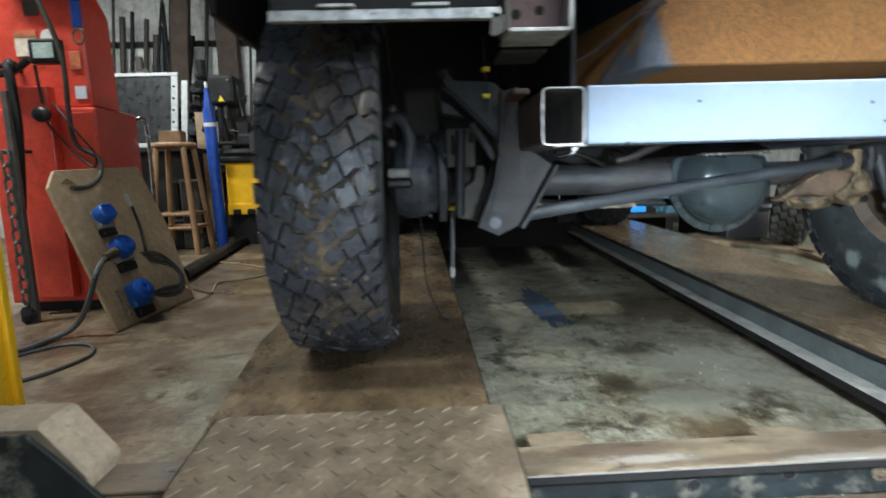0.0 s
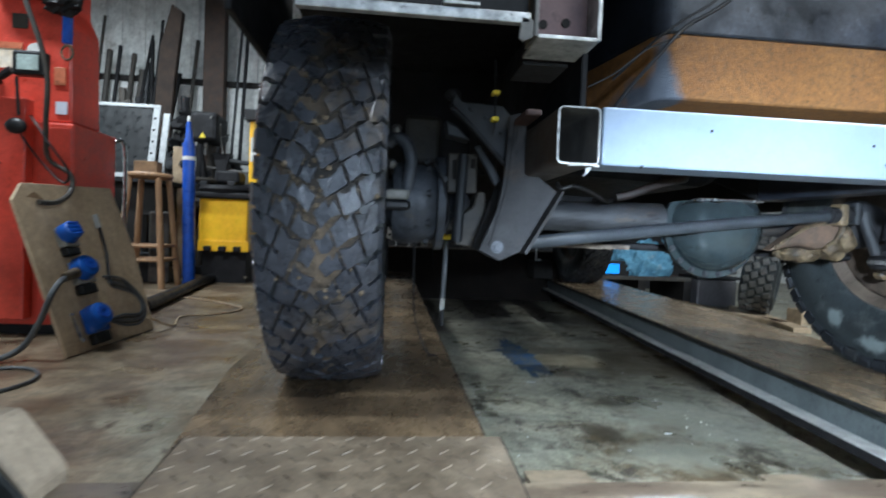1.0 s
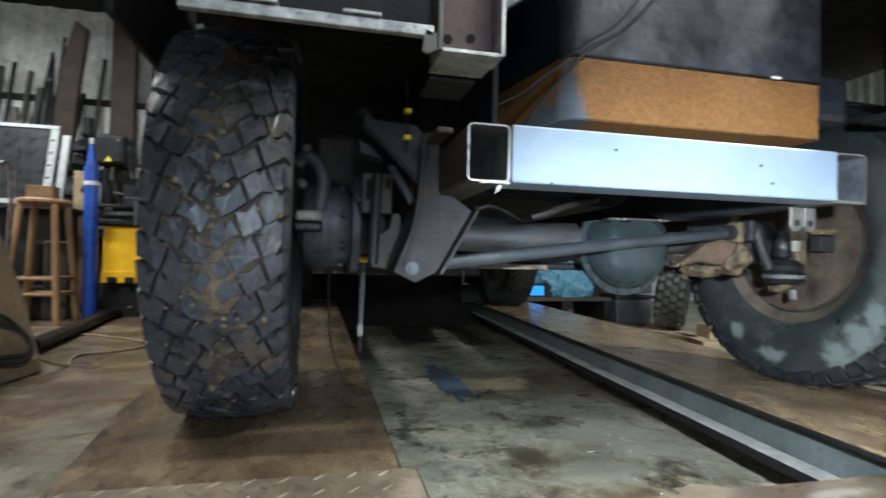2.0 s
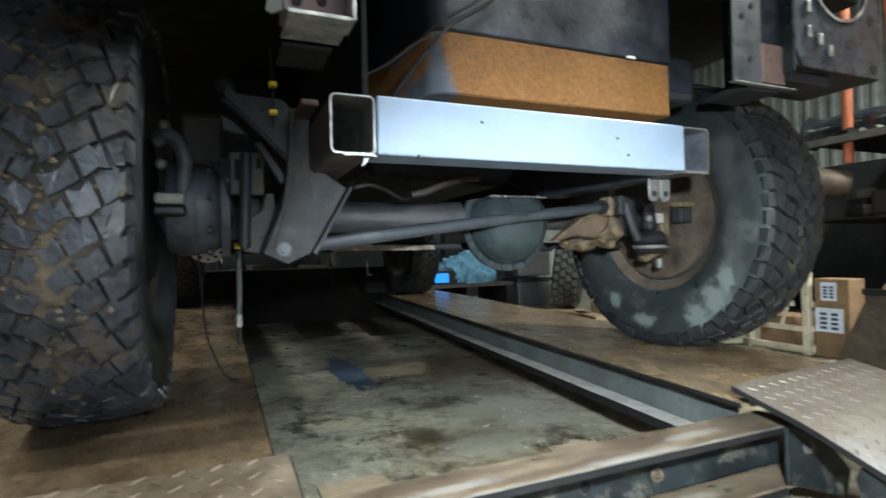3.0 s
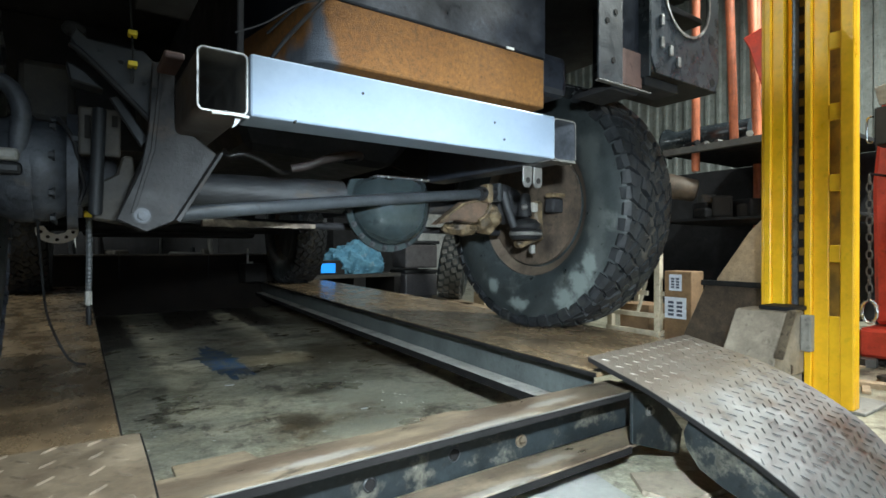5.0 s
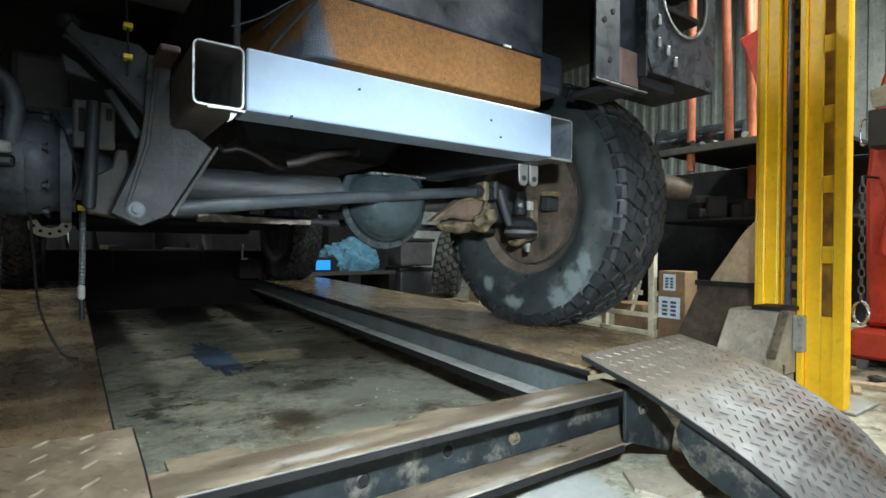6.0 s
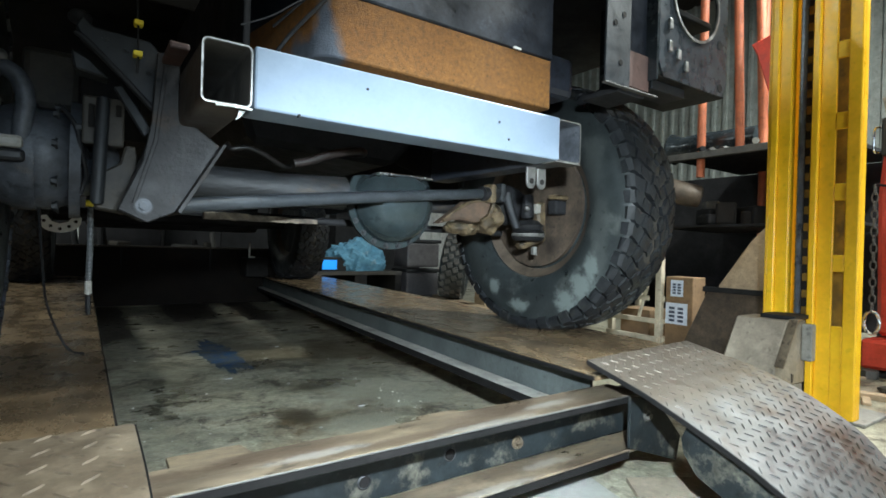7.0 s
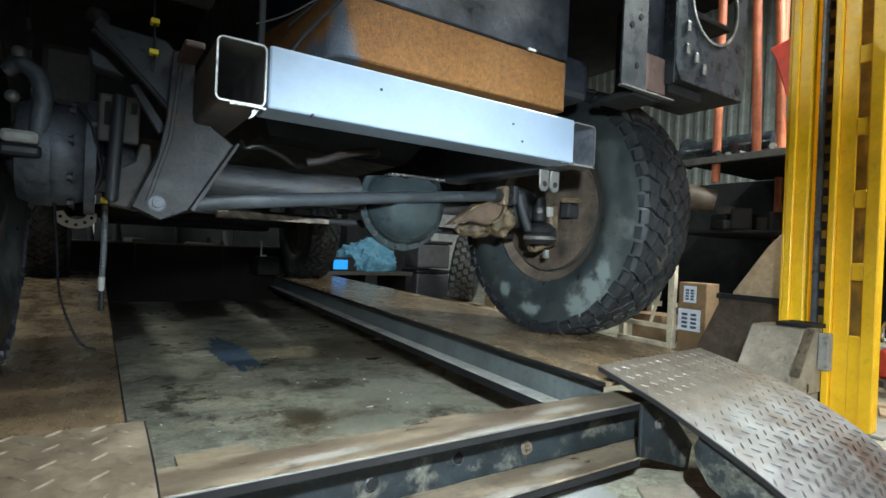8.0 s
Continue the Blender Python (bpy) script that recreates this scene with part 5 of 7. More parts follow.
part("exhaust_pipe", pipe([(0.72, 1.73, 0.770), (0.76, 1.72, 0.780), (0.82, 1.72, 0.805), (0.91, 1.75, 0.828), (0.98, 1.88, 0.845), (1.0, 2.05, 0.87)], 0.011, 10), surface("red_brown_pipe", (0.014, 0.009, 0.008), (0.007, 0.0055, 0.005), 0.6, dirt=(0.026, 0.020, 0.018), dirt_amount=0.25, scale=18, sheen=0.3), truck, "red-brown rusty pipe stub", smooth=True)
part("oily_hose", pipe([(0.560, 1.735, 0.800), (0.566, 1.72, 0.785), (0.600, 1.715, 0.792), (0.645, 1.72, 0.780), (0.690, 1.73, 0.760), (0.720, 1.76, 0.765)], 0.006, 10), surface("oily_rubber", (0.007, 0.006, 0.006), (0.005, 0.005, 0.005), 0.4, scale=20, bump=0.05, wear=0.3, sheen=0.25), truck, "oily black hose under the rail", smooth=True)
part("propshaft", rod((0.80, 1.95, 0.70), (0.83, 3.2, 0.80), 0.035, sides=14), BLACK_STEEL, truck, smooth=True)


def plate_with_hole(x0, x1, z0, z1, cx, cz, r, y0, y1, k=40):
    q = bmesh.new()
    rings = []
    for y in (y0, y1):
        out, inn = [], []
        for i in range(k):
            a = 2 * math.pi * (i + 0.5) / k
            c, d = math.cos(a), math.sin(a)
            inn.append(q.verts.new((cx + r * c, y, cz + r * d)))
            tx = ((x1 - cx) / c if c > 0 else (x0 - cx) / c) if abs(c) > 1e-6 else 1e9
            tz = ((z1 - cz) / d if d > 0 else (z0 - cz) / d) if abs(d) > 1e-6 else 1e9
            t = min(tx, tz)
            out.append(q.verts.new((cx + t * c, y, cz + t * d)))
        rings.append((out, inn))
    (o0, i0), (o1, i1) = rings
    for i in range(k):
        j = (i + 1) % k
        q.faces.new((o0[i], o0[j], i0[j], i0[i])), q.faces.new((o1[j], o1[i], i1[i], i1[j]))
        q.faces.new((i0[i], i0[j], i1[j], i1[i])), q.faces.new((o0[j], o0[i], o1[i], o1[j]))
    bmesh.ops.recalc_face_normals(q, faces=q.faces)
    return q


PANEL_BLUE = surface("scuffed_blue_grey_panel", (0.088, 0.104, 0.122), (0.045, 0.055, 0.067), 0.30, 0.4, dirt=(0.020, 0.019, 0.019), dirt_amount=0.36, scale=8, grain=80)
hl = part("headlamp_bracket", plate_with_hole(1.615, 1.985, 1.075, 1.62, 1.80, 1.335, 0.122, 1.30, 1.306), PANEL_BLUE, truck, "blue-grey headlamp panel with a round opening")
part("ring_lip", lathe([(0, 0.118), (0, 0.126), (0.006, 0.124), (0.006, 0.118)], 40, "y", m=pose(1.80, 1.294, 1.335), closed=True), RAW_EDGE, hl, "bright rubbed edge")
part("side_plate", box(1.385, 1.485, 1.30, 1.306, 1.012, 1.62, 0.001), BAR_BLUE, hl, "grey-blue side plate")
part("recess", box(1.486, 1.612, 1.335, 1.34, 1.03, 1.62, 0.001), TANK_GREY, hl)
part("rusty_recess", prism([(1.488, 1.03), (1.612, 1.03), (1.612, 1.13), (1.505, 1.13)], "y", 1.328, 1.334, 0.001), surface("brown_rust", (0.17, 0.10, 0.085), (0.11, 0.07, 0.06), 0.7, scale=14), hl, "bare rusty patch")
part("bottom_edge", box(1.385, 1.612, 1.298, 1.312, 1.007, 1.0115, 0.001), CHASSIS, hl)
part("under_fold", box(1.615, 1.985, 1.307, 1.52, 1.075, 1.081, 0.001), BLACK_STEEL, hl)
part("fold_left", box(1.606, 1.614, 1.30, 1.50, 1.06, 1.62, 0.001), DIFF_PAINT, hl)
part("under_bracket", box(1.49, 1.612, 1.342, 1.47, 1.012, 1.03, 0.004), BLACK_STEEL, hl)
part("under_channel", box(1.63, 1.80, 1.33, 1.41, 1.045, 1.074, 0.003), GREY_STEEL, hl)
for x, z in ((1.655, 1.15), (1.70, 1.135), (1.655, 1.215), (1.74, 1.11)):
    part("clip", box(x, x + 0.016, 1.292, 1.2995, z, z + 0.03, 0.002), RAW_EDGE, hl)
for x, z in ((1.445, 1.07), (1.42, 1.17), (1.455, 1.20), (1.94, 1.235), (1.945, 1.10)):
    part("hole", rod((x, 1.2985, z), (x, 1.2999, z), 0.008 if x < 1.6 else 0.014, sides=14), DARK, hl)

part("brake_rotor", prism([(0.17 + 0.105 * math.cos(a), 0.665 + 0.07 * math.sin(a)) for a in [radians(k) for k in range(180, 361, 15)]] + [(0.275, 0.69), (0.235, 0.70), (0.21, 0.662), (0.17, 0.65), (0.13, 0.662), (0.105, 0.70), (0.065, 0.69)], "y", 4.30, 4.31, 0.001), WHITE_PAINT, truck, "pale drilled brake rotor")
for hx, hz in ((0.092, 0.664), (0.125, 0.634), (0.17, 0.618), (0.215, 0.634), (0.248, 0.664)):
    part("rotor_hole", rod((hx, 4.295, hz), (hx, 4.302, hz), 0.010, sides=10), DARK, truck)
part("tail_tank", box(0.3, 1.6, 5.3, 5.6, 0.66, 1.12, 0.03), BLACK_STEEL, truck)

# carriage housings where the cross beam enters the posts
for nm, pts, lab in (("lift_carriage", [(-0.388, 0.10), (-0.388, 0.25), (-0.46, 0.345), (-0.93, 0.345), (-0.93, 0.10)], "dusty grey folded carriage housing beside the lift post"),
                     ("lift_carriage", [(2.195, 0.115), (2.205, 0.20), (2.30, 0.345), (2.445, 0.345), (2.445, 0.115)], "dusty grey tapered carriage housing beside the lift post")):
    t = thing(nm, lab, "lift carriage", group="lift carriages")
    lx = pts[3][0]
    part("housing", prism(pts, "y", 1.225, 1.325 if lx < 0 else 1.40, 0.006), TAN_DUST, t)
    if lx < 0:
        part("front_plate", prism([(-0.93, 0.348), (-0.455, 0.348), (-0.40, 0.29), (-0.334, 0.215), (-0.33, 0.0), (-0.93, 0.0)], "y", 1.185, 1.195, 0.002), BEAM_DARK, t, "dark blue-black chipped front plate")
        part("stub", box(-0.387, -0.235, 1.205, 1.30, 0.222, 0.228, 0.002), BEAM_TOP, t)
    else:
        part("side_lug", box(2.405, 2.44, 1.19, 1.224, 0.20, 0.33, 0.004), HOUSING, t)
        part("sloping_plate", prism([(2.196, 0.200), (2.302, 0.352), (2.345, 0.352), (2.345, 0.345), (2.306, 0.345), (2.203, 0.196)], "y", 1.195, 1.224, 0.001), BEAM_TOP, t, "rubbed folded rim")
        part("foot_notch", box(2.225, 2.262, 1.219, 1.2235, 0.118, 0.140, 0.001), PITCH, t)
        part("rust_stain", prism([(2.33, 0.16), (2.345, 0.155), (2.342, 0.13), (2.334, 0.128)], "y", 1.2215, 1.2238, 0), HUB_BROWN, t)
        part("top_plate", box(2.33, 2.46, 1.215, 1.33, 0.347, 0.361, 0.002), BLACK_STEEL, t, "black top plate")
        part("skirt", box(2.20, 2.44, 1.23, 1.41, 0.0, 0.114, 0.003), HOUSING, t)
for x, z, r in ((0.915, 0.140, 0.012), (0.721, 0.127, 0.011)):
    part("web_hole", rod((x, 1.2905, z), (x, 1.2915, z), r, sides=18), PITCH, beam)
    part("hole_rim", lathe([(0.0, r), (-0.002, r + 0.001), (0.0, r + 0.004), (0.001, r + 0.001)], 20, "y", m=pose(x, 1.2912, z), closed=True), GREY_STEEL, beam, "dusty rim of a drilled hole", smooth=True)
part("web_nut", bolt((1.101, 1.2915, 0.130), (0, -1, 0), 0.010), BEAM_TOP, beam, "dusty hexagon nut")
part("plate_bolt", bolt((1.44, 1.19, 0.165), (0, -1, 0), 0.009), CHASSIS, beam)
for x0, x1 in ((0.40, 0.53), (0.86, 0.98)):
    part("far_tab", prism([(x0, 1.3015), (x1, 1.3015), (x1 - 0.015 if x0 < 0.6 else x1 - 0.03, 1.365 if x0 < 0.6 else 1.34), (x0, 1.365 if x0 < 0.6 else 1.34)], "z", 0.205, 0.213, 0.001), BEAM_TOP, beam)

# ---- on the floor between the runways ----
st = bmesh.new()
rim = []
for k in range(160):
    a = 2 * math.pi * k / 160
    p = Vector((math.cos(a), math.sin(a), 0))
    w = 1 + 0.35 * noise.noise(p * 1.6) + 0.40 * noise.noise(p * 5) + 0.14 * noise.noise(p * 13)
    rim.append(st.verts.new((0.868 + 0.088 * w * p.x, 3.20 + 0.36 * w * p.y, 0.0015)))
st.faces.new(rim)
tagged(part("paint_spill", st, surface("blue_paint_stain", (0.016, 0.062, 0.17), (0.026, 0.068, 0.13), 0.5, dirt=(0.10, 0.10, 0.080), dirt_amount=0.71, dirt_scale=16, scale=14)), "worn blue paint spill on the concrete", "paint spill")
# Shadows between the far floor's light stripes, laid on as dark flat patches.
FLOOR_SHADE = surface("shaded_concrete", (0.036, 0.030, 0.022), (0.055, 0.047, 0.036), 0.34, dirt=(0.095, 0.088, 0.07), dirt_amount=0.36, scale=9, grain=70)
for outline in ([(0.84, 6.0), (1.28, 5.9), (1.14, 4.55), (0.82, 4.45)], [(1.38, 6.1), (1.66, 6.2), (1.48, 4.3), (1.30, 4.35)], [(0.36, 6.2), (0.53, 6.2), (0.54, 4.0), (0.36, 3.7)]):
    q = bmesh.new()
    k = len(outline)
    rim = []
    for i in range(k):
        a, b = Vector((*outline[i], 0.0012)), Vector((*outline[(i + 1) % k], 0.0012))
        for m in range(14):
            p = a.lerp(b, m / 14)
            rim.append(q.verts.new(p + 0.05 * Vector((noise.noise(p * 7), noise.noise(p * 7 + Vector((9, 0, 0))), 0)) + 0.02 * Vector((noise.noise(p * 25), noise.noise(p * 25 + Vector((5, 0, 0))), 0))))
    q.faces.new(rim)
    tagged(part("oil_stain", q, FLOOR_SHADE), "dark patch of painted shade on the concrete floor", "oil stain", group="oil stains between the runways")
for x, y, w in ((0.788, 2.69, 0.020), (1.173, 3.28, 0.012), (1.105, 2.09, 0.014), (0.98, 2.5, 0.006), (1.25, 2.45, 0.006), (0.9, 1.95, 0.006)):
    tagged(part("litter_scrap", prism([(x - w, y), (x + w * 0.6, y - w * 0.3), (x + w, y + w * 0.2), (x - w * 0.2, y + w * 0.35)], "z", 0.001, 0.004, 0), GREY_PLASTIC), "small pale scrap lying on the concrete floor", "scrap", group="floor scraps")
# Pale grit, its white flecks also standing for sparkles on the wet floor.
gr = bmesh.new()
for k in range(150):
    x, y, w = 1.32 - 0.9 * random.random() ** 1.7, 1.4 + 2.0 * random.random() ** 1.3, 0.001 + 0.0022 * random.random() ** 3
    merge(gr, box(-w, w, -w * 0.6, w * 0.6, 0, w * 0.6, 0), pose(x, y, 0.0003, 0, 0, random.uniform(0, 180)))
gr = tagged(part("floor_grit", gr, WHITE_PAINT), "pale grit and white flecks for wet glints on the concrete", "grit", kind="stuff")
# Assumed beam; the web's near-black brown stands in for the dark under the truck.
t = thing("rear_cross_beam", "assumed far cross beam of the lift, coloured near black for the shade", "cross beam")
part("web", box(-0.45, 2.2, 5.60, 5.62, 0.0, 0.50, 0.003), surface("shaded_brown_steel", (0.0115, 0.0085, 0.0065), (0.007, 0.0055, 0.0045), 0.8, dirt=(0.019, 0.013, 0.009), dirt_amount=0.4, scale=5, sheen=0.15), t)
part("top_flange", box(-0.45, 2.2, 5.56, 5.74, 0.501, 0.515, 0.003), HUB_BROWN, t)
for x in (0.55, 1.25):
    part("gusset", prism([(5.562, 0.498), (5.598, 0.498), (5.598, 0.30)], "x", x, x + 0.012, 0.001), BLACK_STEEL, t)
for pts, mt, lab in (([(1.33, 1.285), (1.09, 1.27), (1.06, 1.10), (1.28, 1.10)], GREY_PLASTIC, "grey offcut sheet lying on the floor"), ([(1.40, 1.215), (1.34, 1.14), (1.36, 1.06), (1.60, 1.02), (1.56, 1.12)], TAN_DUST, "dusty board offcut lying on the floor")):
    tagged(part("offcut_sheet", prism(pts, "z", 0.0, 0.012, 0.001), mt), lab, "offcut")

# ---- the far end under the truck ----
def mud_tyre(x, y, z, r, w, turn, lab):
    t = thing("spare_tyre", lab, "tyre", (x, y, z), turn=turn)
    part("carcass", lathe([(-w * 0.3, r * 0.5), (-w * 0.5, r * 0.62), (-w * 0.5, r * 0.85), (-w * 0.38, r * 0.96), (w * 0.38, r * 0.96), (w * 0.5, r * 0.85), (w * 0.5, r * 0.62), (w * 0.3, r * 0.5)], 40, closed=True), SIDEWALL, t, smooth=True)
    q = bmesh.new()
    for i in range(26):
        for j in range(4):
            a = 2 * math.pi * (i + 0.5 * (j % 2)) / 26
            b = box(-w * 0.09, w * 0.09, -r * 0.07, r * 0.07, -0.006, 0.014, 0.002)
            merge(q, b, Matrix.Rotation(a, 4, "X") @ Matrix.Translation((w * (-0.33 + 0.22 * j), 0, r * 0.95)) @ Matrix.Rotation(0.35, 4, "Z"))
    part("tread", q, CHASSIS, t, "dusty worn tread blocks")


mud_tyre(3.52, 4.85, 0.40, 0.36, 0.27, (0, 8, -42), "dusty grey spare tyre standing on planks beside the lift")
for x, y, l, w, a, h in ((3.45, 4.7, 1.3, 0.13, 75, 0.04), (3.25, 5.1, 1.5, 0.12, 100, 0.04), (3.75, 4.55, 0.35, 0.14, 10, 0.13), (2.95, 5.3, 0.5, 0.1, 130, 0.05)):
    t = part("timber_plank", box(-l / 2, l / 2, -w / 2, w / 2, 0, h, 0.004), BOARD)
    t.matrix_world = pose(x, y, 0, 0, 0, a)
    tagged(t, "pale rough timber offcut lying on the floor", "plank", group="timber offcuts")
t = thing("plastic_crate", "stacked black plastic crates beside the spare tyre", "crate", (3.55, 5.7, 0))
for z in (0.0, 0.34):
    part("crate_body", box(-0.22, 0.22, -0.16, 0.16, z, z + 0.28, 0.02), surface("mauve_grey_plastic", (0.10, 0.095, 0.10), (0.075, 0.07, 0.075), 0.5), t)
    part("crate_rim", box(-0.24, 0.24, -0.18, 0.18, z + 0.282, z + 0.32, 0.012), GREY_STEEL, t)
t = thing("low_pallet", "dark low wooden pallet near the back of the workshop", "pallet", (2.75, 5.95, 0))
for i in range(5):
    part("slat", box(-0.55, 0.55, -0.36 + i * 0.15, -0.24 + i * 0.15, 0.25, 0.29, 0.003), DARK_CAST, t)
for x in (-0.5, 0, 0.5):
    part("bearer", box(x - 0.04, x + 0.04, -0.36, 0.36, 0, 0.249, 0.003), DARK, t)
cl = ball((2.80, 5.80, 0.38), 0.26, (1.15, 0.7, 0.72), lumps=0.0, detail=5)
for v in cl.verts:
    fold = lambda f, o: 1 - 2.2 * abs(noise.noise(v.co * f + Vector((o, o, 0))))
    grow = 0.30 * noise.noise(v.co * 5) + 0.20 * fold(8, 3.0) + 0.12 * fold(17, 9.0) + 0.05 * fold(34, 5.0)
    v.co += (v.co - Vector((2.80, 5.80, 0.30))) * grow
    v.co.z = max(v.co.z, 0.291)
tagged(part("crumpled_cloth", cl, surface("pale_blue_cloth", (0.16, 0.36, 0.50), (0.10, 0.25, 0.38), 0.9, dirt=(0.34, 0.36, 0.34), dirt_amount=0.35, scale=9), smooth=True), "crumpled pale blue cloth heaped on a pallet", "cloth")
t = thing("battery_charger", "black charger box with a lit blue display on the pallet", "charger", (2.46, 5.62, 0.29))
part("body", box(-0.12, 0.16, 0.0, 0.2, 0, 0.15, 0.006), BLACK_PLASTIC, t)
GLOW = bpy.data.materials.new("lit_blue_display")
GLOW.use_nodes = True
GLOW.node_tree.nodes["Principled BSDF"].inputs["Base Color"].default_value = (0.02, 0.25, 0.7, 1)
GLOW.node_tree.nodes["Principled BSDF"].inputs["Emission Color"].default_value = (0.03, 0.30, 0.9, 1)
GLOW.node_tree.nodes["Principled BSDF"].inputs["Emission Strength"].default_value = 1.0
part("display", box(-0.11, 0.05, -0.006, -0.0005, 0.02, 0.12, 0.002), GLOW, t, "lit bright blue display")
# All in black steel, so that the colour carries the darkness back here.
for x0, x1, y, z, mt, lab in ((0.25, 1.0, 6.9, 1.0, BLACK_STEEL, "steel cabinet at the back, coloured black for the darkness"), (1.05, 1.65, 7.1, 0.95, BLACK_STEEL, "machine case at the back, coloured black for the darkness"), (-0.6, 0.2, 7.2, 1.1, BLACK_STEEL, "black steel chest at the back"), (1.75, 3.1, 7.6, 1.05, BLACK_STEEL, "black workbench cupboard at the back"), (3.2, 4.6, 7.3, 1.0, BLACK_STEEL, "dark workshop bench at the back")):
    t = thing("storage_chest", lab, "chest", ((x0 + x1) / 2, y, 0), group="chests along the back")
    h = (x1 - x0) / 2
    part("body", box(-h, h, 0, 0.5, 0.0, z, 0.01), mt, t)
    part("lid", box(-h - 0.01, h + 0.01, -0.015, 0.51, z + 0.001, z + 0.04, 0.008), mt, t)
    part("latch", box(-0.03, 0.03, -0.02, -0.001, z - 0.1, z - 0.03, 0.004), GREY_STEEL, t)
t = part("angle_bracket", prism([(1.585, 0.30), (1.64, 0.30), (1.64, 0.315), (1.60, 0.315), (1.60, 0.44), (1.585, 0.44)], "y", 5.55, 5.56, 0.001), WHITE_PAINT)
t.location = (-0.06, -0.24, 0.13)
tagged(t, "white angle bracket standing on a dark block", "bracket")
tagged(part("dark_block", box(1.50, 1.69, 5.27, 5.50, RZ, 0.43, 0.01), DARK), "dark oily timber block on the far runway end", "block")

# ---- beside the right-hand post: rack, crate, carton, red machine ----
t = thing("storage_rack", "steel rack with faded orange uprights and a dark shelf", "rack")
for (y, z0, y1, z1), x in (((2.62, 1.17, 2.62, 3.2), 4.2), ((2.33, 1.35, 2.39, 3.2), 4.2), ((2.17, 1.35, 2.24, 3.2), 4.2), ((2.62, 0, 2.62, 3.2), 5.2), ((2.25, 0, 2.25, 1.3), 5.2)):
    part("upright", rod((x, y, z0), (x, y1, z1), 0.03, sides=16), ORANGE_PIPE, t, smooth=True)
part("brace", rod((4.22, 2.20, 1.36), (4.25, 2.02, 1.9), 0.025, sides=14), ORANGE_PIPE, t, smooth=True)
part("shelf_edge", box(4.12, 4.17, 1.7, 2.85, 1.305, 1.355, 0.003), CHASSIS, t)
part("shelf", box(4.171, 5.3, 1.7, 2.85, 1.32, 1.35, 0.003), BLACK_STEEL, t)
part("lower_shelf", box(4.15, 5.3, 1.6, 3.0, 0.78, 0.80, 0.003), BLACK_STEEL, t)
part("leg", box(4.9, 4.95, 1.65, 1.7, 0.0, 1.32, 0.002), BLACK_STEEL, t)
part("back_sheet", box(5.31, 5.33, 1.5, 4.9, 0.0, 1.32, 0.002), BLACK_STEEL, t)
part("red_arm", prism([(2.05, 1.62), (2.12, 1.70), (2.20, 1.98), (2.24, 2.06), (2.02, 2.12), (1.9, 1.9)], "x", 4.13, 4.165, 0.008), RED, t, "red painted steel arm")
part("steel_sleeve", lathe([(-0.14, 0.07), (-0.13, 0.085), (0.09, 0.10), (0.11, 0.09), (0.11, 0.06), (-0.14, 0.06)], 24, "y", m=pose(4.15, 2.74, 1.05, 12, 0, 40), closed=True), RIM_STEEL, t, "dusty flared steel sleeve", smooth=True)
tagged(part("exhaust_silencer", lathe([(0, 0.03), (0.02, 0.09), (0.5, 0.10), (0.62, 0.09), (0.70, 0.13), (0.72, 0.12)], 24, "y", m=pose(4.42, 2.28, 1.46)), DIFF_PAINT, smooth=True), "dark grey silencer lying on the rack shelf", "silencer")
for k in range(9):
    y, z = random.uniform(2.1, 2.8), 1.352
    l = random.uniform(0.08, 0.2)
    t = part("shelf_item", rod((-l / 2, 0, 0), (l / 2, 0, 0), random.uniform(0.012, 0.03), sides=10, edge=0.003), random.choice((CHASSIS, BLACK_STEEL, GREY_PLASTIC)))
    t.matrix_world = pose(random.uniform(4.2, 4.5), y, z + 0.03, 0, 0, random.uniform(0, 180))
    tagged(t, "small greasy steel part lying on the rack shelf", "steel part", group="parts on the rack shelf")
for k in range(10):
    y, x = random.uniform(1.8, 2.9), random.uniform(4.2, 4.7)
    l, h = random.uniform(0.1, 0.3), random.uniform(0.06, 0.22)
    t = part("stacked_part", box(-l / 2, l / 2, -0.07, 0.07, 0, h, 0.02), random.choice((BLACK_STEEL, DARK, CHASSIS, BLACK_STEEL)))
    t.matrix_world = pose(x, y, 0.80, 0, 0, random.uniform(0, 180))
    tagged(t, "dark oily spare part stacked on the lower rack shelf", "spare part", group="parts on the lower shelf")

CRATE_WOOD = surface("cream_crate_wood", (0.56, 0.50, 0.38), (0.44, 0.38, 0.28), 0.65, dirt=(0.26, 0.20, 0.13), dirt_amount=0.35, scale=9, grain=50, wear=0.5)
t = thing("wooden_crate", "cream-painted slatted wooden crate on the floor", "crate")
for x, y, h in ((3.28, 2.345, 0.58), (3.28, 2.70, 0.16), (3.58, 2.345, 0.35), (3.58, 2.70, 0.35)):
    part("corner_post", box(x - 0.02, x + 0.02, y - 0.02, y + 0.02, 0, h, 0.003), CRATE_WOOD, t)
for z in (0.02, 0.13, 0.27):
    part("slat", box(3.245, 3.259, 2.34 if z < 0.2 else 2.40, 2.72, z, z + 0.03, 0.002), CRATE_WOOD, t)
    part("slat", box(3.27, 3.59, 2.309, 2.324, z, z + 0.03, 0.002), CRATE_WOOD, t)
part("diagonal", rod((3.262, 2.48, 0.16), (3.262, 2.42, 0.36), 0.012, sides=6), CRATE_WOOD, t)
part("base", box(3.27, 3.59, 2.33, 2.71, 0.005, 0.02, 0.001), BOARD, t)
tagged(part("cardboard_box", box(3.32, 3.53, 2.44, 2.66, 0.021, 0.20, 0.004), CARD), "brown cardboard box inside the cream crate", "carton")
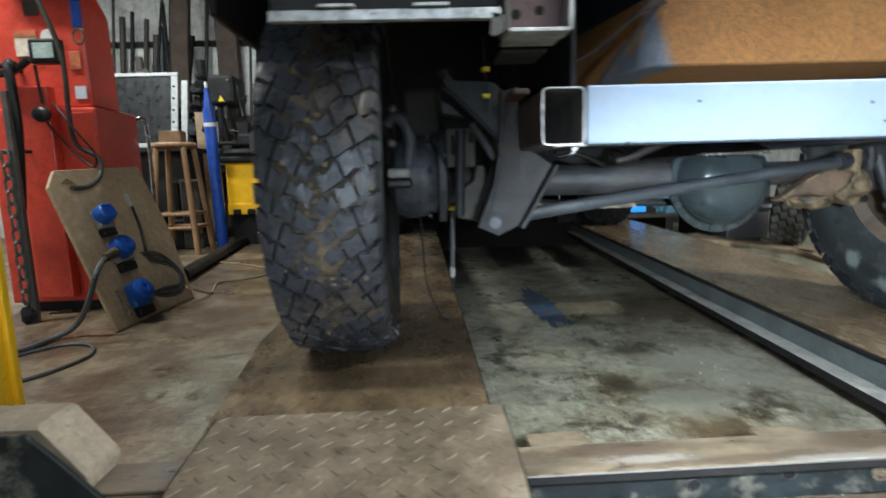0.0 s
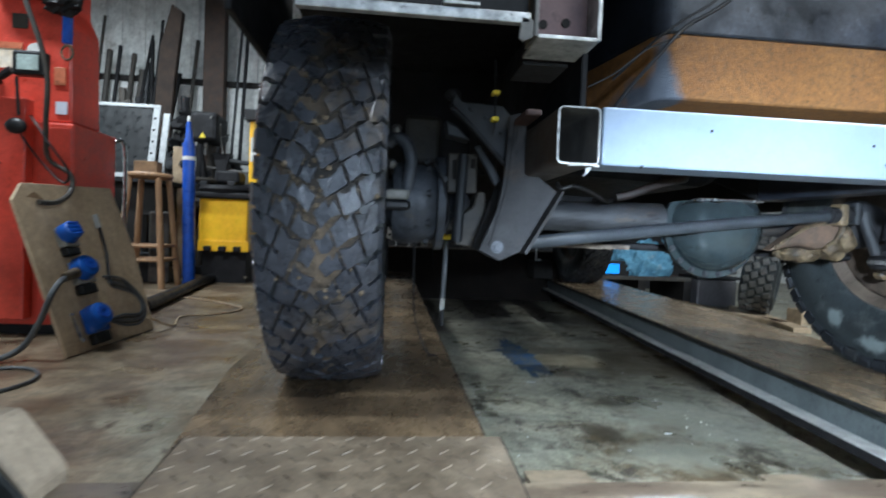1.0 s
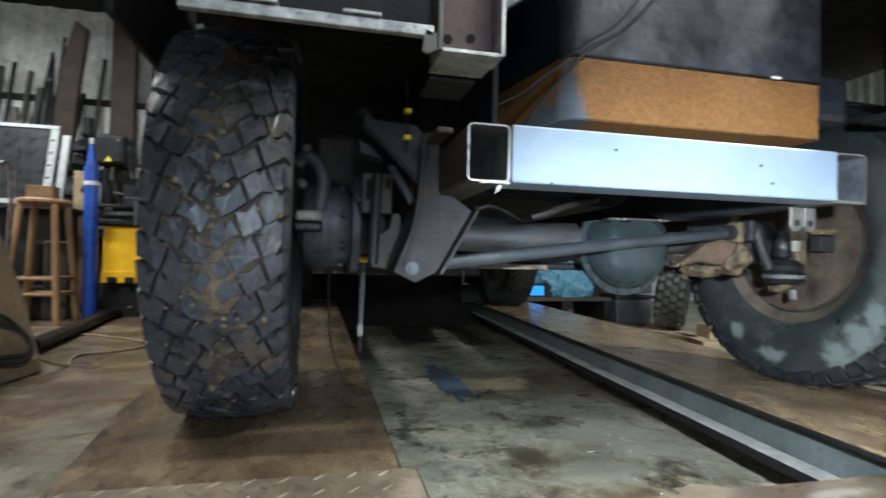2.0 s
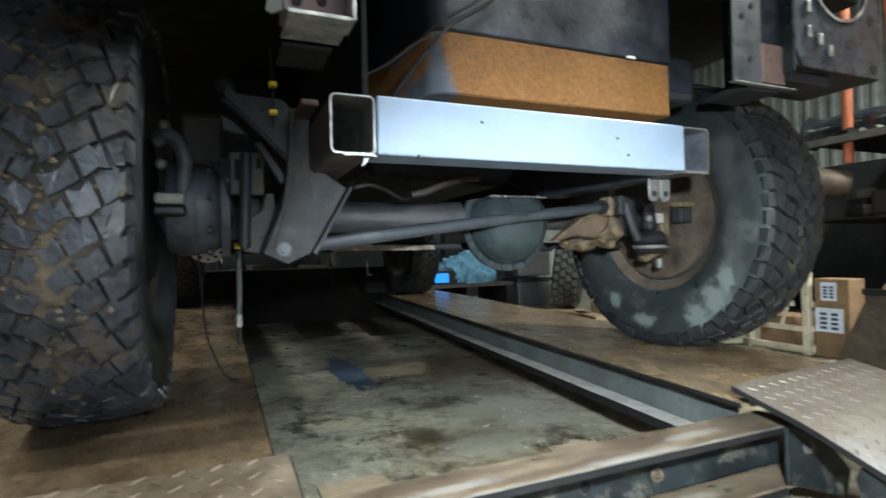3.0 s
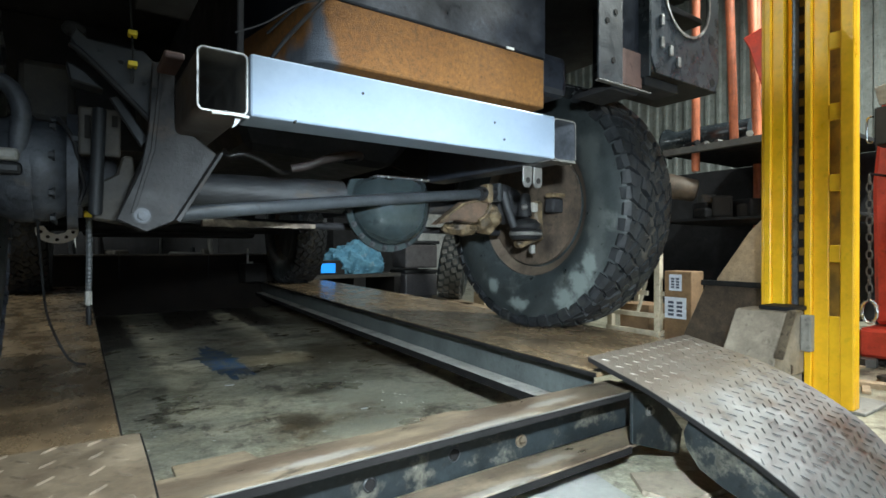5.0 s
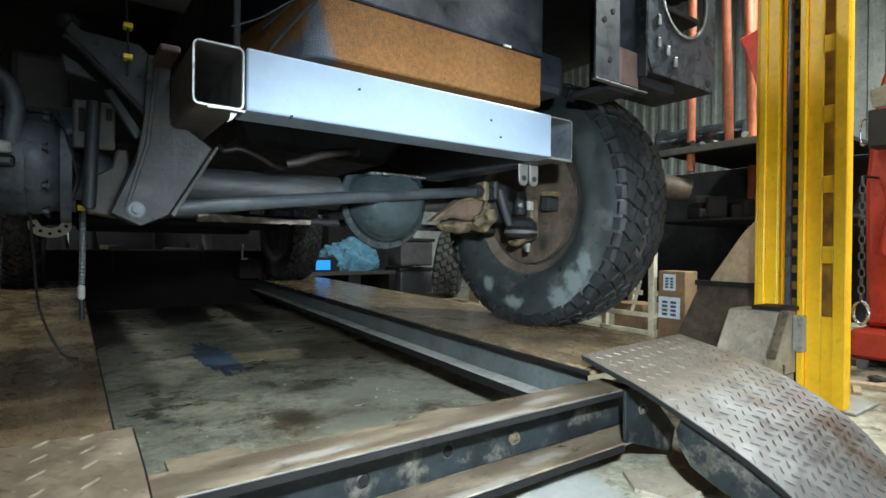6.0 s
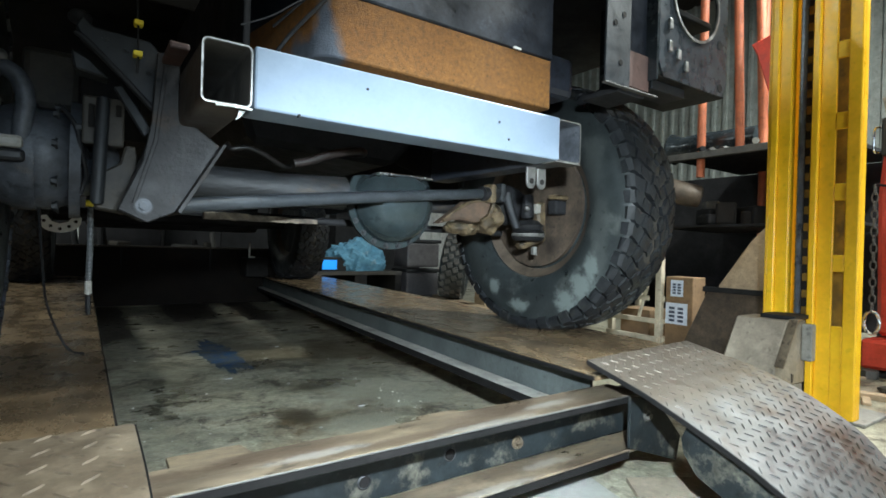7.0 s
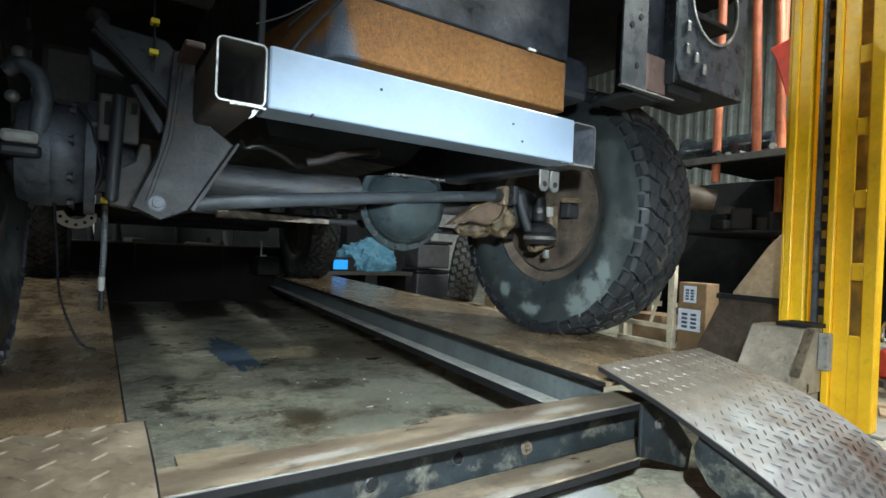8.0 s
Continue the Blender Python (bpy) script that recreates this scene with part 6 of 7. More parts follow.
t = thing("carton", "brown cardboard carton with two printed paper labels", "carton")
part("body", box(3.28, 3.42, 2.13, 2.305, 0.0, 0.43, 0.006), CARD, t)
for y0, y1, z0, z1 in ((2.19, 2.27, 0.31, 0.41), (2.16, 2.30, 0.14, 0.27)):
    lb = part("label_sheet", box(3.276, 3.2795, y0, y1, z0, z1, 0), PAPER, t, "pale printed paper label")
    for k in range(2):
        c = y0 + (y1 - y0) * (0.3 + 0.4 * k)
        for j in range(4):
            zz = z0 + 0.015 + j * (z1 - z0 - 0.03) / 4
            part("print_bar", box(3.2745, 3.2758, c - (y1 - y0) * 0.13, c + (y1 - y0) * 0.13, zz, zz + (z1 - z0) * 0.12, 0), BARCODE, lb)
t = part("rusty_sheet", prism([(2.36, 0.0), (2.22, 0.37), (1.66, 0.37), (1.60, 0.0)], "x", 0, 0.03, 0.006), HUB_BROWN)
t.matrix_world = pose(3.20, -0.20, 0, 0, 6, 0)
tagged(t, "brown rusty steel sheet leaning beside the carton", "steel sheet")
t = part("sheet_rib", box(-0.018, -0.002, 1.72, 2.24, 0.36, 0.39, 0.004), BLACK_STEEL, t)
t = part("leaning_board", prism([(2.20, 0.0), (2.18, 0.40), (2.02, 0.66), (1.93, 0.76), (1.84, 0.74), (1.66, 0.40), (1.64, 0.0)], "x", 0, 0.028, 0.006), BOARD)
t.matrix_world = pose(3.24, -0.20, 0, 0, 6, 0)
tagged(t, "weathered tan board leaning behind the rusty steel sheet", "board")
tagged(part("sack", ball((3.78, 2.0, 0.20), 0.22, (1, 1.1, 0.95), lumps=0.4, detail=3), surface("dirty_sackcloth", (0.30, 0.25, 0.18), (0.22, 0.18, 0.13), 0.9, scale=8), smooth=True), "dirty tan sack on the floor", "sack")

t = thing("tyre_machine", "red-painted workshop machine with a broad base", "machine")
part("base", prism([(3.42, 1.36), (3.46, 0.3), (4.5, 0.3), (4.5, 1.36)], "z", 0.04, 0.18, 0.015), RED, t)
part("foot", box(3.5, 4.4, 0.4, 1.3, 0.0, 0.039, 0.004), BLACK_STEEL, t)
part("column", prism([(1.33, 0.19), (1.34, 0.9), (1.30, 1.35), (1.16, 1.85), (0.4, 1.95), (0.4, 0.19)], "x", 3.55, 4.2, 0.02), RED, t)
part("arm_ram", rod((3.52, 1.25, 0.55), (3.52, 1.10, 1.5), 0.03, sides=14), RED, t, smooth=True)
part("switch_box", box(3.38, 3.5, 1.13, 1.285, 1.06, 1.24, 0.008), GREY_STEEL, t, "blue-grey switch box with a wire handle")
part("handle", pipe([(3.40, 1.292, 1.08), (3.40, 1.315, 1.09), (3.40, 1.315, 1.19), (3.40, 1.292, 1.20)], 0.005, 8), CHROME, t)
part("bracket", prism([(1.16, 1.25), (1.27, 1.25), (1.29, 1.34), (1.20, 1.36)], "x", 3.40, 3.41, 0.003), HOUSING, t)
ch = thing("hanging_chain", "steel chain with a shackle hanging beside the red machine", "chain", (3.36, 1.295, 0))
for k in range(15):
    q = bmesh.new()
    q = pipe([(0.012 * math.cos(a), 0, 0.024 * math.sin(a)) for a in [2 * math.pi * i / 10 for i in range(11)]], 0.0038, 6, 1)
    l = part("link", q, CHASSIS, ch)
    l.matrix_basis = pose(0, 0, 0.90 - k * 0.040, 0, 0, 90 * (k % 2))
q = pipe([(0, 0.03 * math.cos(a), 0.27 + 0.055 * math.sin(a)) for a in [2 * math.pi * i / 12 for i in range(13)]], 0.008, 8, 1)
part("shackle", q, CHROME, ch, "bright steel shackle")
part("hook", rod((0, 0, 0.925), (0.21, -0.01, 0.93), 0.006, sides=8), BLACK_STEEL, ch)
for k in range(14):
    x, y = random.uniform(2.75, 3.5), random.uniform(0.85, 1.5)
    rr = random.uniform(0.015, 0.05)
    if k % 3 == 0:
        t = part("floor_nut", rod((0, 0, 0), (0, 0, rr), rr, sides=6, edge=0.003), CHASSIS)
    elif k % 3 == 1:
        t = part("floor_clod", ball((0, 0, rr * 0.5), rr, (1.4, 1, 0.6), lumps=0.5), DARK_CAST)
    else:
        t = part("floor_batten", box(-rr * 4, rr * 4, -rr * 0.6, rr * 0.6, 0, rr * 0.5, 0.002), BOARD)
    t.matrix_world = pose(x, y, 0, 0, 0, random.uniform(0, 180))
    tagged(t, "small dirty workshop scrap lying on the floor", "scrap", group="scraps beside the post")

# ---- the left-hand side: red cabinet, socket board, stool, tyre changer ----
t = thing("red_cabinet", "tall red-painted steel machine cabinet with stickers", "cabinet")
part("lower_body", box(-2.25, -1.64, 3.52, 3.97, 0.06, 1.19, 0.012), RED, t)
part("front_door", box(-1.82, -1.645, 3.505, 3.519, 0.12, 1.16, 0.004), RED, t)
part("upper_body", prism([(-2.25, 1.192), (-1.67, 1.192), (-1.68, 1.75), (-1.73, 1.86), (-1.73, 2.3), (-2.25, 2.3)], "y", 3.55, 3.84, 0.012), RED, t)
part("upper_ledge", box(-2.06, -1.70, 3.47, 3.549, 1.86, 1.93, 0.01), RED, t)
part("plinth", box(-2.2, -1.7, 3.56, 3.92, 0.0, 0.059, 0.002), BLACK_STEEL, t)
part("sticker", box(-2.05, -1.93, 3.544, 3.5485, 1.48, 1.62, 0), surface("white_orange_label", (0.75, 0.70, 0.62), (0.70, 0.55, 0.35), 0.5, scale=6), t, "white and orange warning sticker")
part("sticker_band", box(-2.05, -1.93, 3.541, 3.5435, 1.585, 1.62, 0), ORANGE_PIPE, t)
part("round_sticker", rod((-1.86, 3.543, 1.58), (-1.86, 3.5485, 1.58), 0.045, sides=24), WHITE_PAINT, t)
part("green_sticker", box(-1.88, -1.82, 3.542, 3.5485, 1.47, 1.52, 0), surface("green_print", (0.25, 0.55, 0.06), (0.2, 0.45, 0.05), 0.5), t)
part("paper_note", box(-1.75, -1.69, 3.542, 3.5485, 1.24, 1.31, 0), PAPER, t)
part("recess", box(-1.76, -1.70, 3.540, 3.5485, 1.40, 1.50, 0.003), ORANGE_PIPE, t)
part("recess", box(-1.98, -1.90, 3.540, 3.5485, 1.70, 1.78, 0.003), DARK_CAST, t)
part("handle", pipe([(-1.63, 4.0, 0.55), (-1.60, 4.0, 0.60), (-1.60, 4.0, 1.12), (-1.64, 3.95, 1.16)], 0.012, 8), CHROME, t, "bright bent handle")
lm = part("work_light", box(-1.86, -1.70, 3.36, 3.42, 1.40, 1.53, 0.012), BLACK_PLASTIC, t, "square black work light with a pale lens")
part("lens", box(-1.83, -1.725, 3.352, 3.359, 1.425, 1.505, 0.002), surface("pale_lens", (0.5, 0.6, 0.58), (0.42, 0.52, 0.5), 0.2), lm)
part("arm", pipe([(-2.1, 3.42, 1.36), (-1.98, 3.40, 1.37), (-1.88, 3.39, 1.43)], 0.02, 8), BLACK_PLASTIC, lm)
part("stem", rod((-1.86, 3.40, 1.40), (-1.86, 3.42, 1.20), 0.008, sides=8), GREY_STEEL, lm)
part("knob", ball((-1.86, 3.40, 1.14), 0.055, (1, 0.5, 0.8)), BLACK_PLASTIC, lm, smooth=True)
part("blue_strap", box(-1.70, -1.655, 3.50, 3.53, 1.62, 1.95, 0.006), BLUE_PAINT, t, "blue hanging strap")
part("brass_ring", pipe([(-1.67 + 0.03 * math.cos(a), 3.50, 1.57 + 0.04 * math.sin(a)) for a in [2 * math.pi * i / 12 for i in range(13)]], 0.006, 6, 1), TAN_CAST, t)
part("dark_gear", ball((-1.70, 3.50, 1.83), 0.09, (1, 0.7, 0.7), lumps=0.5, detail=3), BLACK_STEEL, t)
part("brown_hose", pipe([(-1.95, 3.40, 2.2), (-1.80, 3.36, 1.80), (-1.69, 3.36, 1.45), (-1.70, 3.38, 1.15), (-1.72, 3.44, 0.98), (-1.62, 3.46, 0.90), (-1.585, 3.40, 0.80), (-1.572, 3.26, 0.74), (-1.58, 3.14, 0.735)], 0.013, 8), DARK_CAST, t, "old brown hose", smooth=True)
part("red_panel", box(-2.04, -1.84, 3.44, 3.51, 0.10, 1.30, 0.008), RED, t)
part("lead", pipe([(-1.80, 3.42, 1.2), (-1.68, 3.38, 1.05), (-1.60, 3.40, 0.92), (-1.63, 3.42, 0.85), (-1.75, 3.44, 0.95), (-1.85, 3.42, 1.10)], 0.006, 6), BLACK_PLASTIC, t)
tagged(part("upright_bar", box(-1.975, -1.945, 3.28, 3.31, 0.0, 1.25, 0.003), CHASSIS), "rusty grey steel bar standing against the cabinet", "bar")

t = thing("hose_bundle", "dark green-black rubber hoses hung on the red cabinet", "hose")
hb = pipe([(-2.02, 3.46, 1.42), (-1.97, 3.36, 1.38), (-1.95, 3.34, 1.1), (-1.98, 3.35, 0.8), (-2.02, 3.38, 0.62)], 0.024, 8, 8)
part("hose", hb, BLACK_PLASTIC, t, smooth=True)
part("peg", rod((-2.12, 3.40, 1.40), (-1.96, 3.40, 1.40), 0.015, sides=8), BLACK_STEEL, t)
part("peg_arm", rod((-2.04, 3.40, 1.40), (-2.04, 3.555, 1.40), 0.012, sides=8), BLACK_STEEL, t)

t = thing("socket_board", "leaning chipboard panel with three blue industrial power sockets", "socket board", (-1.356, 3.002, 0.006), turn=(-20, 0, 85.1))
part("panel", prism([(0.0, 0.0), (0.76, 0.0), (0.83, 0.50), (0.80, 0.905), (0.09, 0.872), (0.0, 0.78)], "y", 0, 0.018, 0.003), BOARD, t)
for sx, sz, r, style in ((0.225, 0.585, 0.056, 0), (0.245, 0.395, 0.066, 1), (0.222, 0.140, 0.070, 2)):
    so = part("socket", box(sx - r * 0.8, sx + r * 1.25, -0.045, -0.001, sz - r * 0.95, sz + r * 0.95, 0.012), GREY_PLASTIC if style != 2 else BLUE, t, "industrial socket with a blue round cap")
    tip = pose(sx, 0, sz) @ pose(0, 0, 0, -14, 0, -12)
    part("cap", lathe([(-0.105, 0.0), (-0.105, r * 0.70), (-0.098, r * 0.84), (-0.062, r * 0.92), (-0.046, r * 0.98), (-0.046, 0)], 28, "y", m=tip), BLUE, so, "blue round cap", smooth=True)
    if style == 0:
        for k in range(4):
            part("grip_rib", box(-r * 0.6, r * 0.6, -0.112, -0.106, (k - 1.5) * r * 0.36 - 0.004, (k - 1.5) * r * 0.36 + 0.004, 0.002, m=tip), BLUE_PAINT, so)
    else:
        part("ring", lathe([(-0.113, r * 0.20), (-0.113, r * 0.46), (-0.106, r * 0.50), (-0.106, r * 0.16)], 22, "y", m=tip, closed=True), BLUE_PAINT, so)
    part("hinge", box(sx + r * 0.85, sx + r * 1.3, -0.075, -0.046, sz + r * 0.2, sz + r * 0.75, 0.006), GREY_PLASTIC, so)
    part("cable_entry", box(sx - r * 0.7, sx + r * 1.1, -0.040, -0.001, sz - r * 1.75, sz - r * 0.98, 0.008), BLACK_PLASTIC, so, "black cable entry under the socket")
part("gland", rod((0.17, -0.055, 0.39), (0.075, -0.06, 0.372), 0.028, 0.022, 14, 0.004), TAN_CAST, t, "brass cable gland", smooth=True)
part("clamp", pipe([(0.105, -0.012, 0.19), (0.086, -0.02, 0.185), (0.100, -0.02, 0.06), (0.125, -0.012, 0.06)], 0.007, 6), CHROME, t)
part("knife_switch", box(0.525, 0.54, -0.03, -0.001, 0.64, 0.72, 0.003), GREY_PLASTIC, t)
part("switch_lead", pipe([(0.532, -0.02, 0.64), (0.50, -0.03, 0.50), (0.47, -0.02, 0.36), (0.45, -0.03, 0.30)], 0.008, 6), BLACK_PLASTIC, t)
for k in range(5):
    part("cable_loop", pipe([(0.42 + 0.012 * k, -0.02, 0.36 - 0.016 * k), (0.58 + 0.010 * k, -0.025, 0.325 - 0.022 * k), (0.695 - 0.008 * k, -0.03, 0.17), (0.62, -0.025, 0.065 + 0.012 * k), (0.47, -0.02, 0.07 + 0.015 * k), (0.34, -0.02, 0.12)], 0.0065, 6), DARK_CAST if k % 2 else HOSE, t, "coiled brown cable")
part("worn_corner", prism([(0.09, 0.80), (0.20, 0.79), (0.15, 0.83)], "y", -0.003, -0.0005, 0), CARD, t)
tagged(part("power_cable", pipe([(-1.420, 3.080, 0.371), (-1.41, 3.02, 0.355), (-1.41, 2.96, 0.30), (-1.45, 2.95, 0.18), (-1.53, 2.96, 0.06), (-1.60, 2.90, 0.016), (-1.62, 2.74, 0.016), (-1.66, 2.55, 0.016)], 0.014, 8), HOSE, smooth=True), "thick grey power cable plugged into the socket board", "cable")
tagged(part("floor_cable", pipe([(-1.62, 2.66, 0.008), (-1.50, 2.80, 0.008), (-1.36, 2.78, 0.008), (-1.27, 2.62, 0.008), (-1.33, 2.40, 0.008), (-1.5, 2.2, 0.008)], 0.008, 6), HOSE), "grey cable looped on the floor", "cable")
tagged(part("floor_cable", pipe([(-1.27, 3.62, 0.10), (-1.22, 3.85, 0.008), (-1.30, 4.2, 0.008), (-1.1, 4.35, 0.008), (-1.0, 4.6, 0.008), (-1.25, 4.9, 0.008), (-1.7, 5.2, 0.008), (-1.95, 5.0, 0.008)], 0.008, 6), BOARD), "thin tan cable looped on the floor", "cable")
tagged(part("floor_hose", pipe([(-1.62, 4.35, 0.05), (-1.72, 5.2, 0.05), (-1.85, 6.2, 0.05), (-1.9, 7.2, 0.05)], 0.05, 12), BLACK_PLASTIC, smooth=True), "thick black rubber hose lying on the floor", "hose")
ch = thing("hanging_chain", "rusty steel chain hanging at the front of the red cabinet", "chain", (-1.97, 3.25, 0), group="chains")
for k in range(12):
    l = part("link", pipe([(0.022 * math.cos(a), 0, 0.042 * math.sin(a)) for a in [2 * math.pi * i / 10 for i in range(11)]], 0.008, 6, 1), CHASSIS, ch)
    l.matrix_basis = pose(0, 0, 0.90 - k * 0.068, 0, 0, 90 * (k % 2))
part("top_hook", rod((0, 0, 0.93), (0.0, 0.275, 0.95), 0.01, sides=8), BLACK_STEEL, ch)
part("grab_hook", ball((0, 0, 0.05), 0.05, (0.8, 0.5, 1), lumps=0.3), BLACK_STEEL, ch)

t = thing("wooden_stool", "tall plain wooden bar stool with a round seat", "stool", (-2.32, 6.0, 0))
part("seat", lathe([(1.10, 0.0), (1.10, 0.19), (1.115, 0.215), (1.135, 0.215), (1.15, 0.20), (1.15, 0.0)], 32, "z"), WOOD, t, smooth=True)
LEG = [(-0.22, -0.20), (0.22, -0.20), (0.22, 0.20), (-0.22, 0.20)]
for x, y in LEG:
    part("leg", rod((x, y, 0), (x * 0.62, y * 0.62, 1.10), 0.032, 0.028, 10), WOOD, t, smooth=True)
for (x, y), (x1, y1) in zip(LEG, LEG[1:] + LEG[:1]):
    for z in (0.28, 0.42):
        k = 1 - 0.38 * z / 1.1
        part("rung", rod((x * k, y * k, z), (x1 * k, y1 * k, z), 0.017, sides=8), WOOD, t)
tagged(part("wood_block", box(-2.44, -2.22, 5.92, 6.06, 1.151, 1.27, 0.005), CARD), "small brown wooden block on the stool", "block")
t = thing("blue_strut", "blue-enamelled telescopic strut leaning upright", "strut", (-2.03, 6.25, 0))
part("barrel", rod((0.02, 0, 0.0), (-0.01, 0.0, 1.52), 0.062, sides=20, edge=0.01), BLUE_PAINT, t, smooth=True)
part("neck", rod((-0.01, 0, 1.52), (-0.014, 0, 1.74), 0.045, 0.02, 16), BLUE_PAINT, t, smooth=True)
part("tip", rod((-0.014, 0, 1.74), (-0.015, 0, 1.80), 0.016, sides=10), WHITE_PAINT, t)
part("band", rod((-0.006, 0, 1.33), (-0.007, 0, 1.37), 0.064, sides=20), WHITE_PAINT, t)
t = thing("clutter_bench", "dark cluttered workbench behind the stool", "bench", (-3.08, 6.75, 0))
part("top", box(-0.55, 0.62, -0.2, 0.5, 1.10, 1.15, 0.005), BLACK_STEEL, t)
part("cupboard", box(-0.5, 0.55, -0.1, 0.48, 0.0, 1.099, 0.008), DARK, t)
pn = thing("window_panel", "old glazed panel with a white frame propped on the bench", "window panel", (-2.92, 6.62, 1.152), turn=(-12, 0, 0))
part("glass", box(-0.42, 0.30, 0.0, 0.012, 0.05, 0.84, 0.002), surface("dark_dusty_glass", (0.016, 0.018, 0.019), (0.010, 0.011, 0.012), 0.35, scale=5, wear=0.5), pn, "dark dusty glass")
for x0, x1, z0, z1 in ((-0.46, 0.36, 0.84, 0.88), (0.285, 0.36, 0.0, 0.839), (-0.46, -0.42, 0.0, 0.839), (-0.419, 0.284, 0.0, 0.05)):
    part("frame", box(x0, x1, -0.012, 0.022, z0, z1, 0.004), AGED_WHITE, pn)
for k in range(5):
    part("hinge_hole", rod((0.315, -0.0135, 0.15 + 0.14 * k), (0.315, -0.012, 0.15 + 0.14 * k), 0.016, sides=10), DARK, pn)
part("side_strip", box(0.40, 0.47, -0.01, 0.03, 0.0, 0.78, 0.004), AGED_WHITE, pn)
for k in range(22):
    x, y = random.uniform(-3.3, -2.3), random.uniform(5.9, 6.5)
    if x > -2.6 and y < 6.3:
        y = 6.4
    h = random.uniform(0.15, 0.8)
    q = box(-0.1, 0.1, -0.07, 0.07, 0, h, 0.02) if k % 2 else rod((0, 0, 0), (random.uniform(-0.1, 0.1), 0, h), random.uniform(0.03, 0.08), sides=10, edge=0.01)
    o = part("stacked_scrap", q, random.choice((BLACK_STEEL, DARK_CAST, CHASSIS, DARK, BLACK_STEEL)))
    o.matrix_world = pose(x, y, 0, 0, 0, random.uniform(0, 180))
    tagged(o, "dark scrap metal part standing on the floor by the bench", "scrap part", group="scrap by the bench")

t = thing("tyre_changer", "yellow tyre changer with a black turntable and tool column", "tyre changer", (-1.72, 6.5, 0))
part("cabinet", box(-0.29, 0.24, 0.0, 0.6, 0.36, 0.95, 0.02), YELLOW, t)
part("kick_plate", box(-0.29, 0.26, -0.012, -0.001, 0.36, 0.48, 0.004), YELLOW, t)
part("base", box(-0.26, 0.22, 0.05, 0.55, 0.0, 0.359, 0.004), BLACK_STEEL, t)
for k in range(3):
    part("pedal", box(-0.22 + 0.16 * k, -0.14 + 0.16 * k, -0.06, -0.013, 0.36, 0.42, 0.01), BLACK_STEEL, t)
part("top_tray", box(-0.36, 0.34, -0.05, 0.62, 0.952, 1.02, 0.02), BLACK_STEEL, t)
part("turntable", lathe([(1.021, 0), (1.021, 0.30), (1.06, 0.32), (1.10, 0.30), (1.10, 0)], 32, "z", m=pose(-0.05, 0.25, 0)), BLACK_STEEL, t, smooth=True)
for k in range(4):
    a = k * math.pi / 2 + 0.4
    part("jaw", box(-0.05 + 0.26 * math.cos(a) - 0.04, -0.05 + 0.26 * math.cos(a) + 0.04, 0.25 + 0.26 * math.sin(a) - 0.03, 0.25 + 0.26 * math.sin(a) + 0.03, 1.101, 1.15, 0.006), GREY_STEEL, t)
part("column", box(0.07, 0.20, 0.62, 0.76, 0.0, 1.95, 0.012), YELLOW, t)
part("column_label", box(0.09, 0.17, 0.612, 0.619, 1.45, 1.75, 0), WHITE_PAINT, t)
part("swing_arm", box(0.02, 0.60, 0.55, 0.72, 1.951, 2.09, 0.012), BLACK_PLASTIC, t, "black swing arm")
part("arm_tape", box(0.32, 0.50, 0.54, 0.549, 1.99, 2.04, 0), YELLOW_TAPE, t)
part("motor", box(-0.22, 0.05, 0.30, 0.60, 1.152, 1.30, 0.03), BLACK_STEEL, t)

for x0, x1, x2 in ((-3.75, -3.62, 0.08), (-3.48, -3.36, 0.03), (-3.2, -3.3, 0.05), (-3.0, -2.85, 0.04), (-4.05, -3.95, 0.04), (-4.3, -4.18, 0.03), (-3.42, -3.1, 0.045), (-3.85, -3.5, 0.03), (-2.5, -2.45, 0.04), (-4.5, -4.4, 0.05), (-4.15, -4.1, 0.06), (-3.9, -3.75, 0.05), (-3.58, -3.55, 0.06), (-2.3, -2.2, 0.03), (-2.15, -2.12, 0.04), (-1.9, -1.75, 0.03), (-3.3, -3.5, 0.04)):
    tagged(part("leaning_bar", rod((x0, 8.25, 0.0), (x1, 8.7, random.uniform(2.9, 3.9)), x2 * 0.7, sides=8), random.choice((BLACK_STEEL, GREY_STEEL, BLACK_STEEL, DARK_CAST))), "long steel bar stock leaning against the back wall", "bar", group="bar stock at the back wall")
tagged(part("rusty_beam", prism([(-3.35, 0.0), (-3.1, 0.0), (-2.95, 2.6), (-2.85, 3.6), (-3.0, 3.7), (-3.15, 3.1)], "y", 8.1, 8.2, 0.01), surface("brown_scale", (0.055, 0.035, 0.024), (0.03, 0.021, 0.016), 0.85)), "dark brown rusty steel beam stood on end", "beam")
tagged(part("stanchion", box(-2.72, -2.42, 8.55, 8.72, 0.0, 4.2, 0.01), surface("brown_paint", (0.06, 0.036, 0.025), (0.036, 0.024, 0.018), 0.75)), "brown steel stanchion of the back wall", "stanchion", kind="structure")
structure("sheeting_rail", box(-6, -0.2, 8.70, 8.76, 2.76, 2.84, 0.003), DARK, "dark steel rail along the back wall", "rail")

bd = thing("pillar_drill", "dark greasy pillar drill crowded with machine parts", "drill", (-2.30, 7.65, 0))
part("base", box(-0.22, 0.22, -0.20, 0.24, 0.0, 0.12, 0.02), BLACK_STEEL, bd)
part("pillar", rod((0, 0.1, 0.12), (0, 0.1, 2.05), 0.055, sides=18, edge=0.006), DARK_CAST, bd, smooth=True)
part("head", roughen(box(-0.17, 0.17, -0.26, 0.22, 1.72, 2.10, 0.05), 0.01, 9), BLACK_STEEL, bd)
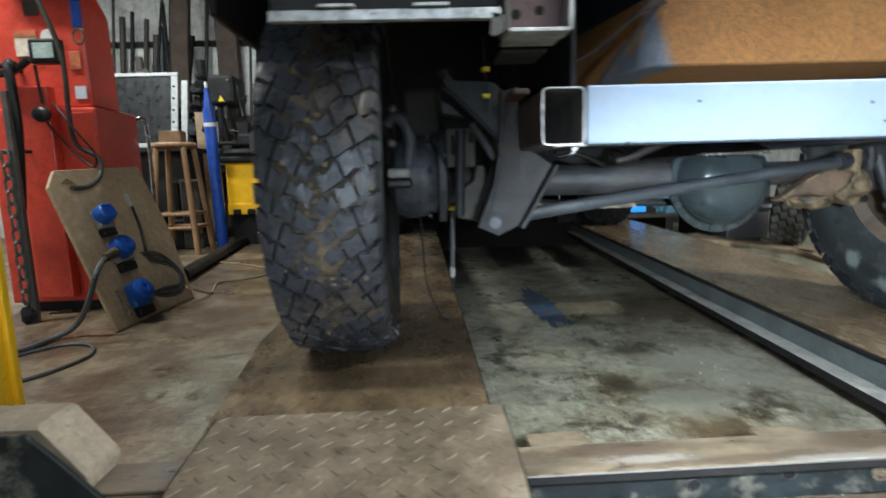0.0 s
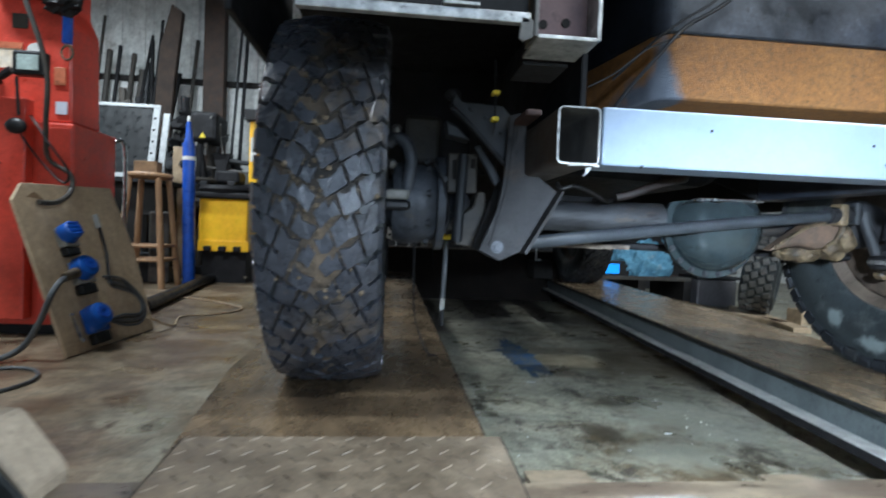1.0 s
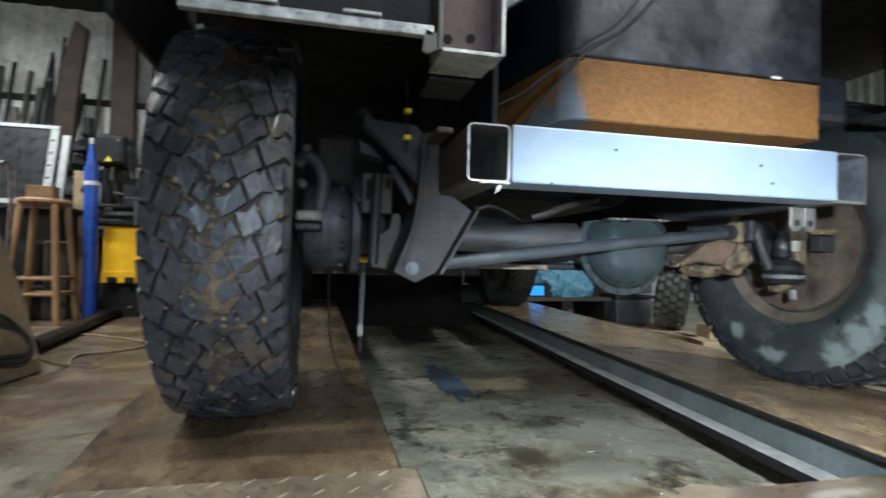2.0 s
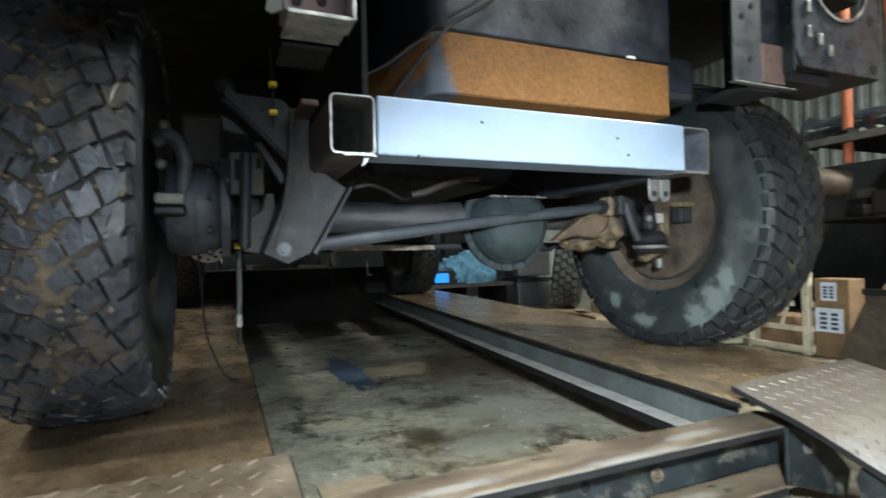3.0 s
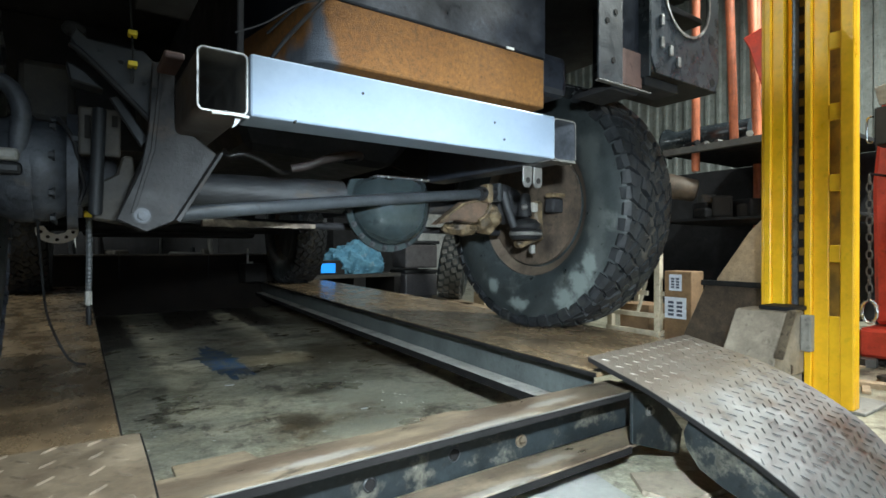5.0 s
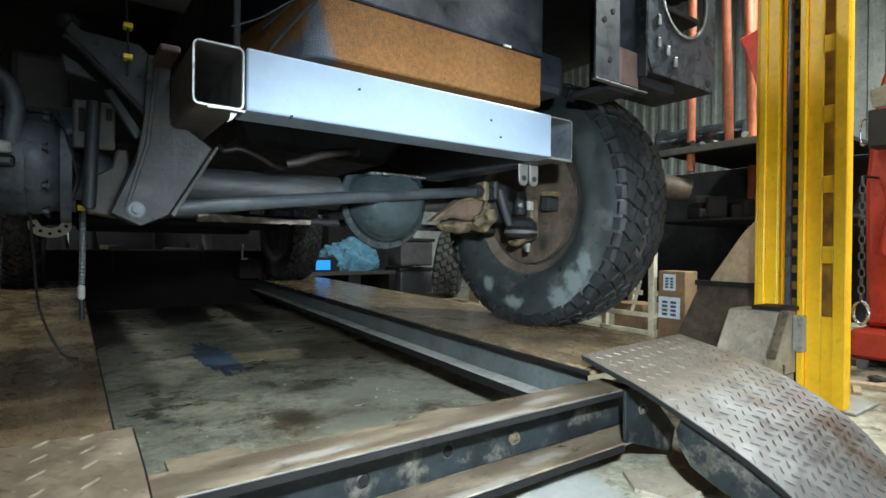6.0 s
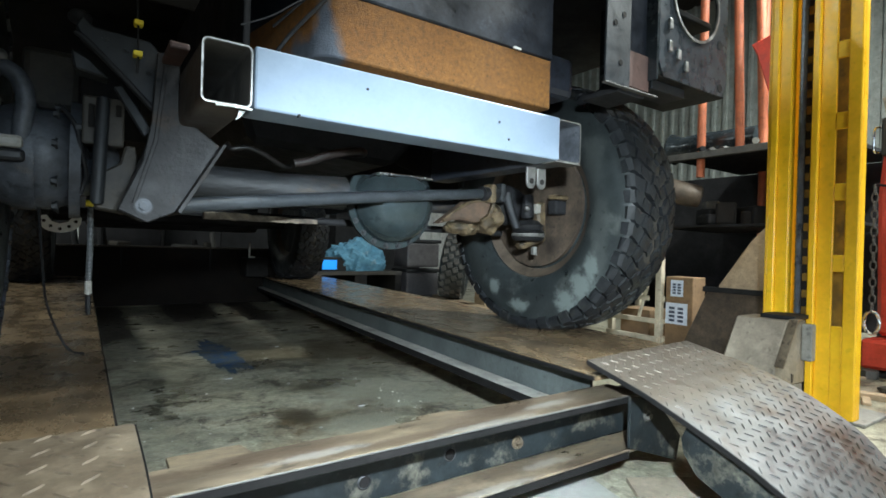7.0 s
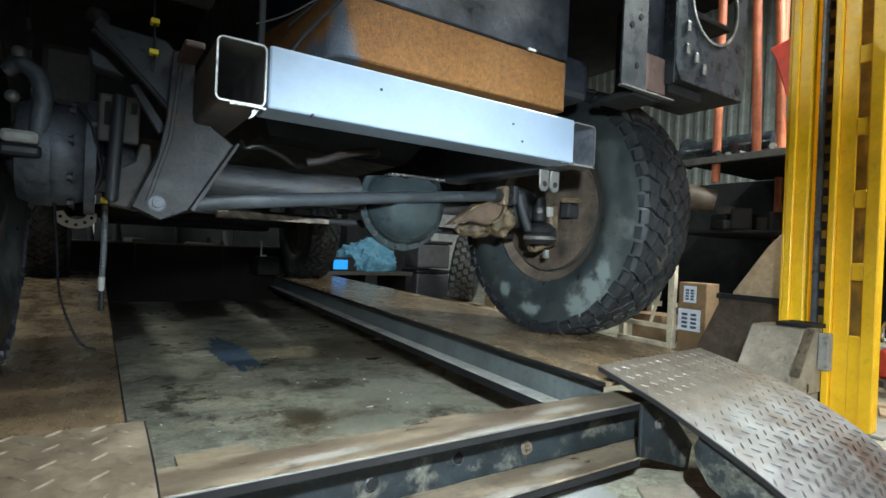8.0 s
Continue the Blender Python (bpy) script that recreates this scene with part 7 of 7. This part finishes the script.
part("motor", rod((-0.02, 0.22, 1.88), (-0.02, 0.48, 1.88), 0.12, sides=20, edge=0.02), GREY_STEEL, bd, smooth=True)
part("table", lathe([(1.20, 0.0), (1.20, 0.20), (1.225, 0.22), (1.25, 0.22), (1.25, 0.0)], 28, "z", m=pose(0, -0.12, 0)), DARK_CAST, bd, smooth=True)
part("table_arm", box(-0.05, 0.05, -0.10, 0.12, 1.13, 1.199, 0.01), BLACK_STEEL, bd)
part("chuck", rod((0, -0.14, 1.72), (0, -0.14, 1.56), 0.03, 0.018, 14), CHASSIS, bd, smooth=True)
for k in range(3):
    an = radians(120 * k + 20)
    part("feed_handle", rod((0.17, -0.10, 1.80), (0.22, -0.10 + 0.22 * math.cos(an), 1.80 + 0.22 * math.sin(an)), 0.010, sides=8), CHASSIS, bd)
part("warning_sticker", prism([(-0.04, 1.76), (0.04, 1.76), (0.0, 1.83)], "y", -0.268, -0.264, 0), YELLOW_TAPE, bd, "yellow triangular sticker")
part("head_bolt", bolt((0.10, -0.262, 2.02), (0, -1, 0), 0.012), CHASSIS, bd)
vb = thing("vice_bench", "dark steel vice bench with tapering anvil horns", "bench", (-1.88, 7.75, 0))
part("top", box(-0.42, 0.32, -0.25, 0.3, 1.12, 1.20, 0.01), BLACK_STEEL, vb)
for x, y in ((-0.38, -0.2), (0.28, -0.2), (-0.38, 0.26), (0.28, 0.26)):
    part("leg", box(x - 0.03, x + 0.03, y - 0.03, y + 0.03, 0.0, 1.119, 0.003), BLACK_STEEL, vb)
part("horn", rod((-0.30, -0.1, 1.52), (0.36, -0.16, 1.46), 0.055, 0.008, 14), GREY_STEEL, vb, smooth=True)
part("vice_body", prism([(-0.34, 1.201), (-0.14, 1.201), (-0.17, 1.40), (-0.12, 1.60), (-0.36, 1.60), (-0.31, 1.40)], "y", -0.17, -0.03, 0.01), BLACK_STEEL, vb)
part("vice_bar", rod((-0.5, -0.1, 1.42), (0.12, -0.12, 1.36), 0.014, sides=10), CHASSIS, vb, smooth=True)
tagged(part("wood_offcut", box(-2.62, -2.46, 7.30, 7.40, 0.0, 1.62, 0.006), BOARD), "pale timber offcut stood on end by the bench", "timber")
for k in range(24):
    x = random.uniform(-3.5, -1.9)
    h = random.uniform(0.7, 1.6) + (0.8 if x < -2.4 else 0.0)
    q = rod((0, 0, 0), (random.uniform(-0.15, 0.15), 0.05, h), random.uniform(0.02, 0.07), sides=8, edge=0.004)
    ball((random.uniform(-0.05, 0.05), 0.02, h * 0.9), random.uniform(0.06, 0.14), (1.3, 0.8, 0.9), q, 0.6, 2)
    o = part("machine_part", q, random.choice((BLACK_STEEL, DARK_CAST, BLACK_STEEL, GREY_STEEL)))
    o.matrix_world = pose(x, random.uniform(7.3, 8.0), 0, 0, 0, random.uniform(0, 180))
    tagged(o, "dark greasy machine part stood by the back wall", "machine part", group="machine parts at the back wall")

for k in range(26):
    x, y = random.uniform(-0.3, 1.9), random.uniform(6.45, 6.8)
    h = random.uniform(0.12, 0.62)
    if k % 3 == 0:
        q = roughen(box(-0.16, 0.16, -0.08, 0.08, 0, h, 0.02), 0.01, 9)
    elif k % 3 == 1:
        q = rod((0, 0, 0), (random.uniform(-0.1, 0.1), 0.05, h + 0.2), random.uniform(0.02, 0.06), sides=10, edge=0.008)
    else:
        q = lathe([(0, 0.0), (0, 0.12), (0.05, 0.15), (h * 0.5, 0.14), (h * 0.5, 0.0)], 20, "z")
    o = part("stored_part", q, random.choice((BLACK_STEEL, DARK_CAST, GREY_STEEL, DARK, CHASSIS)))
    o.matrix_world = pose(x, y, 0, 0, 0, random.uniform(0, 180))
    tagged(o, "greasy stored part standing in the dark at the back", "stored part", group="stored parts at the back")
